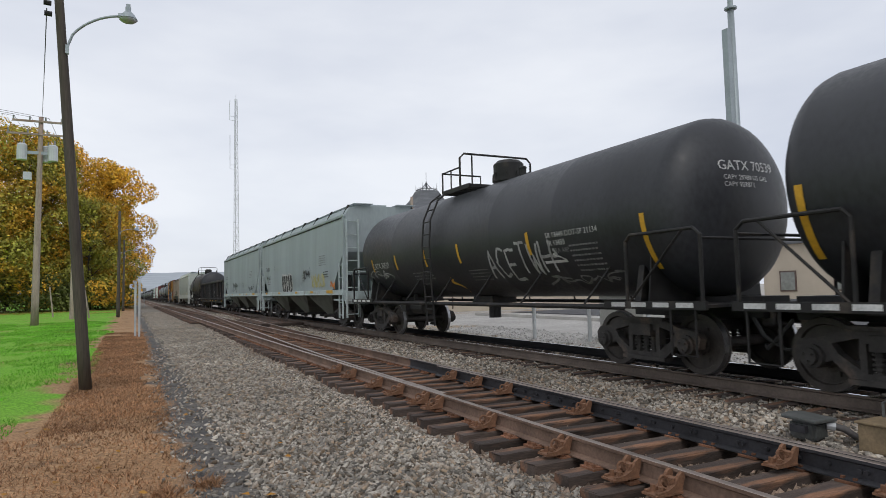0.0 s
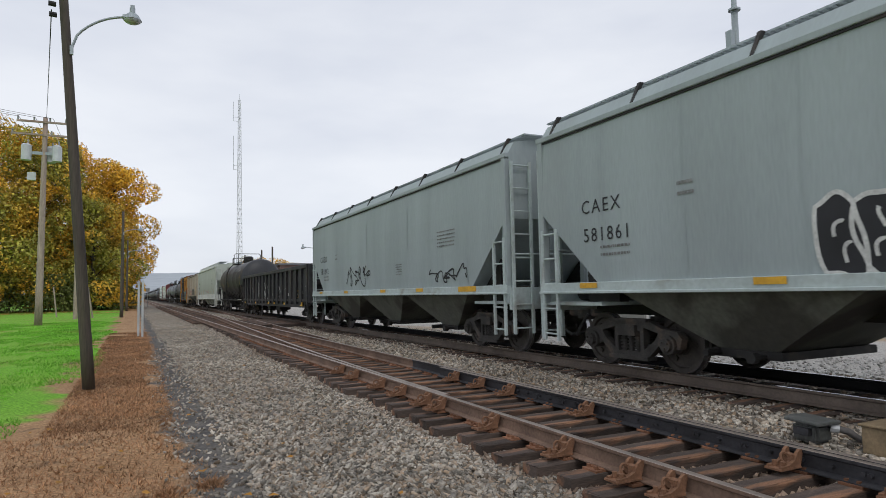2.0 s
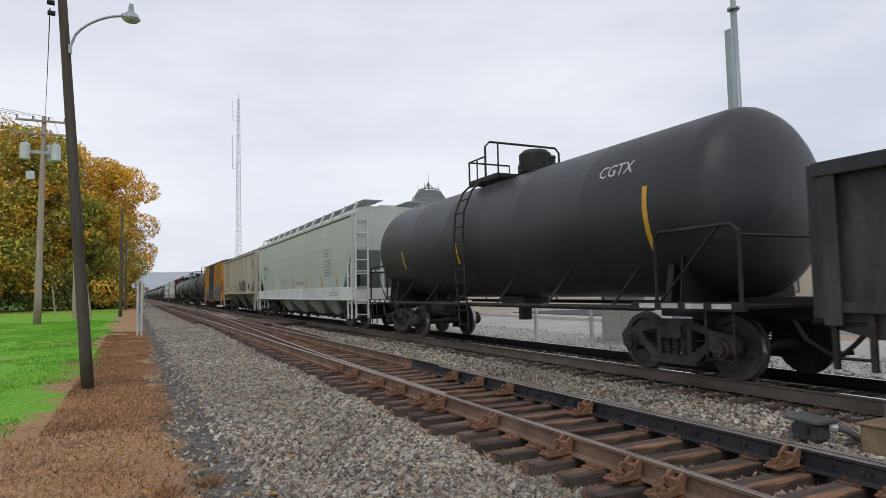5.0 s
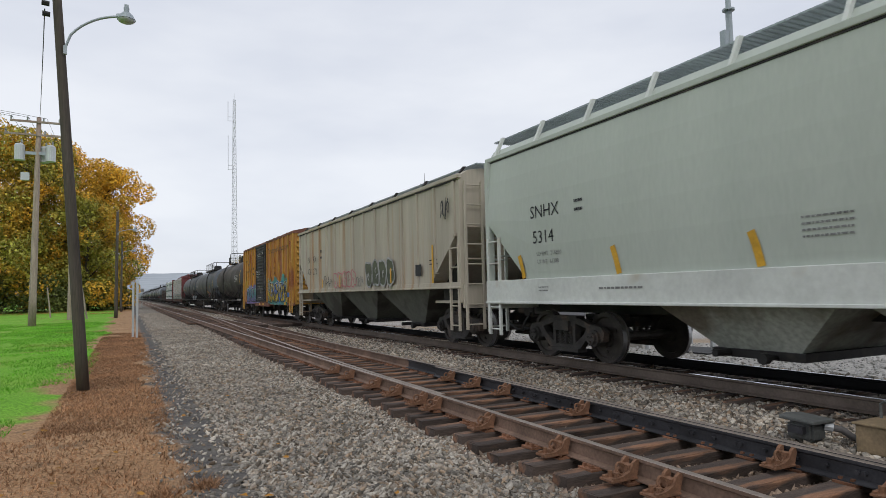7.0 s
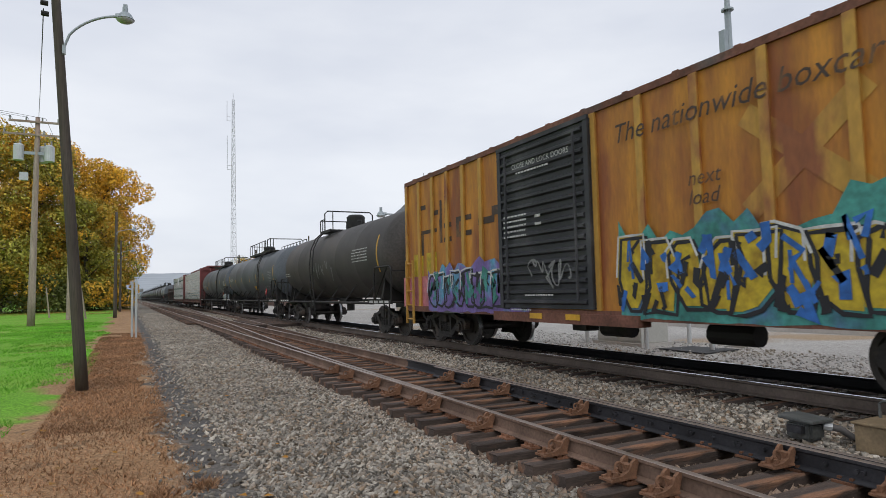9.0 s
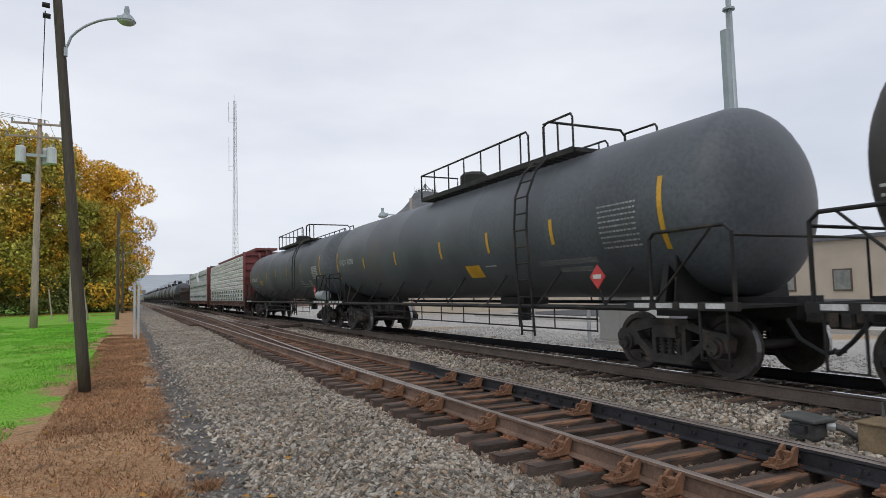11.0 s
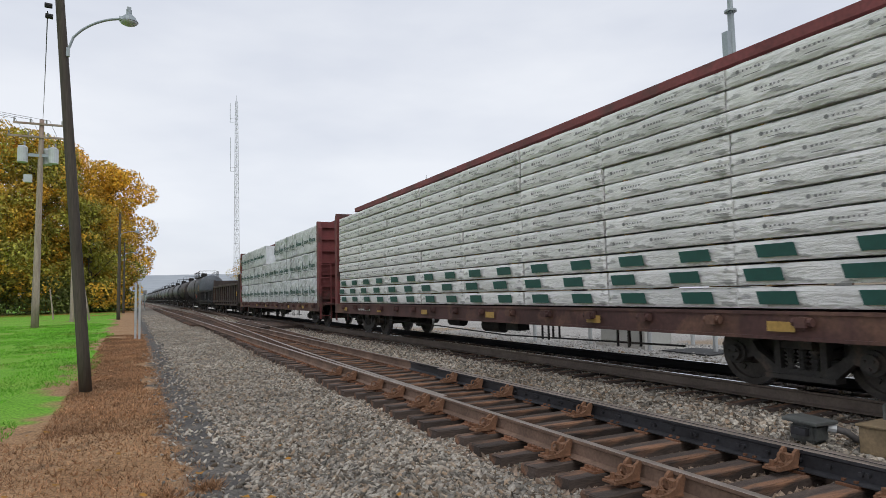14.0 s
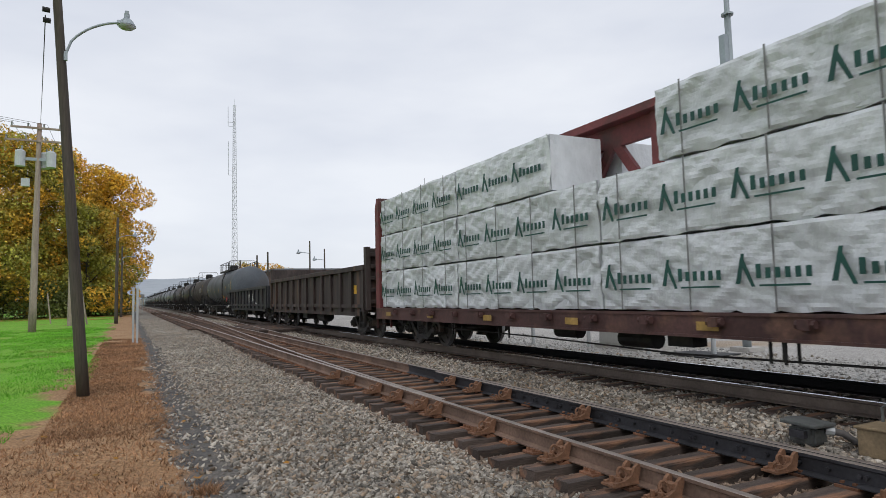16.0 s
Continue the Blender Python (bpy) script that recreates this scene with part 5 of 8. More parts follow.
def mural(car, y0, y1, z0, z1, letters, surf, back, fill, mark, seed, lift0=0.006):
    """A spray-painted panel: a ragged backing cloud, block shapes, outlines and small marks."""
    rnd = random.Random(seed)
    bm = bmesh.new()
    n = 22
    up = [(y0 + (y1 - y0) * i / n, z1 + rnd.uniform(-0.22, 0.1) * (z1 - z0)) for i in range(n + 1)]
    dn = [(y0 + (y1 - y0) * i / n, z0 + rnd.uniform(0.0, 0.05)) for i in range(n + 1)]
    for i in range(n):
        bm.faces.new([bm.verts.new((surf(y, z) - lift0, y, z)) for y, z in (dn[i], dn[i + 1], up[i + 1], up[i])])
    part("graffiti", bm, back, car, "spray-painted graffiti background")
    fills, lines, dark, marks = bmesh.new(), bmesh.new(), bmesh.new(), bmesh.new()
    for i in range(letters):
        w = (y1 - y0) / letters
        a, b = y0 + w * (i - 0.1), y0 + w * (i + 1.05)
        c, d = z0 + 0.12 * (z1 - z0) + rnd.uniform(0, 0.1), z1 - 0.12 * (z1 - z0) - rnd.uniform(0, 0.2)
        pts = letter_block(fills, a, b, c, d, surf, rnd, lift0 + 0.004 + 0.0006 * i)
        strip(lines, pts[:5], 0.02, surf, lift0 + 0.012 + 0.0003 * i)
        strip(dark, [(y - 0.06, z - 0.05) for y, z in pts + pts[:1]], 0.03, surf, lift0 + 0.010 + 0.0003 * i)
        for _ in range(7):
            py, pz = rnd.uniform(a + 0.1 * w, b - 0.1 * w), rnd.uniform(c + 0.1, d - 0.1)
            q = [(py, pz), (py + rnd.uniform(-0.3, 0.3) * w, pz + rnd.uniform(-0.35, 0.35) * (d - c)), (py + rnd.uniform(-0.3, 0.3) * w, pz + rnd.uniform(-0.35, 0.35) * (d - c))]
            strip(dark if rnd.random() < 0.5 else marks, q, rnd.uniform(0.025, 0.07), surf, lift0 + 0.014 + 0.0004 * i)
    part("graffiti", fills, fill, car, "spray-painted block shapes")
    part("graffiti", lines, M["white_paint"], car, "white spray outlines")
    part("graffiti", dark, M["black_paint"], car, "black spray outlines")
    part("graffiti", marks, mark, car, "coloured spray marks")


def centerbeam_car(name, label, L, z_top=4.44, chord=0.75):
    car = tagged(new(name), label, "centerbeam flatcar", "centerbeam flatcars")
    half = L / 2
    for sx in (-1, 1):
        bm = bmesh.new()
        a, b = sorted((sx * (HALF - 0.2), sx * (HALF - 0.04)))
        box(bm, a, b, -half, half, 0.72, 1.03)
        box(bm, a - 0.02, b + 0.03, -half, half, 0.70, 0.74)
        box(bm, a - 0.02, b + 0.03, -half, half, 1.0, 1.04)
        part("side_sill", bm, M["deck_rust"], car)
        for i in range(int(L / 1.25)):
            y = -half + 0.7 + 1.25 * i
            bm = bmesh.new()
            box(bm, min(sx * (HALF - 0.06), sx * (HALF + 0.10)), max(sx * (HALF - 0.06), sx * (HALF + 0.10)), y - 0.07, y + 0.07, 0.86, 0.98)
            rod(bm, (sx * (HALF + 0.04), y - 0.12, 0.92), (sx * (HALF + 0.04), y + 0.12, 0.92), 0.05, 8)
            part("winch", bm, M["deck_rust"], car)
    bm = bmesh.new()
    box(bm, -HALF + 0.1, HALF - 0.1, -half, half, 0.94, 1.02)
    box(bm, -0.35, 0.35, -half - 0.2, half + 0.2, 0.6, 0.95)
    part("deck", bm, M["deck_rust"], car)
    bm = bmesh.new()
    box(bm, -chord, chord, -half + 0.02, half - 0.02, z_top + 0.12, z_top + 0.28)
    box(bm, -0.05, 0.05, -half, half, z_top - 0.3, z_top + 0.124)
    part("top_chord", bm, M["maroon"], car, bevel=0.01)
    n = 9
    for i in range(n):
        y = -half + 1.0 + (L - 2.0) * i / (n - 1)
        bm = bmesh.new()
        box(bm, -0.14, 0.14, y - 0.09, y + 0.09, 1.0, z_top + 0.12)
        if i < n - 1:
            d = (L - 2.0) / (n - 1)
            plate(bm, [(-0.05, y, 2.9), (-0.05, y + d * 0.45, z_top - 0.15), (-0.05, y + d * 0.55, z_top - 0.15), (-0.05, y + 0.14, 2.75)], (0.1, 0, 0))
            plate(bm, [(-0.05, y + d, 2.9), (-0.05, y + d * 0.55, z_top - 0.15), (-0.05, y + d * 0.45, z_top - 0.15), (-0.05, y + d - 0.14, 2.75)], (0.1, 0, 0))
        part("beam_post", fixnormals(bm), M["maroon"], car)
    for s in (-1, 1):
        bm = bmesh.new()
        a, b = sorted((s * (half - 0.30), s * (half - 0.24)))
        box(bm, -HALF + 0.04, HALF - 0.04, a, b, 1.0, z_top)
        bulk = part("bulkhead", bm, M["maroon"], car, "maroon ribbed end bulkhead")
        for x in (-HALF + 0.04, -0.55, 0.40, HALF - 0.2):
            bm = bmesh.new()
            a, b = sorted((s * (half - 0.26), s * (half + 0.0)))
            plate(bm, [(x, a if s > 0 else b, 1.0), (x, b if s > 0 else a, 1.0), (x, b if s > 0 else a, z_top - 0.3), (x, s * (half - 0.14), z_top), (x, a if s > 0 else b, z_top)], (0.15, 0, 0))
            part("bulkhead_post", fixnormals(bm), M["maroon"], bulk)
        for i in range(7):
            z = 1.2 + 0.5 * i
            bm = bmesh.new()
            a, b = sorted((s * (half - 0.26), s * (half - 0.12)))
            box(bm, -HALF + 0.1, HALF - 0.1, a, b, z, z + 0.08)
            part("bulkhead_rib", bm, M["maroon"], bulk)
        bm = bmesh.new()
        a, b = sorted((s * (half - 0.05), s * (half + 0.45)))
        box(bm, -1.4, 1.4, a, b, 0.98, 1.03)
        part("end_platform", bm, M["deck_rust"], car)
        end_ladder(car, s * (half + 0.05), -1.5, -1.05, 0.4, 2.7, M["maroon"])
        coupler(car, s * (half + 0.3), s)
        truck(car, s * (half - 2.4))
    bm = bmesh.new()
    rod(bm, (-0.7, -0.4, 0.55), (-0.7, 0.4, 0.55), 0.16, 14)
    rod(bm, (-0.7, 1.6, 0.6), (-0.7, 2.3, 0.6), 0.13, 12)
    box(bm, -0.9, -0.6, -1.3, -0.8, 0.48, 0.7)
    pipe(bm, [(-1.3, -half + 4, 0.5), (-1.3, -1.4, 0.42), (-1.3, 2, 0.5), (-1.3, half - 4, 0.55)], 0.016, 6)
    for y in (-half + 5, -half + 5.25, -3.2, -3.0, 3.4, half - 5):
        box(bm, -1.45, -1.42, y, y + 0.03, 0.42, 0.75)
        box(bm, -1.2, -1.17, y, y + 0.03, 0.42, 0.75)
    part("brake_gear", bm, M["black_steel"], car)
    return car


def package(length, depth, tall, seed, wrinkle, nx=20, nz=6):
    """A wrapped lumber package with a creased skin on its outer face; origin at its outer lower centre."""
    rnd = random.Random(seed)
    bm = bmesh.new()
    box(bm, 0.03, depth, -length / 2, length / 2, 0, tall)
    g = []
    for i in range(nx + 1):
        col = []
        for j in range(nz + 1):
            y, z = -length / 2 + length * i / nx, tall * j / nz
            w = wrinkle * (noise.noise((y * 1.3, z * 2.0, seed * 7.7)) + 0.8 * noise.noise((y * 3.0 + z * 5.0, z * 2.0 - y, seed * 3.1)) - 0.5 * abs(noise.noise((y * 2.0 - z * 6.0, z + y * 0.7, seed * 1.9))))
            edge = 0.02 if i in (0, nx) or j in (0, nz) else 0.0
            sag = -0.09 * abs(noise.noise((y * 1.6, seed * 5.0, 0))) if j == 0 and wrinkle > 0.03 else 0.0
            col.append(bm.verts.new((w + edge, y, z + sag)))
        g.append(col)
    for i in range(nx):
        for j in range(nz):
            bm.faces.new((g[i][j], g[i][j + 1], g[i + 1][j + 1], g[i + 1][j]))
    return bm


STROKES = {"A": [[(0, 0), (0.5, 1), (1, 0)], [(0.2, 0.4), (0.8, 0.4)]], "C": [[(1, 0.9), (0.4, 1), (0, 0.5), (0.4, 0), (1, 0.1)]],
           "E": [[(1, 1), (0, 1), (0, 0), (1, 0)], [(0, 0.5), (0.8, 0.5)]], "T": [[(0, 1), (1, 1)], [(0.5, 1), (0.5, 0)]],
           "W": [[(0, 1), (0.25, 0), (0.5, 0.7), (0.75, 0), (1, 1)]], "H": [[(0, 0), (0, 1)], [(1, 0), (1, 1)], [(0, 0.5), (1.6, 0.5), (1.3, 0.7)]],
           "S": [[(1, 0.9), (0.3, 1), (0.1, 0.7), (0.9, 0.35), (0.7, 0), (0, 0.1)]], "U": [[(0, 1), (0.1, 0.1), (0.6, 0), (0.9, 0.2), (1, 1)]],
           "N": [[(0, 0), (0.1, 1), (0.9, 0), (1, 1)]], "O": [[(0.5, 1), (0, 0.6), (0.2, 0.05), (0.8, 0), (1, 0.6), (0.5, 1)]]}


def tag(car, shapes, y0, y1, z0, z1, surf, material, seed, width):
    """Hand-sprayed angular strokes from y0 towards y1, shaky and slanted."""
    rnd = random.Random(seed)
    step = (y1 - y0) / len(shapes)
    for i, ch in enumerate(shapes):
        bm = bmesh.new()
        dz = rnd.uniform(-0.12, 0.12) * (z1 - z0)
        for line in STROKES[ch]:
            pts = []
            for (u0, w0), (u1, w1) in zip(line, line[1:]):
                for s in range(5):
                    u, w = u0 + (u1 - u0) * s / 5, w0 + (w1 - w0) * s / 5
                    pts.append((y0 + step * (i + 0.08 + 0.8 * u + 0.12 * w) + rnd.uniform(-0.012, 0.012), z0 + dz + (z1 - z0) * w + rnd.uniform(-0.012, 0.012)))
            u, w = line[-1]
            pts.append((y0 + step * (i + 0.08 + 0.8 * u + 0.12 * w), z0 + dz + (z1 - z0) * w))
            strip(bm, pts, width / 2, surf, 0.009)
        part("graffiti", bm, material, car, "sprayed graffiti strokes")


def scribble(car, n, y0, y1, z0, z1, surf, material, seed, width, label="looping sprayed scribble"):
    """One flowing sprayed line with n loops and spikes; it spells nothing."""
    rnd = random.Random(seed)
    keys = []
    for i in range(n * 7):
        f = i / (n * 7 - 1)
        keys.append((y0 + (y1 - y0) * f + rnd.uniform(-0.75, 0.75) * abs(y1 - y0) / n, z0 + (z1 - z0) * min(1.05, max(-0.05, rnd.gauss(0.5, 0.38)))))
    pts = []
    for a, b, c in zip(keys, keys[1:], keys[2:]):
        p0, p2 = ((a[0] + b[0]) / 2, (a[1] + b[1]) / 2), ((b[0] + c[0]) / 2, (b[1] + c[1]) / 2)
        for s in range(8):
            t = s / 8
            pts.append(tuple((1 - t) ** 2 * p0[k] + 2 * t * (1 - t) * b[k] + t * t * p2[k] for k in (0, 1)))
    bm = bmesh.new()
    for i in range(0, len(pts) - 2, 8):
        strip(bm, pts[i:i + 9], width / 2 * rnd.uniform(0.7, 1.2), surf, 0.008 + 0.0002 * (i // 8 % 12))
    return part("graffiti", bm, material, car, label)


def strip_mark(car, pts, width, surf):
    bm = bmesh.new()
    strip(bm, pts, width / 2, surf, 0.01)
    part("graffiti", bm, M["white_paint"], car, "single white sprayed stroke")


def bubbles(car, cells, zc, surf, fill, rim, label, width=0.03, seed=1):
    """Swollen spray-painted shapes with an outline: cells are (centre y, half width, half height)."""
    rnd = random.Random(seed)
    for ci, (yc, rw, rh) in enumerate(cells):
        k1, k2, ph = rnd.uniform(0.08, 0.2), rnd.uniform(0.05, 0.16), rnd.uniform(0, 6)
        ring = []
        for k in range(32):
            q = 2 * math.pi * k / 32
            sq = 1 / max(abs(math.cos(q)), abs(math.sin(q))) ** 0.45
            rr = sq * (0.88 + k1 * math.sin(3 * q + ph) * 0.6 + k2 * math.sin(5 * q + ph * 2) * 0.5)
            ring.append((yc + rw * rr * math.cos(q) + 0.12 * rh * math.sin(q), zc + rh * rr * math.sin(q)))
        if fill:
            bm = bmesh.new()
            cv = bm.verts.new((surf(yc, zc) - 0.008 - 0.0006 * ci, yc, zc))
            vs = [bm.verts.new((surf(y, z) - 0.008 - 0.0006 * ci, y, z)) for y, z in ring]
            for k in range(32):
                bm.faces.new((cv, vs[k], vs[(k + 1) % 32]))
            part("graffiti", bm, fill, car, label)
        bm = bmesh.new()
        strip(bm, ring + ring[:1], width, surf, 0.013 + 0.0005 * ci)
        part("graffiti", bm, rim, car, "sprayed outline")
        for m in range(2):
            bm = bmesh.new()
            y, z = yc + rnd.uniform(-0.3, 0.3) * rw, zc + rnd.uniform(-0.6, 0.2) * rh
            dy, dz = rnd.uniform(-0.5, 0.5) * rw, rnd.uniform(0.3, 0.7) * rh
            strip(bm, [(y + dy * u + 0.1 * rw * math.sin(5 * u), z + dz * u * (1.6 - u)) for u in [i / 8 for i in range(9)]], width * 0.8, surf, 0.016)
            part("graffiti", bm, rim, car, "sprayed inner stroke")


def make_train():
    """All cars, built about their own origins; returns (thing, distance along the track at the start)."""
    out = []
    # black tank cars
    a, sa = tank_car("tank_car", "black tank car with yellow strips, its lettering worn", 15.6, M["black_tank"], platform=0.0, rail_len=1.6, stripes=[(7.2, 1.62, 2.5), (-5.9, 1.9, 3.0), (2.6, 2.1, 2.8), (-2.6, 2.1, 2.8)])
    lettering("GATX", 5.55, 2.75, 0.5, sa, M["white_paint"], a)
    out.append((a, -2.42))
    b, sb = tank_car("tank_car", "black tank car with yellow strips, white lettering and scrawled graffiti", 14.6, M["black_tank"], centre=2.60, radius=1.44, platform=0.45, rail_len=1.5, hoop=0.2, manway=-0.4, ladder_at=1.15,
                     stripes=[(-6.43, 1.61, 2.48), (-3.23, 2.02, 2.47), (-0.2, 2.0, 2.47), (1.75, 2.0, 2.46), (3.85, 2.0, 2.43), (5.85, 2.0, 2.4)])
    lettering("SR 13449 DOT-SP 21134", -3.86, 2.30, 0.145, sb, M["white_paint"], b)
    lettering("SR 13450", -3.86, 2.15, 0.145, sb, M["white_paint"], b)
    lettering("FRA AIIP", -4.0, 2.01, 0.13, sb, M["grey_paint"], b)
    lettering("GATX 70539", 5.86, 2.08, 0.26, sb, M["white_paint"], b)
    bars(-5.3, -4.5, 1.62, 2.16, 6, sb, M["grey_paint"], b, 3)
    bars(-1.3, -0.4, 1.55, 1.85, 4, sb, M["grey_paint"], b, 4)
    bars(1.6, 2.9, 1.65, 1.9, 3, sb, M["grey_paint"], b, 5)
    bm = bmesh.new()
    strip(bm, [(0.85, 1.62), (0.55, 1.35)], 0.1, sb, 0.01)
    part("graffiti", bm, M["yellow"], b, "faded yellow dash")
    tag(b, "ACETWH", -1.38, -3.9, 1.60, 2.22, sb, M["chalk"], 11, 0.06)
    strip_mark(b, [(-3.6, 1.85), (-4.3, 1.85), (-3.95, 2.0)], 0.05, sb)
    scribble(b, 5, -3.3, -5.6, 1.4, 1.62, sb, M["grey_paint"], 13, 0.03)
    scribble(b, 4, 4.6, 6.3, 1.75, 2.05, sb, M["chalk"], 12, 0.035)
    cu_parent = b
    for words, z, size, xx in (("GATX 70539", 3.08, 0.22, -0.62), ("CAPY 29980 US GAL", 2.93, 0.105, -0.55), ("CAPY 92987 L", 2.82, 0.105, -0.55)):
        cu = bpy.data.curves.new("t", "FONT")
        cu.body, cu.size = words, size
        cu.resolution_u = 2
        tmp = new("t", cu)
        me = bpy.data.meshes.new_from_object(tmp.evaluated_get(bpy.context.evaluated_depsgraph_get()))
        bpy.data.objects.remove(tmp)
        for v in me.vertices:
            x, zz = xx + v.co.x, z + v.co.y
            rr = min(0.999, math.hypot(x, zz - 2.60) / 1.44)
            v.co = (x, -14.6 / 2 + 0.62 * (1 - math.sqrt(1 - rr * rr)) - 0.012, zz)
        me.materials.clear()
        me.materials.append(M["white_paint"])
        o = new("lettering", me)
        o.parent = cu_parent
    out.append((b, 13.8))
    # two blue-grey covered hoppers
    specs = [("CAEX", "581861", 30.15, 21), ("CAEX", "581842", 47.2, 22)]
    for mark, num, s, seed in specs:
        h, sh = hopper_car("hopper_car", "faded blue-grey covered hopper car with graffiti and orange reflectors", 15.85, M["hopper_blue"], M["hopper_sill"], zs=1.30, zsill=1.46, eave=4.14, crown=0.42)
        lettering(mark, 6.65, 2.62, 0.33, sh, M["black_paint"], h, spread=1.25)
        lettering(num, 6.62, 2.14, 0.33, sh, M["black_paint"], h, spread=1.2)
        bars(5.5, 6.2, 1.85, 2.1, 2, sh, M["grey_paint"], h, seed)
        bars(4.2, 4.5, 2.6, 2.9, 2, sh, M["grey_paint"], h, seed + 1)
        bars(-5.6, -4.6, 2.45, 2.9, 5, sh, M["grey_paint"], h, seed + 2)
        bars(-2.2, -1.7, 1.85, 2.2, 5, sh, M["grey_paint"], h, seed + 3)
        orange_marks(h, (6.5, 3.1, -0.7, -3.5), 1.36, 1.45, flat(-HALF - 0.02), 0.45)
        orange_marks(h, (-6.2,), 1.34, 1.46, flat(-HALF - 0.02), 0.87)
        out.append((h, s))
        if seed == 21:
            bubbles(h, [(2.25 - 0.44 * k, 0.30, 0.52) for k in range(5)], 1.86, sh, M["black_paint"], M["white_paint"], "black bubble graffiti", 0.028, 4)
            scribble(h, 5, -1.95, -3.1, 1.98, 2.5, sh, M["black_paint"], 33, 0.045)
            bubbles(h, [(-3.65 - 0.5 * k, 0.27, 0.27) for k in range(4)], 1.86, sh, M["faded_gold"], M["faded_gold"], "faded yellow sprayed shapes", 0.03, 34)
            scribble(h, 4, 0.0, -1.8, 1.6, 2.2, sh, M["galv"], 37, 0.03)
            scribble(h, 3, -6.1, -6.75, 1.5, 1.82, sh, M["orange_spray"], 38, 0.06)
            bars(-5.9, -5.2, 1.95, 2.25, 3, sh, M["black_paint"], h, 39)
            bars(-5.2, -4.9, 1.6, 1.72, 2, sh, M["black_paint"], h, 40)
        else:
            scribble(h, 5, 3.0, 0.6, 1.6, 2.35, sh, M["black_paint"], 35, 0.05)
            scribble(h, 4, -4.2, -6.0, 1.6, 2.05, sh, M["black_paint"], 36, 0.04)
    # black gondola
    g, sg = gondola_car("gondola_car", "sooty black gondola car with white scrawled graffiti", 18.6, M["gondola"], 0.74, 2.66, 18)
    for k, (y0, y1, z0, z1, mt, w) in enumerate(((5.6, 4.7, 1.2, 2.2, "white_paint", 0.05), (4.2, 2.6, 1.05, 2.3, "white_paint", 0.06), (2.1, 0.4, 1.0, 2.2, "white_paint", 0.06), (0.2, -0.6, 0.9, 1.7, "grey_paint", 0.04),
                                                 (-2.45, -2.95, 1.12, 2.2, "white_paint", 0.045), (-3.3, -3.7, 1.07, 2.0, "white_paint", 0.045), (-4.25, -4.65, 1.39, 1.95, "white_paint", 0.04), (-7.65, -8.1, 1.62, 2.17, "grey_paint", 0.045), (-8.6, -9.0, 1.5, 1.9, "grey_paint", 0.04))):
        scribble(g, 2 if abs(y1 - y0) < 0.7 else 3, y0, y1, z0, z1, sg, M[mt], 41 + k, w)
    strip_mark(g, [(1.5, 2.1), (0.6, 1.3), (0.2, 0.95)], 0.07, sg)
    strip_mark(g, [(0.2, 0.95), (-0.1, 1.2), (-0.5, 0.85)], 0.06, sg)
    bm = bmesh.new()
    for y0, y1, z0, z1 in ((-7.26, -6.7, 1.52, 1.55), (-7.26, -6.7, 1.19, 1.22), (-7.26, -7.23, 1.22, 1.52), (-6.73, -6.7, 1.22, 1.52), (-6.99, -6.97, 1.22, 1.52)):
        patch(bm, y0, y1, z0, z1, sg, 0.009, 1, 1)
    part("stencil", bm, M["box_yellow"], g, "faded yellow stencilled frame")
    bars(-7.2, -6.75, 1.3, 1.45, 1, sg, M["white_paint"], g, 44)
    for y, z, w in ((-5.2, 1.3, 0.2), (-1.2, 1.32, 0.2), (-4.5, 1.35, 0.15), (-8.2, 1.38, 0.15)):
        bm = bmesh.new()
        patch(bm, y, y + w, z, z + 0.12, sg, 0.008)
        part("stencil", bm, M["white_paint"], g)
    orange_marks(g, (8.3, 4.0, -0.2, -1.8, -4.5), 0.85, 0.95, flat(-HALF + 0.02), 0.4)
    orange_marks(g, (-8.18,), 0.82, 1.0, flat(-HALF + 0.02), 0.42)
    bars(5.9, 6.6, 1.5, 2.1, 3, sg, M["white_paint"], g, 45)
    out.append((g, 65.5))
    c, sc = tank_car("tank_car", "black tank car with a railed top platform", 13.6, M["black_tank"], platform=0.2, rail_len=1.4, hoop=0.1, manway=-0.4, stripes=[(-5.4, 1.9, 2.9), (1.0, 2.0, 2.5), (4.4, 2.0, 2.5)])
    lettering("CGTX", -4.2, 3.2, 0.3, sc, M["white_paint"], c)
    out.append((c, 83.0))
    # pale hopper with posts along the roof
    h, sh = hopper_car("hopper_car", "clean pale grey-green covered hopper car with roof walkway", 18.5, M["hopper_pale"], M["sill_white"], zs=1.20, zsill=1.55, eave=4.12, posts=13, sill_depth=0.10, bulge=0.1, under="hopper_dusty_shaded", bay_edges=[-6.45, -4.5, -1.35, 1.7, 4.75], gate=0.6, truck_in=1.95)
    lettering("SNHX", 7.55, 2.70, 0.34, sh, M["black_paint"], h)
    lettering("5314", 7.5, 2.22, 0.34, sh, M["black_paint"], h)
    lettering("LD LMT  216800", 7.4, 1.98, 0.11, sh, M["grey_paint"], h)
    lettering("LT WT  67200", 7.4, 1.83, 0.11, sh, M["grey_paint"], h)
    bars(5.95, 6.2, 2.65, 2.95, 2, sh, M["black_paint"], h, 50)
    bars(1.5, 2.1, 1.85, 2.15, 4, sh, M["grey_paint"], h, 51)
    bars(-6.3, -5.5, 2.75, 3.1, 3, sh, M["faint_print"], h, 52)
    bars(-6.6, -5.5, 2.0, 2.68, 6, sh, M["faint_print"], h, 58)
    bars(-2.1, -0.5, 1.74, 1.92, 2, sh, M["pink"], h, 56)
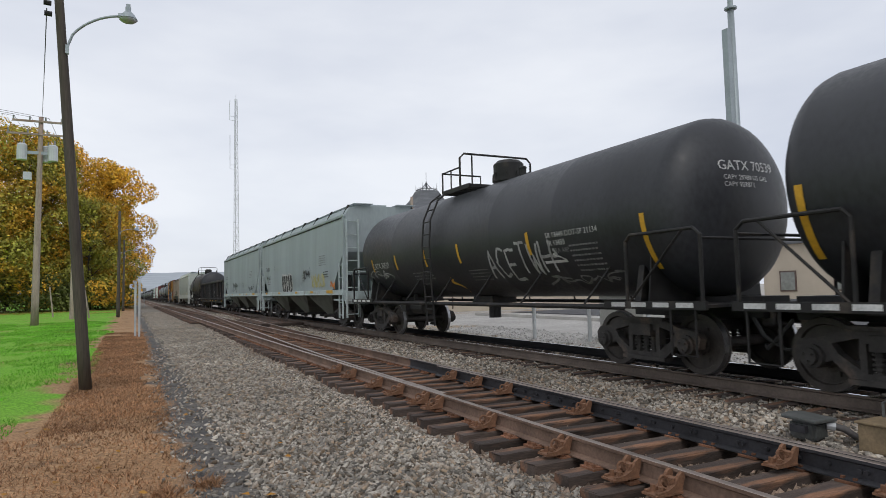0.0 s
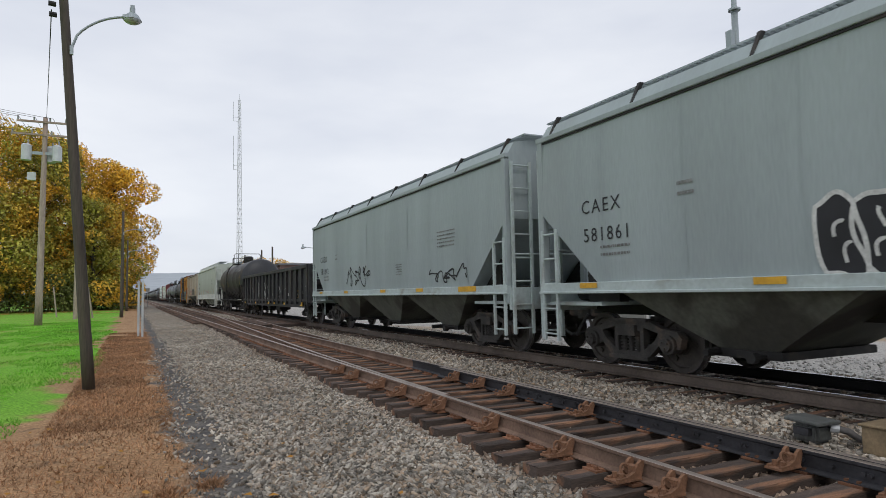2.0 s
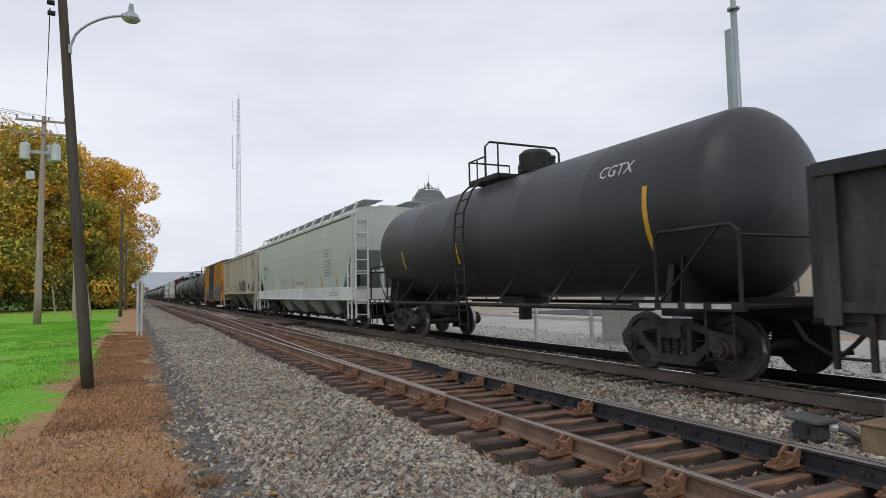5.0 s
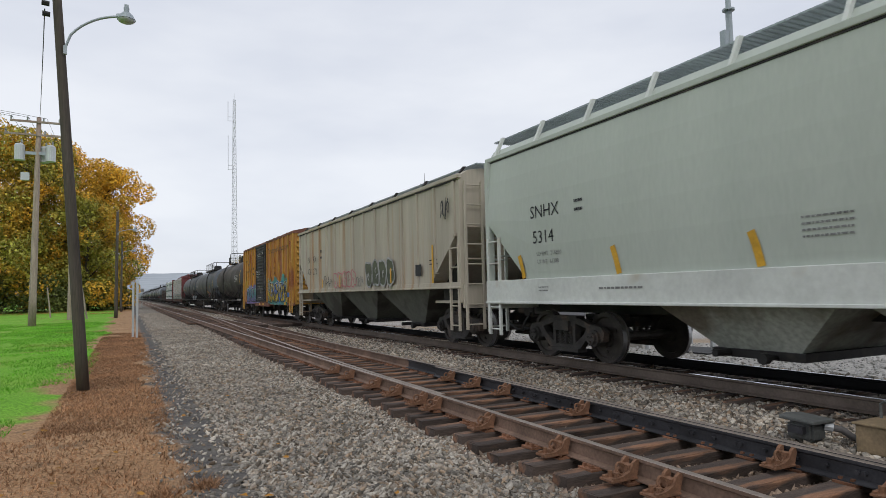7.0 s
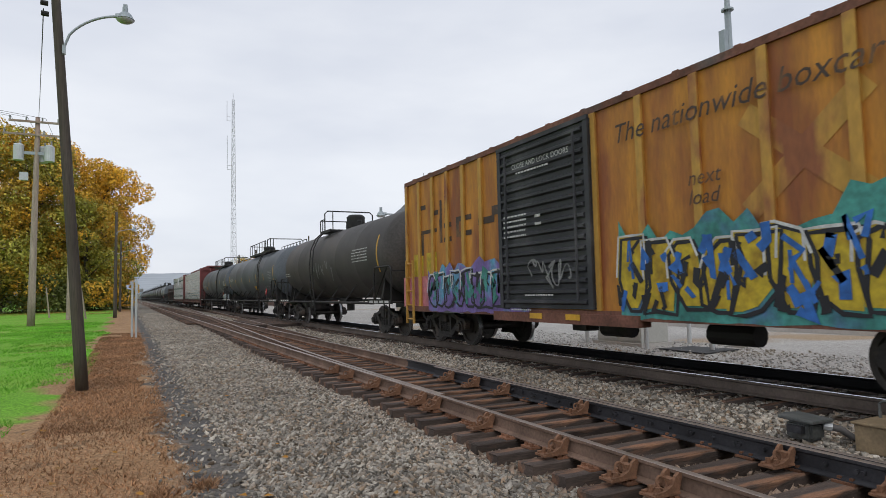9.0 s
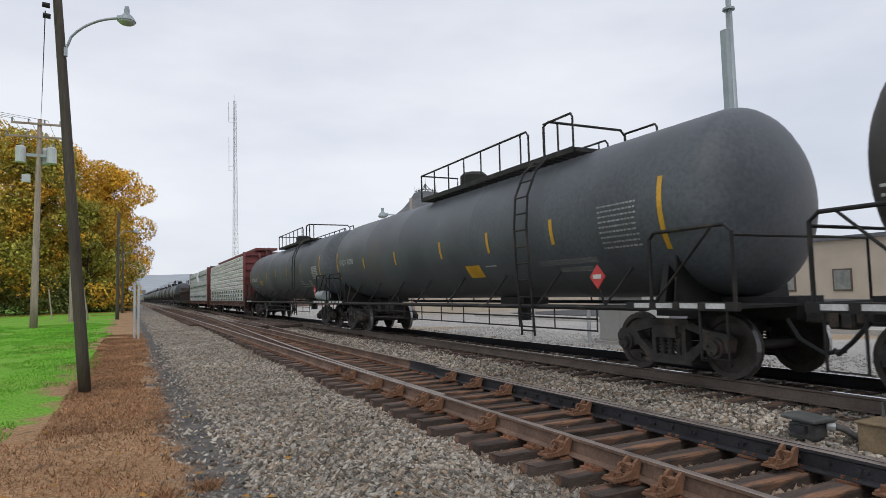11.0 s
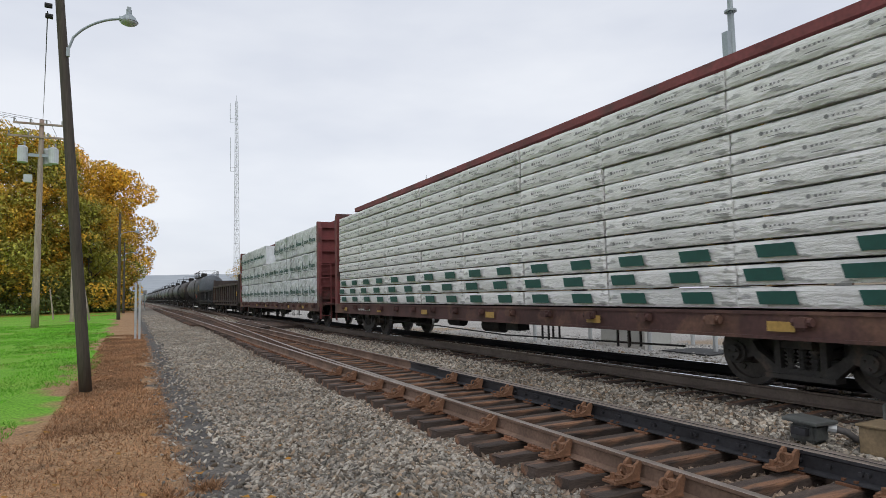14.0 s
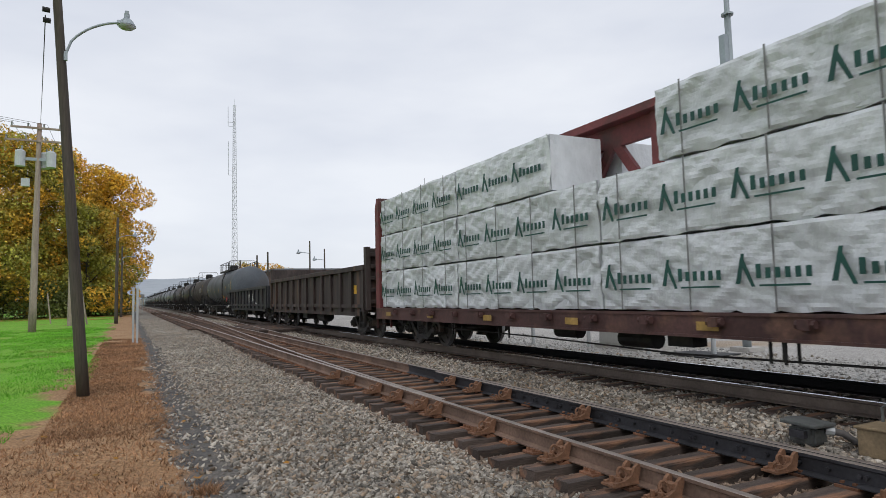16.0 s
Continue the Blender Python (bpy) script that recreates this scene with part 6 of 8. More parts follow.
    bars(-7.6, -6.4, 1.22, 1.4, 2, flat(-HALF - 0.02), M["grey_paint"], h, 57)
    for y in (7.9, 5.2, 2.67, 0.1, -2.5, -5.05, -7.25):
        bm = bmesh.new()
        strip(bm, [(y, 1.57), (y + 0.02, 1.7), (y + 0.05, 1.85), (y + 0.1, 2.02)], 0.06, sh, 0.01)
        part("reflector", bm, M["yellow"], h, "orange reflective strip")
    bars(7.0, 7.3, 1.3, 1.42, 2, flat(-HALF - 0.02), M["grey_paint"], h, 53)
    bars(4.6, 5.6, 1.3, 1.4, 1, flat(-HALF - 0.02), M["grey_paint"], h, 54)
    out.append((h, 100.95))
    # rust-stained beige hopper with side posts
    h, sh = hopper_car("hopper_car", "rust-stained beige covered hopper car with side posts", 15.6, M["hopper_tan"], M["hopper_tan"], zs=1.44, zsill=1.56, eave=4.02, ribs=15, bulge=0.0, truck_in=1.2, crown=0.27)
    lettering("SI", 5.95, 2.66, 0.37, flat(-HALF - 0.052), M["black_paint"], h)
    lettering("RX", 5.15, 2.66, 0.37, flat(-HALF - 0.052), M["black_paint"], h)
    lettering("476", 6.0, 2.16, 0.37, flat(-HALF - 0.052), M["black_paint"], h)
    lettering("272", 5.15, 2.16, 0.37, flat(-HALF - 0.052), M["black_paint"], h)
    bars(4.0, 4.4, 2.7, 3.2, 2, sh, M["black_paint"], h, 60)
    bars(-6.6, -6.1, 2.0, 2.2, 2, sh, M["black_paint"], h, 61)
    bubbles(h, [(-1.65 - 0.62 * k, 0.33, 0.44) for k in range(4)], 1.96, flat(-HALF - 0.052), M["olive_spray"], M["chalk"], "dark olive bubble graffiti", 0.03, 62)
    bubbles(h, [(1.95 - 0.52 * k, 0.29, 0.30) for k in range(5)], 1.85, flat(-HALF - 0.052), None, M["pink"], "", 0.022, 63)
    scribble(h, 3, 3.6, 2.6, 1.6, 2.05, flat(-HALF - 0.052), M["black_paint"], 64, 0.03)
    scribble(h, 3, -0.4, -1.1, 1.55, 1.95, flat(-HALF - 0.052), M["grey_paint"], 65, 0.03)
    scribble(h, 4, -6.9, -7.4, 3.1, 3.7, flat(-HALF - 0.052), M["black_paint"], 66, 0.03)
    for y, z0, z1 in ((-3.57, 1.64, 2.06), (-6.43, 1.56, 2.52), (1.42, 1.58, 2.02), (3.7, 1.6, 1.95)):
        orange_marks(h, (y,), z0, z1, flat(-HALF - 0.06), 0.1)
    bm = bmesh.new()
    patch(bm, -5.7, -5.33, 1.77, 2.07, flat(-HALF - 0.052), 0.008)
    part("stencil", bm, M["black_paint"], h, "black stencilled square")
    out.append((h, 119.2))
    # orange boxcar
    x, sx_ = box_car("boxcar", "weathered orange boxcar with black door and bright graffiti", 14.4)
    lettering("The nationwide boxcar pool", -1.3, 3.62, 0.43, flat(-HALF - 0.002), M["dark_brown"], x, shear=0.25)
    lettering("next", -2.75, 2.72, 0.30, flat(-HALF - 0.002), M["dark_brown"], x, shear=0.25)
    lettering("load", -2.75, 2.45, 0.30, flat(-HALF - 0.002), M["dark_brown"], x, shear=0.25)
    bm = bmesh.new()
    for y0, y1, z0, z1 in ((6.35, 6.5, 3.1, 3.62), (5.95, 6.35, 3.5, 3.62), (5.55, 5.68, 3.1, 3.62), (5.0, 5.12, 3.1, 3.62), (5.2, 5.55, 3.28, 3.4), (4.7, 4.85, 3.1, 3.95), (6.5, 5.3, 2.85, 2.95), (6.1, 6.25, 2.3, 2.95), (5.0, 5.15, 2.55, 3.15), (4.5, 4.9, 2.55, 2.67), (4.5, 4.9, 2.9, 3.02), (4.1, 4.25, 2.62, 3.1), (3.5, 4.1, 2.62, 2.74), (3.5, 4.1, 2.98, 3.1), (2.5, 3.2, 2.8, 2.95), (2.3, 2.6, 2.95, 3.15)):
        patch(bm, y0, y1, z0, z1, sx_, 0.008, 1, 1)
    part("emblem", bm, M["dark_brown"], x, "faded dark emblem shapes")
    bm = bmesh.new()
    for q in ((-3.65, -5.15), (-5.15, -3.65)):
        strip(bm, [(q[0], 3.5), (q[1], 2.25)], 0.15, sx_, 0.008)
    part("emblem", bm, M["rib_yellow"], x, "faded crossed yellow emblem")
    mural(x, -6.0, -1.35, 0.84, 2.3, 9, flat(-HALF - 0.004), M["teal"], M["gold"], M["blue"], 71)
    mural(x, 1.2, 5.75, 0.84, 2.0, 10, flat(-HALF - 0.004), M["violet"], M["violet"], M["teal"], 72)
    bm = bmesh.new()
    patch(bm, 5.6, 7.5, 0.95, 1.75, sx_, 0.006)
    part("graffiti", bm, M["pink"], x, "faded pink sprayed patch")
    bm = bmesh.new()
    patch(bm, 6.15, 6.75, 1.75, 2.35, sx_, 0.006)
    patch(bm, 5.35, 5.95, 1.8, 2.35, sx_, 0.006)
    part("graffiti", bm, M["gold"], x, "yellow painted squares")
    for y0, y1, z0, z1, mt, lab in ((-5.84, -5.42, 1.46, 1.76, "black_paint", "black stencilled square"), (-6.6, -6.17, 1.24, 1.46, "blue", "blue stencilled square"), (-5.83, -5.42, 0.86, 1.0, "yellow", "orange reflective plate")):
        bm = bmesh.new()
        patch(bm, y0, y1, z0, z1, flat(-HALF - 0.03), 0.006)
        part("stencil", bm, M[mt], x, lab)
    dsurf = flat(-HALF - 0.086)
    lettering("CLOSE AND LOCK DOORS", 1.55, 3.72, 0.15, dsurf, M["white_paint"], x)
    bars(0.3, 1.4, 3.58, 3.68, 1, dsurf, M["white_paint"], x, 73)
    bars(1.1, 1.9, 2.35, 2.85, 5, dsurf, M["white_paint"], x, 74)
    bars(0.6, 0.8, 2.5, 2.8, 2, dsurf, M["white_paint"], x, 75)
    scribble(x, 4, 1.1, -0.2, 1.35, 1.9, dsurf, M["grey_paint"], 76, 0.04)
    bars(0.3, 1.2, 1.2, 1.28, 1, dsurf, M["white_paint"], x, 77)
    bars(1.0, 1.7, 0.92, 1.0, 1, dsurf, M["white_paint"], x, 78)
    orange_marks(x, (0.9, -0.2), 0.80, 0.90, flat(-HALF - 0.062), 0.4)
    out.append((x, 135.5))
    # three grimy tank cars
    d, sd = tank_car("tank_car", "grimy brown-black tank car with grey scrawled graffiti", 14.6, M["brown_tank"], platform=0.8, rail_len=1.5, hoop=0.9, manway=0.0, stripes=[(-6.3, 2.0, 3.2)])
    bars(-5.4, -3.8, 2.4, 2.9, 5, sd, M["white_paint"], d, 81)
    bars(5.8, 6.8, 2.2, 2.4, 2, sd, M["white_paint"], d, 82)
    scrawl("graffiti", -1.2, 1.8, 1.7, 2.9, sd, M["grey_paint"], d, 83, 0.05, 6, "grey scrawled graffiti")
    out.append((d, 151.7))
    e, se = tank_car("tank_car", "long faded grey-black tank car with hazard placard", 18.15, M["grey_tank"], platform=-2.2, rail_len=6.9, hoop=-4.72, gap=0.55, manway=0.1, ladder_at=-4.6, rail_h=0.58, stripes=[(-8.1, 1.9, 3.0), (-5.36, 2.18, 2.65), (-2.98, 2.17, 2.63), (-0.6, 2.18, 2.61), (2.5, 2.19, 2.57), (5.3, 2.2, 2.55), (8.3, 1.9, 2.9)], long_walk=True)
    lettering("SHQX 30208", 8.0, 2.42, 0.29, se, M["white_paint"], e)
    bars(6.5, 7.7, 2.05, 2.25, 2, se, M["grey_paint"], e, 89)
    lettering("LIQUEFIED PETROLEUM GAS", -4.7, 1.80, 0.135, se, M["chalk"], e)
    lettering("NON-ODORIZED", -5.25, 1.66, 0.12, se, M["chalk"], e)
    bars(-7.6, -6.7, 1.97, 2.74, 9, se, M["chalk"], e, 80)
    bars(-3.1, -2.6, 1.86, 1.93, 1, se, M["white_paint"], e, 84)
    orange_marks(e, (-2.0,), 1.66, 1.94, se, 0.68)
    out.append((e, 169.67))
    f_, sf = tank_car("tank_car", "long faded grey-black tank car with railed walkway and red placard", 18.5, M["grey_tank"], platform=-2.05, rail_len=6.7, hoop=-4.82, gap=0.65, manway=0.15, ladder_at=-4.4, rail_h=0.55, stripes=[(-8.4, 2.13, 3.03), (-5.1, 2.36, 2.8), (-2.2, 2.33, 2.77), (0.48, 2.4, 2.78), (3.0, 2.35, 2.7), (5.77, 2.37, 2.83), (8.6, 2.14, 3.0)], long_walk=True)
    lettering("NATX400620", 7.92, 2.27, 0.31, sf, M["white_paint"], f_)
    lettering("LD LMT 165300 LB 75000 KG", 7.85, 2.06, 0.12, sf, M["chalk"], f_)
    lettering("LT WT 97700 LB 44300 KG", 7.80, 1.91, 0.12, sf, M["chalk"], f_)
    bm = bmesh.new()
    for y0, y1, z0, z1 in ((5.12, 5.40, 2.57, 2.59), (5.12, 5.40, 2.31, 2.33), (5.12, 5.14, 2.33, 2.57), (5.38, 5.40, 2.33, 2.57)):
        patch(bm, y0, y1, z0, z1, sf, 0.009, 1, 2)
    part("stencil", bm, M["chalk"], f_, "pale stencilled square")
    lettering("C", 5.32, 2.37, 0.17, sf, M["chalk"], f_)
    bm = bmesh.new()
    patch(bm, 4.45, 5.40, 2.03, 2.29, sf, 0.009)
    lb = part("reflector", bm, M["box_yellow"], f_, "faded yellow label")
    bars(4.55, 5.3, 2.05, 2.17, 1, lambda y, z: sf(y, z) - 0.004, M["black_paint"], f_, 91)
    bm = bmesh.new()
    patch(bm, -7.95, -7.05, 2.05, 2.58, sf, 0.008)
    part("data_panel", bm, M["chalk"], f_, "pale stencilled data panel")
    bars(-7.92, -7.08, 2.07, 2.56, 7, lambda y, z: sf(y, z) - 0.004, M["black_paint"], f_, 86)
    bm = bmesh.new()
    patch(bm, -6.0, -4.7, 1.74, 1.86, sf, 0.008)
    part("data_panel", bm, M["chalk"], f_, "pale stencilled data panel")
    bars(-5.98, -4.72, 1.72, 1.89, 1, lambda y, z: sf(y, z) - 0.004, M["black_paint"], f_, 87)
    bars(-5.3, -4.7, 1.87, 2.05, 2, sf, M["chalk"], f_, 92)
    bm = bmesh.new()
    patch(bm, -6.62, -6.2, 1.74, 2.0, sf, 0.008)
    part("data_panel", bm, M["chalk"], f_, "pale stencilled square")
    bars(-6.58, -6.24, 1.76, 1.98, 2, lambda y, z: sf(y, z) - 0.004, M["brown_tank"], f_, 88)
    for car, y in ((e, -6.75), (f_, -8.0)):
        bm = bmesh.new()
        plate(bm, [(-1.56, y - 0.19, 1.53), (-1.56, y, 1.33), (-1.56, y + 0.19, 1.53), (-1.56, y, 1.73)], (0.02, 0, 0))
        part("placard", fixnormals(bm), M["red"], car, "red diamond hazard placard")
        bm = bmesh.new()
        box(bm, -1.566, -1.561, y - 0.1, y + 0.1, 1.50, 1.57)
        part("placard_print", bm, M["white_paint"], car)
        bm = bmesh.new()
        pipe(bm, [(-1.5, y - 0.1, 1.05), (-1.53, y, 1.35)], 0.02, 6)
        part("placard_holder", bm, M["black_steel"], car)
    bm = bmesh.new()
    rod(bm, (-1.38, -9.1, 1.32), (-1.38, -8.12, 1.32), 0.2, 16)
    part("air_reservoir", bm, M["galv"], f_, "grey air reservoir", smooth=False)
    out.append((f_, 188.95))
    # centerbeam flatcars with their lumber
    k1 = centerbeam_car("centerbeam_car", "maroon centerbeam flatcar loaded with lumber packages", 20.7)
    out.append((k1, 209.9))
    orange_marks(k1, [8.9 - 3.4 * i for i in range(6)], 0.80, 0.92, flat(-HALF + 0.0), 0.36, M["box_yellow"])
    bars(6.4, 7.6, 0.78, 0.94, 1, flat(-HALF + 0.035), M["white_paint"], k1, 97)
    load1 = tagged(new("lumber_load"), "tiers of grey-white wrapped lumber packages, lowest ones green-labelled", "lumber", "lumber loads")
    meshes = [simple_mesh("lumber_package", package(2.46, 1.22, 0.258, 90 + i, 0.022, 44, 5), M["wrap"]) for i in range(5)]
    rnd = random.Random(6)
    lab = bmesh.new()
    plate(lab, [(-0.042, -0.28, 0.05), (-0.042, 0.24, 0.05), (-0.042, 0.28, 0.21), (-0.042, -0.24, 0.21)], (0.008, 0, 0))
    lab_me = simple_mesh("label", lab, M["label_green"])
    prints = []
    for q in range(2):
        rp = random.Random(60 + q)
        pb = bmesh.new()
        for g in range(3):
            yy = 1.0 - 0.82 * g - 0.25 * q
            rod(pb, (-0.040, yy, 0.14), (-0.034, yy, 0.14), 0.028, 8)
            box(pb, -0.040, -0.034, yy - 0.34, yy - 0.08, 0.058 + 0.02 * q, 0.066 + 0.02 * q)
            for i in range(6):
                ww = rp.uniform(0.02, 0.05)
                yy -= 0.058
                box(pb, -0.040, -0.034, yy - ww, yy - 0.012, 0.122 + 0.006 * (i % 2), 0.15)
        prints.append(simple_mesh("print", pb, M["faint_print"]))
    for col in range(8):
        y = -8.68 + 2.48 * col
        for row in range(11):
            z = 1.07 + 0.288 * row
            for sx in (-1, 1):
                p = new("lumber_package", meshes[(col * 3 + row * 2) % 5])
                p.parent = load1
                p.matrix_basis = pose(sx * (1.52 + rnd.uniform(-0.02, 0.02)), y + rnd.uniform(-0.02, 0.02), z, 0, 0, 0 if sx < 0 else 180)
                if row >= 3 and sx < 0:
                    o = new("print", prints[(row + col) % 2])
                    o.parent = p
                if row < 3 and sx < 0:
                    for dy in (-0.62, 0.62):
                        l = new("label", lab_me)
                        l.parent = p
                        l.matrix_basis = pose(0, dy + 0.2 * (row % 2), 0)
    bm = bmesh.new()
    for col in range(8):
        for row in range(1, 11):
            for dy in (-0.8, 0.8):
                box(bm, -1.45, -0.4, -8.68 + 2.48 * col + dy - 0.04, -8.68 + 2.48 * col + dy + 0.04, 1.07 + 0.288 * row - 0.016, 1.07 + 0.288 * row)
    part("stickers", bm, M["wood"], load1, "thin wooden spacers")
    out.append((load1, 209.9))
    k2 = centerbeam_car("centerbeam_car", "maroon centerbeam flatcar loaded with plastic-wrapped lumber", 21.1, 4.46, 0.3)
    out.append((k2, 233.15))
    orange_marks(k2, [9.4 - 2.9 * i for i in range(7)], 0.80, 0.92, flat(-HALF + 0.0), 0.36, M["box_yellow"])
    load2 = tagged(new("lumber_load"), "large pale grey plastic-wrapped lumber packages in three tiers with a gap", "lumber", "lumber loads")
    big = [simple_mesh("lumber_package", package(5.06, 1.24, 1.06, 100 + i, 0.06, 90, 22), M["wrap_plain"]) for i in range(4)]
    short = [simple_mesh("lumber_package", package(3.75, 1.24, 1.06, 110 + i, 0.045, 56, 16), M["wrap_plain"]) for i in range(2)]
    lb = bmesh.new()
    for q in range(4):
        y = 2.38 - q * 1.24
        plate(lb, [(-0.075, y, 0.34), (-0.075, y - 0.10, 0.72), (-0.075, y - 0.15, 0.72), (-0.075, y - 0.07, 0.34)], (0.006, 0, 0))
        plate(lb, [(-0.075, y - 0.13, 0.66), (-0.075, y - 0.28, 0.30), (-0.075, y - 0.23, 0.30), (-0.075, y - 0.11, 0.55)], (0.006, 0, 0))
        for i in range(6):
            w = y - 0.30 - i * 0.13
            box(lb, -0.075, -0.07, w - 0.07, w, 0.40, 0.58 if i == 0 else 0.53)
        box(lb, -0.074, -0.071, y - 1.0, y - 0.34, 0.30, 0.325)
    lb_me = simple_mesh("print", lb, M["label_green"])
    ls = bmesh.new()
    for q in range(3):
        y = 1.75 - q * 1.2
        plate(ls, [(-0.075, y, 0.34), (-0.075, y - 0.10, 0.72), (-0.075, y - 0.15, 0.72), (-0.075, y - 0.07, 0.34)], (0.006, 0, 0))
        plate(ls, [(-0.075, y - 0.13, 0.66), (-0.075, y - 0.28, 0.30), (-0.075, y - 0.23, 0.30), (-0.075, y - 0.11, 0.55)], (0.006, 0, 0))
        for i in range(6):
            box(ls, -0.075, -0.07, y - 0.385 - i * 0.13, y - 0.30 - i * 0.13, 0.40, 0.58 if i == 0 else 0.53)
    ls_me = simple_mesh("print", ls, M["label_green"])
    st = bmesh.new()
    for y in (-2.0, -0.65, 0.65, 2.0):
        box(st, -0.07, -0.06, y - 0.012, y + 0.012, 0.0, 1.06)
    st_me = simple_mesh("strap", st, M["grey_paint"])
    for row in range(3):
        z = 1.07 + 1.105 * row
        for sx in (-1, 1):
            cells = [(7.65, 4.9), (2.55, 4.9), (-2.55, 4.9), (-7.65, 4.9)]
            if row == 2:
                cells = [(7.65, 4.9), (3.18, 4.1), (-3.9, 4.9), (-8.35, 4.1)]
            for i, (y, ln) in enumerate(cells):
                me = short[i % 2] if ln < 4.5 else big[(i + row) % 4]
                p = new("lumber_package", me)
                p.parent = load2
                p.matrix_basis = pose(sx * 1.5, y, z, 0, 0, 0 if sx < 0 else 180)
                if sx < 0:
                    for q, nm in ((lb_me if ln > 4.5 else ls_me, "print"), (st_me, "strap")):
                        if nm == "print" or ln > 4.5:
                            o = new(nm, q)
                            o.parent = p
    out.append((load2, 233.15))
    # two rusty gondolas
    g2, sg2 = gondola_car("gondola_car", "rusty dark brown gondola car with high ends", 15.4, M["gondola_rust"], 0.74, 2.40, 13, 0.6)
    orange_marks(g2, (-6.6,), 1.5, 1.8, sg2, 0.3)
    out.append((g2, 252.5))
    g3, sg3 = gondola_car("gondola_car", "low dark gondola car with white graffiti", 14.6, M["gondola"], 0.74, 2.15, 12)
    scrawl("graffiti", -3.8, -0.5, 1.1, 1.9, sg3, M["white_paint"], g3, 95, 0.09, 3, "white scrawled graffiti")
    out.append((g3, 268.7))
    # the tail: tank cars and hoppers down the line
    s = 284.6
    for i in range(17):
        src = (d, c, e, f_)[(i * 3 + 1) % 2 if i % 5 else 2]
        t = copy_thing(src, pose(TX, s, TZ))
        out.append((t, s))
        s += 16.6 if src is not e else 20.0
    for i in range(8):
        out.append((copy_thing(h if i % 2 else out[2][0], pose(TX, s, TZ)), s))
        s += 18.0
    return out


TRAIN = make_train()


# ---------- surroundings ----------
def polar(az, dist, el=None):
    """A place by bearing from the eye and distance; z by elevation where given."""
    a = radians(az)
    return Vector((dist * math.sin(a), dist * math.cos(a), 0.0 if el is None else 1.6 + dist * math.tan(radians(el))))


def cable(name, a, b, sag, r, label):
    a, b = Vector(a), Vector(b)
    pts = [a.lerp(b, i / 14) - Vector((0, 0, sag * 4 * (i / 14) * (1 - i / 14))) for i in range(15)]
    bm = bmesh.new()
    pipe(bm, pts, r, 5)
    tagged(part(name, bm, M["cable"]), label, "cable")


def street_light(label, base, top, arm, head, dia, wood, size=1.0):
    """A wooden pole with a curved bracket and a hooded lamp head."""
    t = tagged(new("street_light"), label, "street light")
    bm = bmesh.new()
    base, top = Vector(base), Vector(top)
    n = 12
    rings = []
    for i in range(n + 1):
        c, r = base.lerp(top, i / n), dia / 2 * (1 - 0.36 * i / n)
        rings.append([c + Vector((r * math.cos(2 * math.pi * k / 16), r * math.sin(2 * math.pi * k / 16), 0)) for k in range(16)])
    loft(bm, rings)
    fixnormals(bm)
    part("pole", bm, wood, t, smooth=True)
    arm, head = Vector(arm), Vector(head)
    bm = bmesh.new()
    pts = []
    for i in range(11):
        u = i / 10
        p = arm.lerp(head, u)
        p.z = arm.z + (head.z - arm.z) * math.sin(u * math.pi / 2) ** 0.5
        pts.append(p)
    pipe(bm, pts, 0.028 * size, 8)
    box(bm, arm.x - 0.03 * size, arm.x + 0.04 * size, arm.y - 0.04 * size, arm.y + 0.04 * size, arm.z - 0.14 * size, arm.z + 0.06 * size)
    part("arm", bm, M["galv"], t, "galvanised curved lamp arm")
    d = (head - arm).normalized()
    d.z = 0
    bm = bmesh.new()
    c = head + d * 0.18 * size
    for z0, r0, z1, r1 in ((0.10, 0.08, 0.04, 0.14), (0.04, 0.14, -0.07, 0.2)):
        rod(bm, c + Vector((0, 0, z0 * size)), c + Vector((0, 0, z1 * size)), r0 * size, 16, r1 * size)
    rod(bm, head - d * 0.06 * size, head + d * 0.2 * size, 0.07 * size, 10)
    rod(bm, c + Vector((0, 0, 0.10 * size)), c + Vector((0, 0, 0.22 * size)), 0.06 * size, 10)
    box(bm, c.x - 0.045 * size, c.x + 0.045 * size, c.y - 0.045 * size, c.y + 0.045 * size, c.z + 0.2 * size, c.z + 0.28 * size)
    hd = part("lamp_head", bm, M["galv"], t, "grey hooded lamp head")
    bm = bmesh.new()
    rings = []
    for i in range(5):
        a = math.pi / 2 * i / 4
        rings.append([c + Vector((0.19 * size * math.cos(a) * math.cos(q), 0.19 * size * math.cos(a) * math.sin(q), (-0.065 - 0.09 * math.sin(a)) * size)) for q in [2 * math.pi * k / 14 for k in range(14)]])
    rings[-1] = [c + Vector((0.01 * math.cos(2 * math.pi * k / 14), 0.01 * math.sin(2 * math.pi * k / 14), -0.155 * size)) for k in range(14)]
    loft(bm, rings)
    part("lens", fixnormals(bm), M["galv_light"], hd, "frosted glass lens", smooth=True)
    return t


pole_base = Vector((-0.735, 13.43, -0.05))
lean = Vector((-0.072, 0.0, 1.0))
t1 = street_light("leaning dark wooden pole with a curved street lamp arm", pole_base, pole_base + lean * 9.2, pole_base + lean * 6.31 + Vector((0.08, -0.1, 0)), (-0.21, 13.04, 6.90), 0.215, M["pole_wood"], 0.82)
bm = bmesh.new()
for z in (6.9, 7.1):
    c = pole_base + lean * z
    rod(bm, c + Vector((-0.12, -0.12, 0)), c + Vector((-0.24, -0.14, 0)), 0.05, 8)
part("insulator", bm, M["black_steel"], t1)


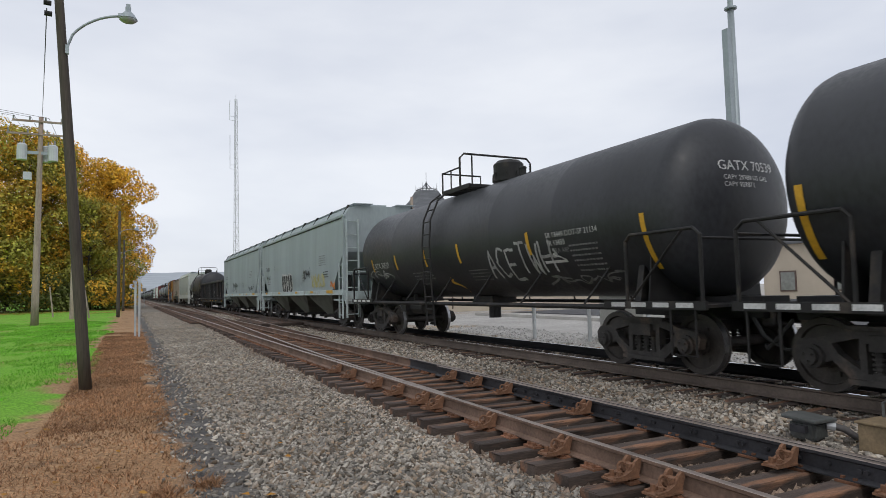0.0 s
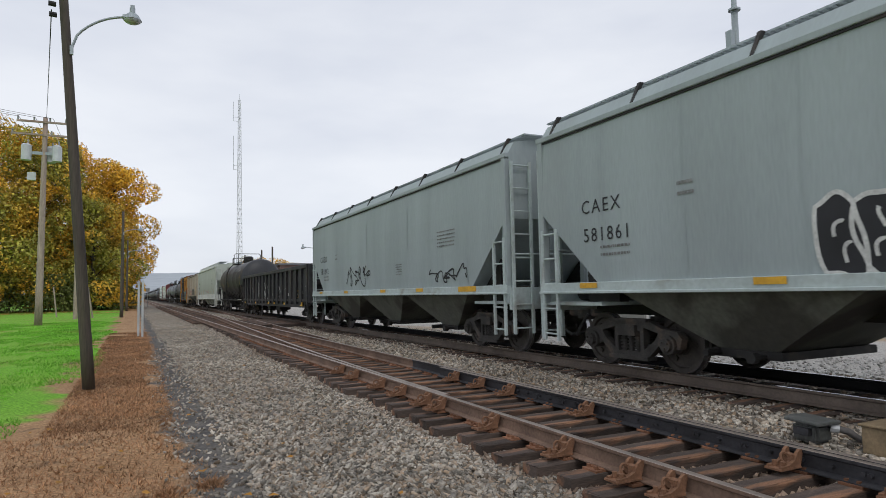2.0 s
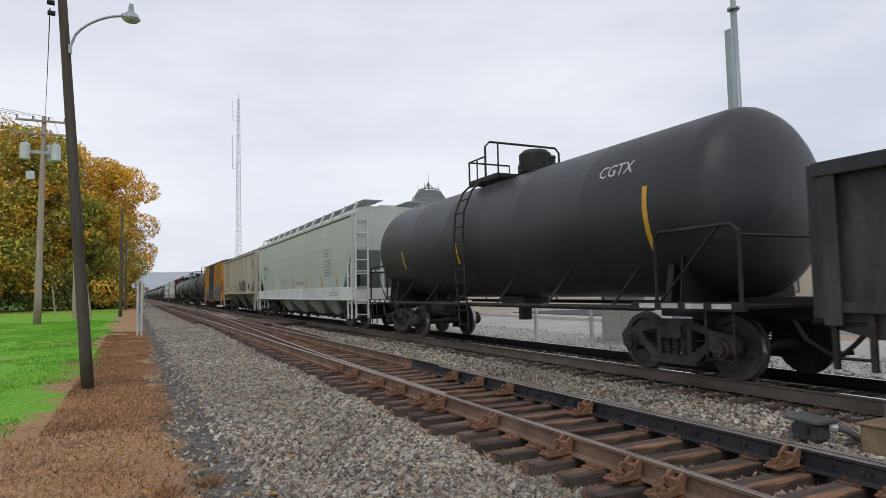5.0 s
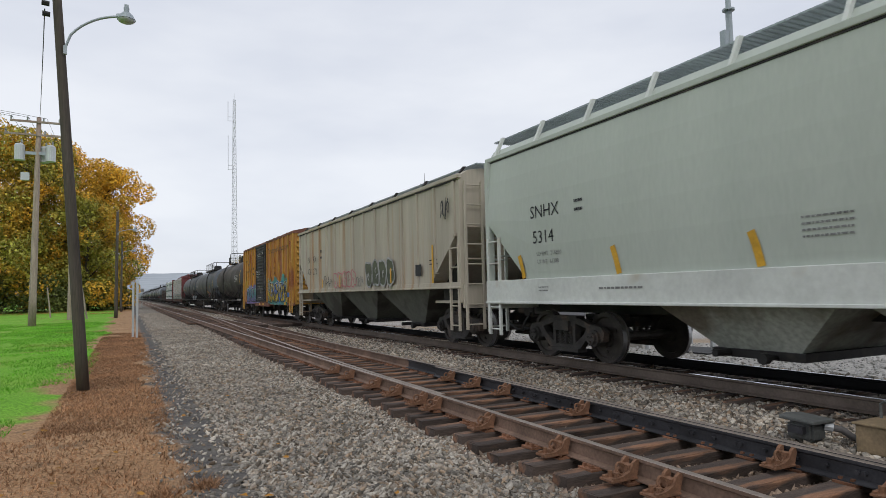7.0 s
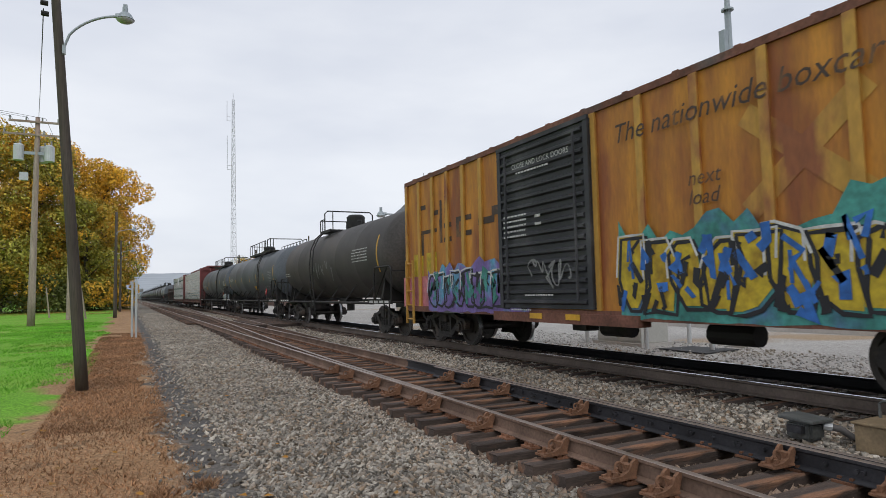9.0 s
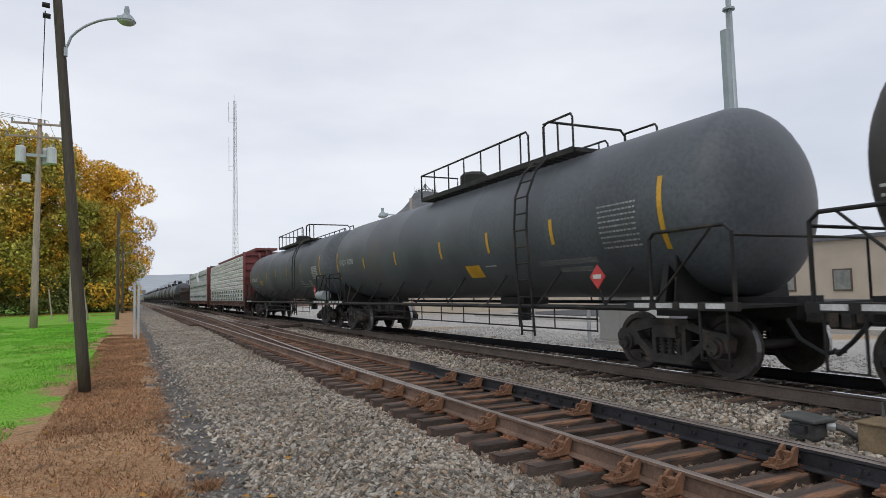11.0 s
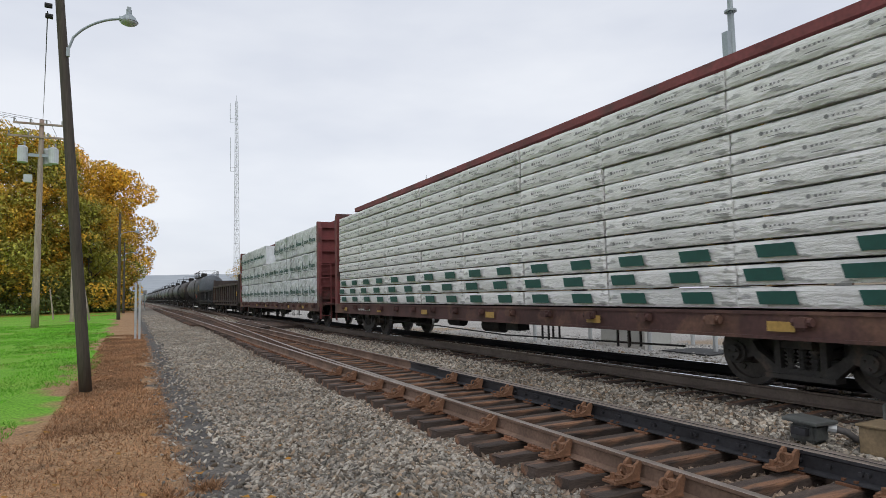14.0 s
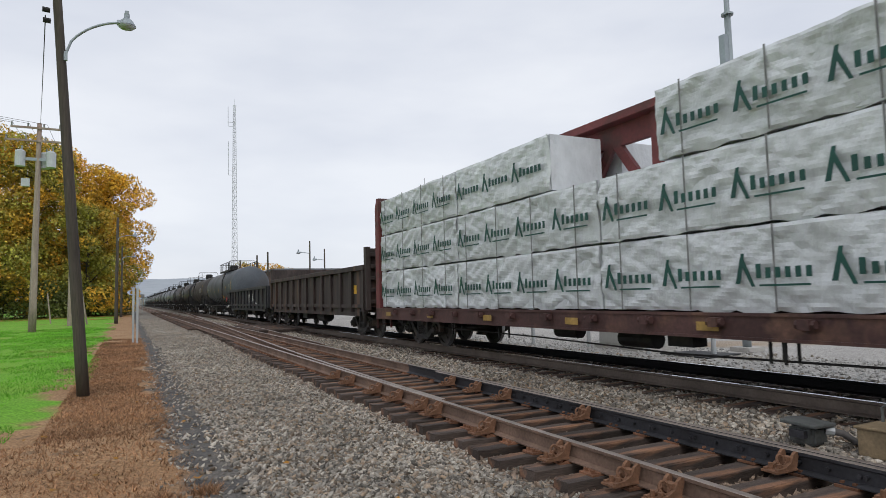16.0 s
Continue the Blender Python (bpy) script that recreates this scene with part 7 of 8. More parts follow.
def utility_pole():
    t = tagged(new("utility_pole"), "pale wooden utility pole with crossarms and grey transformers", "utility pole")
    x, y, h = -5.52, 47.9, 13.6
    bm = bmesh.new()
    loft(bm, [[(x + 0.02 * i + (0.23 - 0.012 * i) * math.cos(2 * math.pi * k / 14), y + (0.23 - 0.012 * i) * math.sin(2 * math.pi * k / 14), h * i / 8 - 0.1) for k in range(14)] for i in range(9)])
    fixnormals(bm)
    part("pole", bm, M["pole_pale"], t, smooth=True)
    for z, w in ((12.3, 1.7), (13.15, 1.4)):
        bm = bmesh.new()
        box(bm, x - w, x + w, y - 0.22, y - 0.1, z - 0.06, z + 0.06)
        part("crossarm", bm, M["pole_pale"], t)
        for i in range(4):
            dx = (-0.95 + 0.63 * i) * w
            bm = bmesh.new()
            rod(bm, (x + dx, y - 0.16, z + 0.06), (x + dx, y - 0.16, z + 0.3), 0.05, 8)
            part("insulator", bm, M["glass"], t)
    for dx, dy in ((-0.85, -0.1), (0.85, -0.1), (0.45, 0.4)):
        bm = bmesh.new()
        rod(bm, (x + dx, y + dy, 10.6), (x + dx, y + dy, 11.55), 0.29, 16)
        rod(bm, (x + dx, y + dy, 11.55), (x + dx, y + dy, 11.67), 0.3, 16, 0.18)
        can = part("transformer", bm, M["galv_light"], t, "grey transformer can")
        bm = bmesh.new()
        rod(bm, (x + dx + 0.1, y + dy, 11.65), (x + dx + 0.1, y + dy, 11.95), 0.05, 8)
        part("bushing", bm, M["glass"], can)
        bm = bmesh.new()
        box(bm, min(x, x + dx), max(x, x + dx), y + dy - 0.03, y + dy + 0.03, 11.0, 11.2)
        part("bracket", bm, M["galv"], can)
    bm = bmesh.new()
    box(bm, x - 0.75, x - 0.3, y - 0.3, y, 9.3, 9.8)
    part("box", bm, M["galv_light"], t)


utility_pole()
cable("cable", pole_base + lean * 7.0 + Vector((-0.2, -0.1, 0)), (-5.3, 47.7, 13.4), 0.5, 0.010, "twisted dark service cable between poles")
for dx, z in ((-1.3, 13.4), (-0.4, 13.4), (0.6, 13.4), (-1.6, 12.5)):
    cable("power_line", (-5.5 + dx, 47.7, z), (-60 + dx, 20, z + 3), 0.8, 0.012, "thin overhead power line")
    cable("power_line", (-5.5 + dx, 47.7, z), (-3.0 + dx * 0.3, 140, z - 2), 1.0, 0.012, "thin overhead power line")

street_light("dark wooden roadside pole with a lamp arm", (-0.99, 61.06, -0.05), (-0.95, 61.06, 9.1), (-0.9, 60.9, 7.2), (0.25, 60.9, 7.55), 0.30, M["pole_wood"])
street_light("dark wooden roadside pole with a lamp arm", (-0.9, 90.4, -0.05), (-0.85, 90.4, 9.0), (-0.8, 90.2, 7.4), (0.4, 90.2, 7.7), 0.30, M["pole_wood"])


def plain_post(name, label, base, top, r, material, category):
    bm = bmesh.new()
    rod(bm, base, top, r, 10, r * 0.8)
    return tagged(part(name, bm, material, smooth=False), label, category)


plain_post("wooden_post", "pale bare wooden pole on the lawn edge", (-4.35, 60.0, -0.05), (-4.3, 60.0, 7.0), 0.17, M["pole_pale"], "pole")
plain_post("wooden_post", "leaning pale stake by the lawn", (-3.2, 62.0, -0.05), (-3.6, 62.0, 2.6), 0.08, M["pole_pale"], "post")
plain_post("wooden_post", "thin pale stake under the trees", (-6.6, 70.0, -0.05), (-6.9, 70.0, 2.8), 0.07, M["pole_pale"], "post")
for dx, dy, h in ((0.0, 0.0, 2.3), (0.15, -0.6, 2.35)):
    bm = bmesh.new()
    box(bm, 0.12 + dx, 0.19 + dx, 30.0 + dy, 30.04 + dy, -0.05, h)
    box(bm, 0.19 + dx, 0.205 + dx, 29.97 + dy, 30.07 + dy, -0.05, h)
    tagged(part("marker_post", bm, M["galv_light"]), "whitish steel marker post beside the gravel", "marker post", "marker posts")
# small signs far down the line
for x, y, h in ((2.0, 120.0, 3.2), (1.2, 150.0, 2.6)):
    t = tagged(new("track_sign"), "small pale trackside sign on a post", "sign")
    bm = bmesh.new()
    rod(bm, (x, y, -0.05), (x, y, h), 0.05, 6)
    part("post", bm, M["galv"], t)
    bm = bmesh.new()
    box(bm, x - 0.35, x + 0.35, y - 0.06, y - 0.05, h - 0.6, h)
    part("board", bm, M["galv_light"], t)


# ---------- trees ----------
def tree(name, label, x, y, h, spread, leafmat, seed, count, leaf=0.42, low=0.12, lopsided=0.0):
    """Tapered trunk and limbs, with a crown of many small leaf cards gathered on the limbs."""
    rnd = random.Random(seed)
    rng = np.random.default_rng(seed)
    count, leaf = int(count * 1.4), leaf * 0.86
    t = tagged(new(name), label, "tree", "trees")
    t.matrix_basis = pose(x, y, -0.05)
    bm = bmesh.new()
    rod(bm, (0, 0, 0), (0.1, 0, h * 0.35), h * 0.022, 10, h * 0.016)
    rod(bm, (0.1, 0, h * 0.35), (0, 0.1, h * 0.8), h * 0.016, 8, h * 0.004)
    blobs = []
    for i in range(26):
        a = i * 2.4 + rnd.uniform(-0.4, 0.4)
        z = h * (low + (0.93 - low) * (i + 0.5) / 26)
        u = (z / h - low) / (0.95 - low)
        reach = spread * (0.55 + 0.6 * math.sin(math.pi * min(1, 0.25 + u * 0.78))) * rnd.uniform(0.45, 0.85)
        end = Vector((math.cos(a) * reach + lopsided * u, math.sin(a) * reach, z))
        start = Vector((0.05, 0, max(h * 0.15, z - reach * 0.7)))
        rod(bm, start, end, h * 0.006, 6, h * 0.002)
        blobs.append((end, spread * rnd.uniform(0.24, 0.42)))
        blobs.append((start.lerp(end, 0.55) + Vector((0, 0, 0.6)), spread * rnd.uniform(0.22, 0.36)))
    blobs.append((Vector((lopsided, 0, h * 0.9)), spread * 0.3))
    part("trunk", bm, M["bark"], t)
    w = np.array([r ** 2 for _, r in blobs])
    pick = rng.choice(len(blobs), count, p=w / w.sum())
    c = np.array([b[0] for b in blobs])[pick]
    r = np.array([b[1] for b in blobs])[pick]
    d = rng.normal(size=(count, 3))
    d /= np.linalg.norm(d, axis=1)[:, None]
    pos = c + d * (r * rng.uniform(0.55, 1.08, count) ** 0.6)[:, None] * np.array((1, 1, 0.8))
    pos[:, 2] = np.clip(pos[:, 2], h * low * 0.6, h)
    n = d + rng.normal(0, 0.7, (count, 3))
    n /= np.linalg.norm(n, axis=1)[:, None]
    u = np.cross(n, rng.normal(size=(count, 3)))
    u /= np.linalg.norm(u, axis=1)[:, None]
    v = np.cross(n, u)
    s = (rng.uniform(0.4, 1.15, count) * leaf / 2)[:, None]
    q = np.stack([pos + u * s * 1.2, pos + v * s * 0.7 + n * s * 0.25, pos - u * s * 1.1, pos - v * s * 0.7 + n * s * 0.2], 1)
    me = bpy.data.meshes.new("crown")
    me.vertices.add(count * 4)
    me.vertices.foreach_set("co", q.reshape(-1).astype(np.float32))
    me.loops.add(count * 4)
    me.loops.foreach_set("vertex_index", np.arange(count * 4, dtype=np.int32))
    me.polygons.add(count)
    me.polygons.foreach_set("loop_start", np.arange(0, count * 4, 4, dtype=np.int32))
    me.update(calc_edges=True)
    me.materials.append(leafmat)
    o = new("crown", me)
    o.parent = t
    return t


tree("maple_tree", "tall maple tree with dense orange autumn crown", -21.5, 112, 30.0, 10.5, M["leaf_orange"], 1, 24000, 0.5)
tree("maple_tree", "tall maple tree turning from green to orange", -13.0, 108, 27.5, 8.5, M["leaf_olive"], 2, 22000, 0.5)
tree("maple_tree", "tall maple tree with orange autumn crown", -9.5, 118, 28.5, 8.0, M["leaf_orange"], 3, 20000, 0.5)
tree("maple_tree", "golden maple tree overhanging the track side", -3.6, 114, 24.0, 6.6, M["leaf_orange"], 4, 21000, 0.48, lopsided=1.2)
tree("maple_tree", "olive-green maple tree behind the lawn", -5.5, 104, 17.5, 6.0, M["leaf_olive"], 5, 15000, 0.48, low=0.06)
tree("maple_tree", "olive-green maple tree behind the lawn", -17.0, 100, 18.0, 7.5, M["leaf_olive"], 6, 15000, 0.48, low=0.06)
tree("maple_tree", "broad orange maple tree at the lawn's far side", -30.0, 108, 30.0, 11.0, M["leaf_orange"], 7, 14000)
for i, (x, y, h, sp) in enumerate(((-22, 99, 6.5, 5.0), (-15, 101, 6.0, 4.5), (-9.5, 100, 5.0, 4.0), (-5.0, 103, 4.5, 3.2), (-2.2, 108, 4.5, 2.6), (-29, 100, 7, 5))):
    tree("shrub", "dark green shrub at the foot of the trees", x, y, h, sp, M["leaf_green"], 20 + i, 3500, 0.4, 0.02)
for i, (az, d, h, sp, mt) in enumerate(((9.0, 190, 13, 5, "leaf_olive"), (10.2, 180, 12, 4.5, "leaf_orange"), (11.6, 200, 13, 5, "leaf_orange"), (13.0, 210, 12, 5, "leaf_olive"))):
    p = polar(az, d)
    tree("small_tree", "thin autumn tree far behind the yard", p.x, p.y, h, sp, M[mt], 40 + i, 2500, 0.5)

bm = bmesh.new()
rnd = random.Random(14)
for i in range(9000):
    x, y = rnd.uniform(-30, 0.3), 78 + 40 * rnd.random()
    if noise.noise((x * 0.15, y * 0.12, 2)) + (y - 92) * 0.04 < -0.1:
        continue
    s, a = rnd.uniform(0.08, 0.2), rnd.uniform(0, 6.3)
    bm.faces.new([bm.verts.new((x + s * math.cos(a + b), y + s * 1.6 * math.sin(a + b), height(x, y) + 0.03 + rnd.uniform(0, 0.04))) for b in (0, 2.1, 4.2)])
tagged(part("leaf_litter", bm, M["leaf_litter"]), "carpet of fallen orange leaves under the trees", "leaves", kind="stuff")


# ---------- lattice mast ----------
def lattice_mast():
    t = tagged(new("lattice_mast"), "slender grey lattice radio mast with side antennas", "radio mast")
    c = polar(8.13, 160)
    H = 49.5
    wid = lambda z: 0.85 - 0.52 * z / H
    leg = lambda k, z: Vector((c.x + wid(z) * math.cos(radians(90 + 120 * k)), c.y + wid(z) * math.sin(radians(90 + 120 * k)), z))
    for k in range(3):
        bm = bmesh.new()
        pipe(bm, [leg(k, H * i / 8) for i in range(9)], 0.055, 5)
        part("leg", bm, M["galv_light"], t)
    n = 44
    for k in range(3):
        bm = bmesh.new()
        for i in range(n):
            z0, z1 = H * i / n, H * (i + 1) / n
            a, b = (leg(k, z0), leg((k + 1) % 3, z1)) if i % 2 else (leg((k + 1) % 3, z0), leg(k, z1))
            rod(bm, a, b, 0.035, 4)
            rod(bm, leg(k, z1), leg((k + 1) % 3, z1), 0.03, 4)
        part("bracing", bm, M["galv_light"], t)
    for z0, z1, dx in ((44.2, 49.0, -1.45), (32.2, 40.5, -1.4)):
        bm = bmesh.new()
        rod(bm, (c.x + dx, c.y, z0), (c.x + dx, c.y, z1), 0.06, 6)
        for z in (z0, z0 + 1.0):
            rod(bm, (c.x + dx, c.y, z), (c.x, c.y, z), 0.045, 5)
        part("antenna", bm, M["galv_light"], t)
    bm = bmesh.new()
    rod(bm, (c.x, c.y, H), (c.x, c.y, H + 1.6), 0.035, 5)
    part("tip", bm, M["galv_light"], t)


lattice_mast()


# ---------- station building ----------
def station():
    b = tagged(new("station_building"), "cream stucco station with slate tower roof and brick chimneys", "building")
    x0, x1, y0, y1, ze = 18.9, 22.55, 43.0, 46.3, 7.45
    bm = bmesh.new()
    box(bm, x0, x1, y0, y1, -0.1, ze)
    part("tower_wall", bm, M["stucco"], b, "cream stucco tower")
    cx, cy = (x0 + x1) / 2, (y0 + y1) / 2
    bm = bmesh.new()
    rings = []
    for u, z in ((1.0, 0.0), (1.0, 0.08), (0.78, 0.38), (0.60, 0.78), (0.45, 1.25), (0.33, 1.8), (0.30, 1.95)):
        hx, hy = ((x1 - x0) / 2 + 0.55) * u, ((y1 - y0) / 2 + 0.55) * u
        rings.append([(cx - hx, cy - hy, ze + z), (cx + hx, cy - hy, ze + z), (cx + hx, cy + hy, ze + z), (cx - hx, cy + hy, ze + z)])
    loft(bm, rings)
    part("tower_roof", fixnormals(bm), M["slate"], b, "bell-shaped grey slate tower roof")
    bm = bmesh.new()
    box(bm, x0 - 0.45, x1 + 0.45, y0 - 0.45, y1 + 0.45, ze - 0.14, ze - 0.004)
    box(bm, x0 - 0.05, x1 + 0.05, y0 - 0.05, y1 + 0.05, ze - 0.4, ze - 0.144)
    part("cornice", bm, M["trim"], b)
    zt = ze + 1.95
    bm = bmesh.new()
    q = 0.62
    for (xa, ya), (xb, yb) in zip(((-q, -q), (q, -q), (q, q), (-q, q)), ((q, -q), (q, q), (-q, q), (-q, -q))):
        rod(bm, (cx + xa, cy + ya, zt + 0.12), (cx + xb, cy + yb, zt + 0.12), 0.03, 5)
        for i in range(5):
            px, py = cx + xa + (xb - xa) * i / 4, cy + ya + (yb - ya) * i / 4
            rod(bm, (px, py, zt), (px, py, zt + (0.55 if i == 0 else 0.3)), 0.035, 5, 0.01)
    for i in range(4):
        a = i * math.pi / 2 + math.pi / 4
        pipe(bm, [(cx + 0.6 * math.cos(a), cy + 0.6 * math.sin(a), zt + 0.1), (cx + 0.25 * math.cos(a), cy + 0.25 * math.sin(a), zt + 0.35), (cx, cy, zt + 0.7)], 0.03, 5)
    rod(bm, (cx, cy, zt), (cx, cy, zt + 0.8), 0.06, 6, 0.03)
    rod(bm, (cx, cy, zt + 0.8), (cx, cy, zt + 1.5), 0.018, 5)
    part("finial", bm, M["slate"], b, "wrought iron roof cresting")
    for wx0, wx1, face in ((20.35, 21.35, "s"), (44.35, 45.15, "w"), (19.25, 19.75, "x")):
        if face == "x":
            continue
        bm, gl, sa = bmesh.new(), bmesh.new(), bmesh.new()
        for z0, z1 in ((4.7, 6.35),):
            if face == "s":
                box(bm, wx0 - 0.14, wx1 + 0.14, y0 - 0.08, y0 - 0.004, z0 - 0.12, z1 + 0.1)
                box(bm, wx0 - 0.28, wx1 + 0.28, y0 - 0.14, y0 - 0.004, z1 + 0.1, z1 + 0.3)
                for i in range(2):
                    for j in range(3):
                        box(gl, wx0 + 0.04 + i * 0.5, wx0 + 0.44 + i * 0.5, y0 - 0.10, y0 - 0.082, z0 + 0.05 + j * 0.53, z0 + 0.50 + j * 0.53)
            else:
                box(bm, x0 - 0.08, x0 - 0.004, wx0 - 0.14, wx1 + 0.14, z0 - 0.12, z1 + 0.1)
                box(bm, x0 - 0.14, x0 - 0.004, wx0 - 0.28, wx1 + 0.28, z1 + 0.1, z1 + 0.3)
                for i in range(2):
                    for j in range(3):
                        box(gl, x0 - 0.10, x0 - 0.082, wx0 + 0.04 + i * 0.4, wx0 + 0.36 + i * 0.4, z0 + 0.05 + j * 0.53, z0 + 0.50 + j * 0.53)
        sa.free()
        w = part("window", bm, M["trim"], b, "brown framed tower window")
        part("pane", gl, M["glass"], w)
    bm = bmesh.new()
    pipe(bm, [(x1 - 0.6, y0 - 0.35, ze - 0.1), (x1 - 0.6, y0 - 0.06, ze - 0.9), (x1 - 0.6, y0 - 0.06, 0.2)], 0.05, 6)
    part("downpipe", bm, M["trim"], b)
    bm = bmesh.new()
    box(bm, 22.56, 42.0, 43.2, 50.0, -0.1, 4.9)
    part("main_wall", bm, M["stucco"], b)
    bm = bmesh.new()
    loft(bm, [[(22.57, 42.4, 4.9), (43.0, 42.4, 4.9), (43.0, 51.0, 4.9), (22.57, 51.0, 4.9)], [(22.57, 44.6, 6.5), (40.5, 44.6, 6.5), (40.5, 48.6, 6.5), (22.57, 48.6, 6.5)]])
    part("main_roof", fixnormals(bm), M["slate"], b)
    for x, y, zt, w in ((27.85, 47.0, 7.75, 0.34), (29.3, 43.6, 8.55, 0.40)):
        bm = bmesh.new()
        box(bm, x - w, x + w, y - w, y + w, 5.2, zt - 0.3)
        box(bm, x - w - 0.1, x + w + 0.1, y - w - 0.1, y + w + 0.1, zt - 0.3, zt - 0.08)
        box(bm, x - w - 0.03, x + w + 0.03, y - w - 0.03, y + w + 0.03, zt - 0.08, zt)
        part("chimney", bm, M["brick"], b, "red brick chimney")


station()
p = polar(23.55, 40)
street_light("weathered wooden pole with lamp beside the station", (p.x, p.y, -0.05), (p.x, p.y, 7.6), (p.x - 0.05, p.y, 6.2), (p.x - 1.5, p.y + 0.4, 6.55), 0.28, M["pole_pale"], 1.5)


# ---------- steel signal mast, cabinets and bollards in the yard ----------
def steel_mast():
    t = tagged(new("steel_mast"), "tall galvanised steel pole with a flat conduit box", "steel pole")
    x, y = 14.62, 11.52
    bm = bmesh.new()
    rod(bm, (x, y, 0.0), (x, y, 9.08), 0.11, 16, 0.085)
    part("pole", bm, M["galv"], t, smooth=True)
    bm = bmesh.new()
    rod(bm, (x, y, 9.08), (x, y, 12.5), 0.07, 12)
    part("upper_pole", bm, M["galv"], t)
    bm = bmesh.new()
    rod(bm, (x, y, 9.08), (x, y, 9.13), 0.16, 14)
    part("flange", bm, M["galv"], t)
    bm = bmesh.new()
    box(bm, x - 0.255, x - 0.095, y - 0.06, y + 0.12, 0.3, 8.5)
    part("conduit_box", bm, M["galv"], t, bevel=0.01)
    bm = bmesh.new()
    box(bm, x - 0.3, x + 0.3, y - 0.3, y + 0.3, -0.05, 0.06)
    part("base_plate", bm, M["concrete"], t)


steel_mast()


def cabinet(label, x0, x1, y0, y1, h):
    t = tagged(new("equipment_cabinet"), label, "cabinet", "equipment cabinets")
    bm = bmesh.new()
    box(bm, x0, x1, y0, y1, 0.04, h)
    part("body", bm, M["cabinet"], t, bevel=0.015)
    bm = bmesh.new()
    box(bm, x0 - 0.04, x1 + 0.04, y0 - 0.04, y1 + 0.04, h, h + 0.05)
    part("lid", bm, M["cabinet"], t)
    bm = bmesh.new()
    box(bm, x0 - 0.1, x1 + 0.1, y0 - 0.1, y1 + 0.1, -0.08, 0.04)
    part("plinth", bm, M["concrete"], t)
    for i in range(2):
        bm = bmesh.new()
        a = y0 + (y1 - y0) * i / 2
        box(bm, x0 - 0.02, x0 - 0.002, a + 0.04, a + (y1 - y0) / 2 - 0.04, 0.12, h - 0.08)
        part("door", bm, M["cabinet"], t)


cabinet("beige-grey metal equipment cabinet on the gravel", 12.6, 13.6, 13.2, 15.0, 1.35)
cabinet("beige-grey ribbed equipment cabinet on the gravel", 14.5, 15.6, 15.5, 17.0, 1.5)
for x, y, h in ((11.95, 17.5, 1.1), (12.3, 12.7, 0.9), (12.45, 15.3, 1.0), (13.0, 11.2, 0.5), (14.2, 13.0, 0.9)):
    bm = bmesh.new()
    rod(bm, (x, y, -0.08), (x, y, h), 0.06, 10)
    rod(bm, (x, y, h), (x, y, h + 0.04), 0.06, 10, 0.03)
    tagged(part("bollard", bm, M["galv_light"]), "pale steel bollard in the gravel yard", "bollard", "bollards")
bm = bmesh.new()
plate(bm, [(12.2, 10.7, -0.03), (13.6, 10.9, -0.03), (13.4, 12.2, -0.03), (12.3, 12.3, -0.03)], (0, 0, 0.03))
tagged(part("rubber_mat", fixnormals(bm), M["cable"]), "dark flat mat lying on the gravel", "mat")

# yard paving and low background beyond the train
bm = bmesh.new()
box(bm, 24.0, 31.0, 6.0, 38.0, -0.06, 0.0)
tagged(part("road", bm, M["asphalt"]), "dark asphalt road behind the yard", "road", kind="structure")
bm = bmesh.new()
box(bm, 20.0, 20.2, 4.0, 36.0, -0.06, 0.12)
tagged(part("kerb", bm, M["concrete"]), "pale concrete kerb along the yard", "kerb", kind="structure")


def low_building(label, x0, x1, y0, y1, h, wall, roof, windows):
    t = tagged(new("low_building"), label, "building", "far buildings")
    bm = bmesh.new()
    box(bm, x0, x1, y0, y1, -0.1, h)
    part("wall", bm, wall, t)
    bm = bmesh.new()
    box(bm, x0 - 0.3, x1 + 0.3, y0 - 0.3, y1 + 0.3, h, h + 0.25)
    part("roof", bm, roof, t)
    for i in range(windows):
        y = y0 + (y1 - y0) * (i + 0.5) / windows
        bm = bmesh.new()
        box(bm, x0 - 0.06, x0 - 0.004, y - 0.6, y + 0.6, 1.0, 2.4)
        w = part("window", bm, M["trim"], t)
        bm = bmesh.new()
        box(bm, x0 - 0.08, x0 - 0.062, y - 0.5, y + 0.5, 1.1, 2.3)
        part("pane", bm, M["glass"], w)


low_building("dull brown flat-roofed building beyond the yard", 20.0, 30.0, 98.0, 112.0, 6.2, M["far_wall"], M["slate"], 4)
low_building("low pale building across the road", 40.0, 52.0, 4.0, 30.0, 4.2, M["stucco"], M["slate"], 7)
for az, d, h in ((14.51, 95, 10.2), (15.79, 105, 9.8)):
    p = polar(az, d)
    street_light("dark wooden pole with double lamp heads far off", (p.x, p.y, -0.05), (p.x, p.y, h), (p.x, p.y, h - 1.9), (p.x - 1.4, p.y, h - 1.7), 0.3, M["pole_wood"], 1.6)
for az, d, h in ((8.6, 120, 9), (10.0, 110, 9.2), (10.9, 100, 9.0)):
    p = polar(az, d)
    plain_post("wooden_post", "bare dark wooden pole beyond the train", (p.x, p.y, -0.05), (p.x, p.y, h), 0.16, M["pole_wood"], "pole")


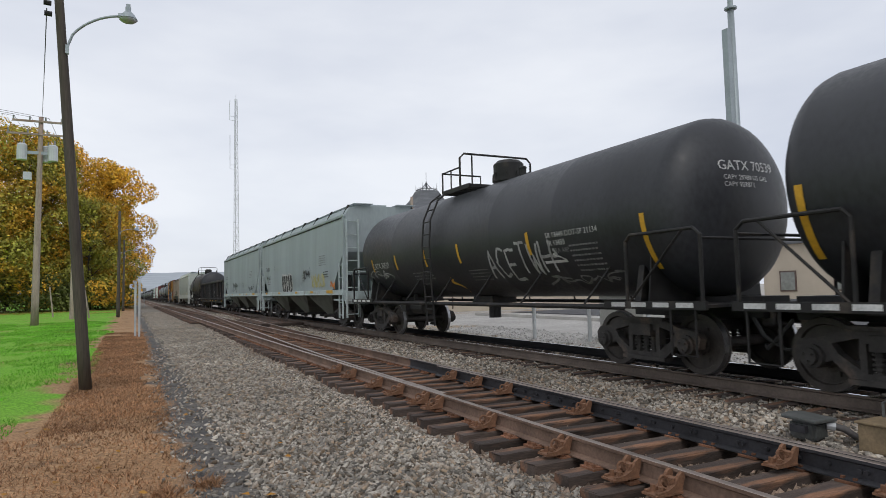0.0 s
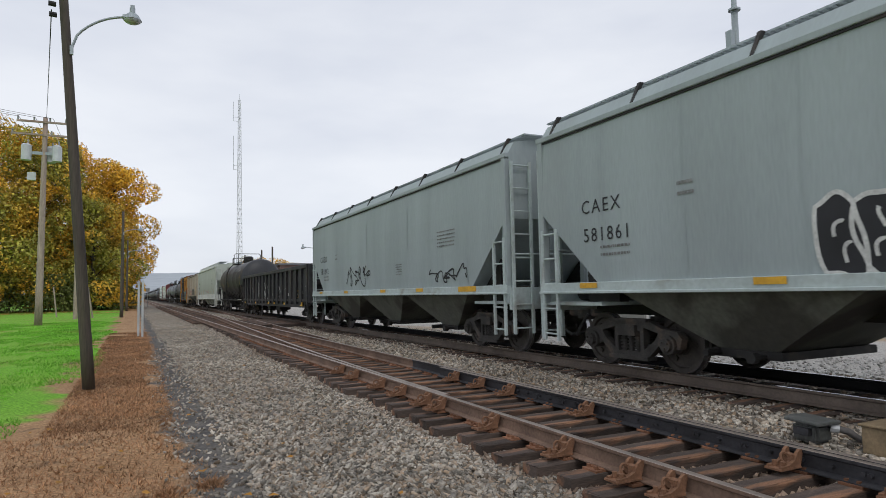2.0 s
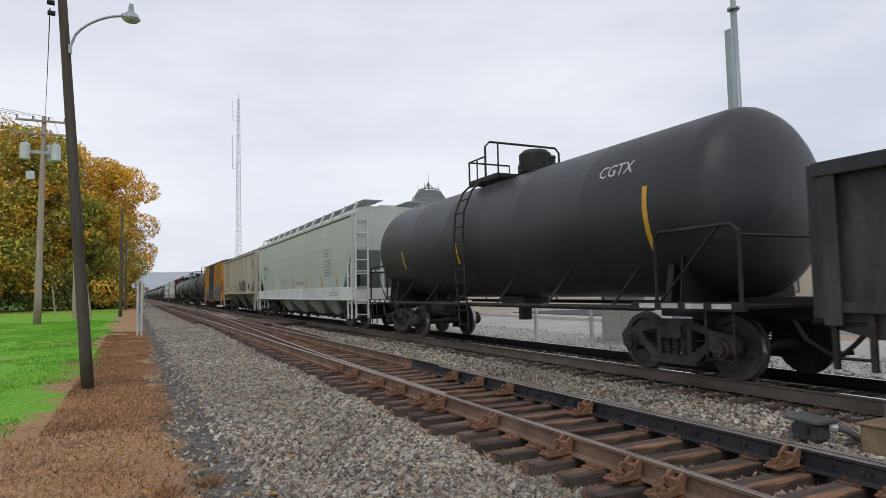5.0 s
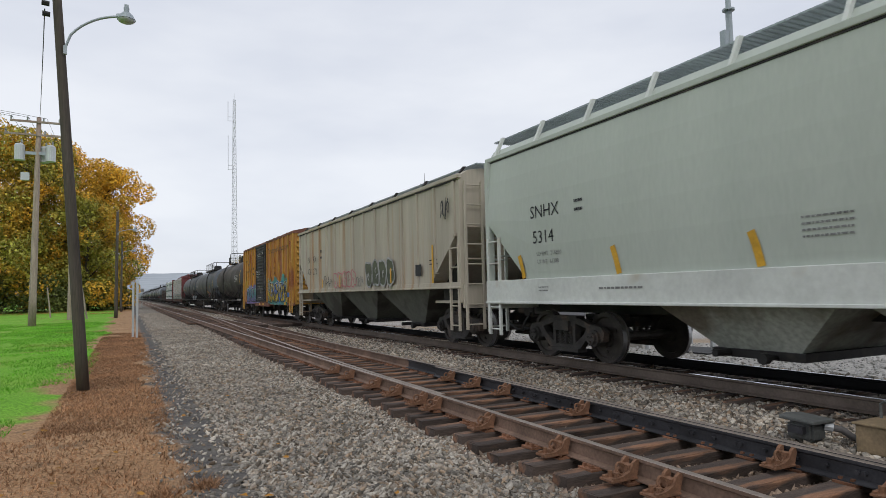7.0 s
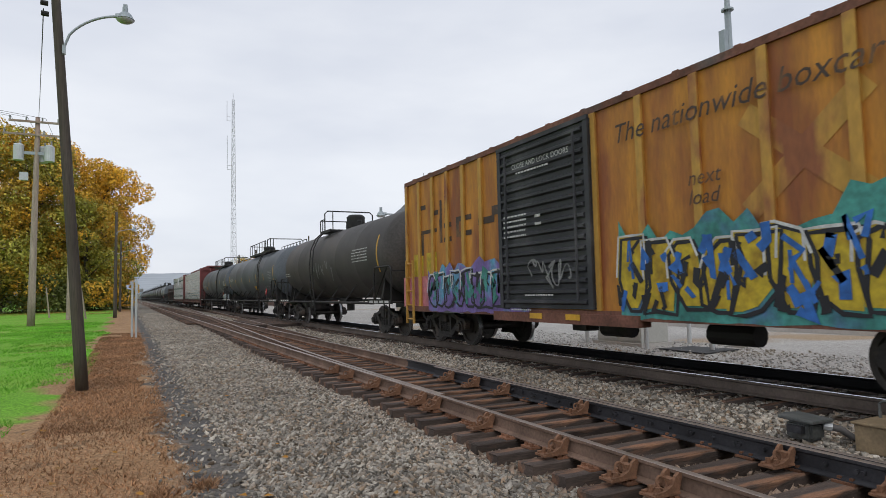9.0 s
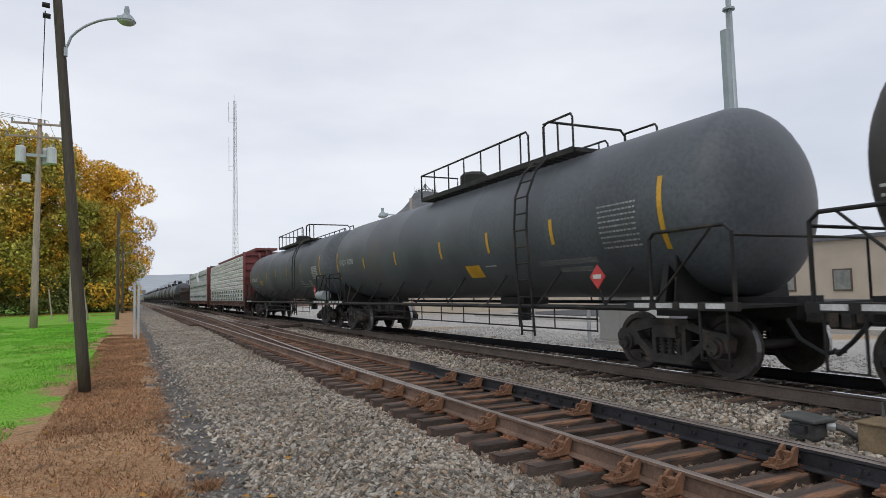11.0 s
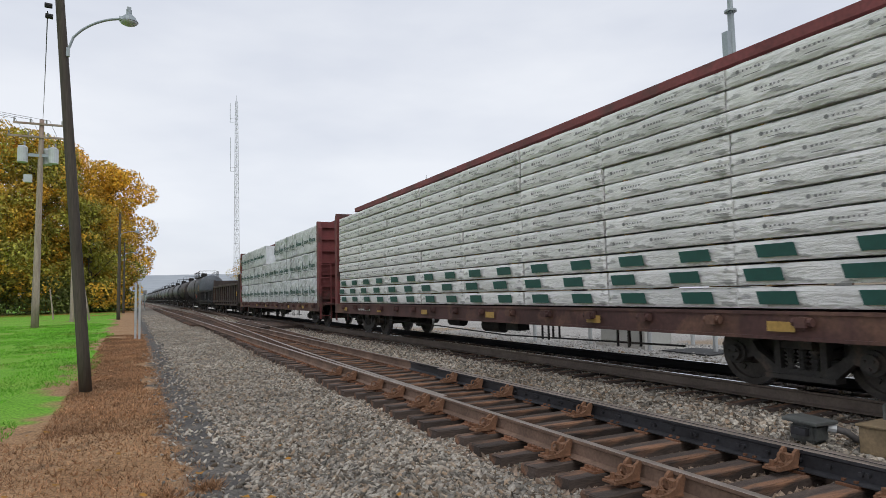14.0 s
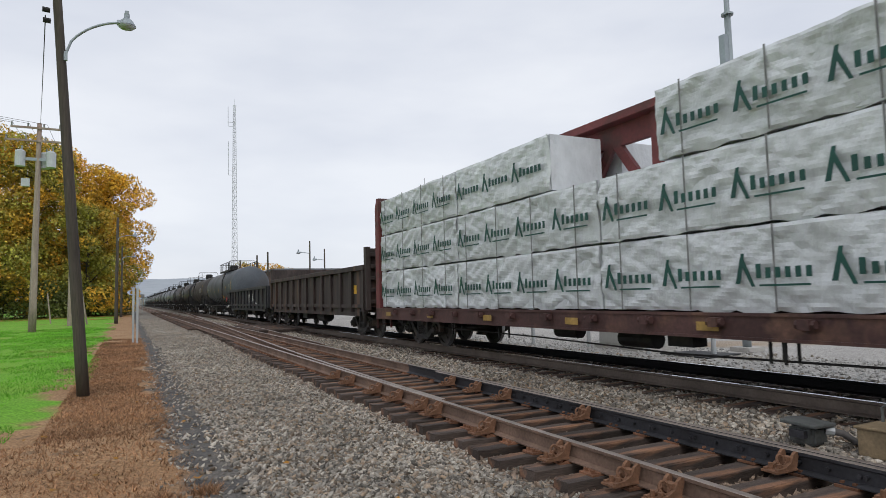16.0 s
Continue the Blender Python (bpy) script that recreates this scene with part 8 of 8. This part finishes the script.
# ---------- distant ridge and treeline, haze put in as glow ---
def ridge(name, label, y, az0, az1, base, amp, seed, material):
    bm = bmesh.new()
    n = 90
    prev = None
    for i in range(n + 1):
        x = y * math.tan(radians(az0 + (az1 - az0) * i / n))
        h = base + amp * noise.noise((x * 0.0016, seed, 0)) + amp * 0.25 * noise.noise((x * 0.01, seed, 3)) + amp * 0.06 * noise.noise((x * 0.08, seed, 5))
        cur = [bm.verts.new((x, y, -5)), bm.verts.new((x, y + 120, h)), bm.verts.new((x, y + 700, h * 0.5))]
        if prev:
            bm.faces.new((prev[0], cur[0], cur[1], prev[1]))
            bm.faces.new((prev[1], cur[1], cur[2], prev[2]))
        prev = cur
    tagged(part(name, bm, material, smooth=True), label, "hill", kind="structure")


# Unlit pale emission: the haze over the far hills is painted into this colour.
def painted_haze_material(name, col):
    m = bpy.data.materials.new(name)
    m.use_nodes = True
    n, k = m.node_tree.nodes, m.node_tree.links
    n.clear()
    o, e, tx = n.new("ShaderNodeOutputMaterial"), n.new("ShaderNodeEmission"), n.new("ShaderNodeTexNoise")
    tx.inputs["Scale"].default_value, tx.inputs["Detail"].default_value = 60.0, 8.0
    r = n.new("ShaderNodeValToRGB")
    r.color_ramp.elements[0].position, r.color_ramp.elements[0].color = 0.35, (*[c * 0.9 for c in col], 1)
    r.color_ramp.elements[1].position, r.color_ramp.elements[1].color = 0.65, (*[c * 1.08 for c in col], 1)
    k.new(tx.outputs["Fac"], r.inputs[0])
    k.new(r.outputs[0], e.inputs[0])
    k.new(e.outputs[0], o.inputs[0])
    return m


ridge("backdrop_ridge", "hazy blue-grey wooded ridge on the horizon", 2000, -30, 40, 64, 22, 1.3, painted_haze_material("glowing_haze_ridge", (0.36, 0.40, 0.46)))
ridge("backdrop_treeline", "hazy grey-brown line of far trees", 900, -30, 34, 9, 5, 4.1, painted_haze_material("glowing_haze_trees", (0.24, 0.245, 0.25)))


# ---------- what moves ----------
def motions():
    for car, s in TRAIN:
        walk(car, [(t, pose(TX, s - SPEED * t, TZ)) for t in (0.0, 4.0, 8.0, 12.0, 16.0)])
    turn = math.degrees(SPEED / WHEEL_R)
    for car, s in TRAIN:
        if s < 275:
            for w in car.children_recursive:
                if w.name.startswith("wheelset"):
                    p = w.location.copy()
                    walk(w, [(i / FPS, pose(p.x, p.y, p.z, turn * i / FPS)) for i in range(481)])


motions()
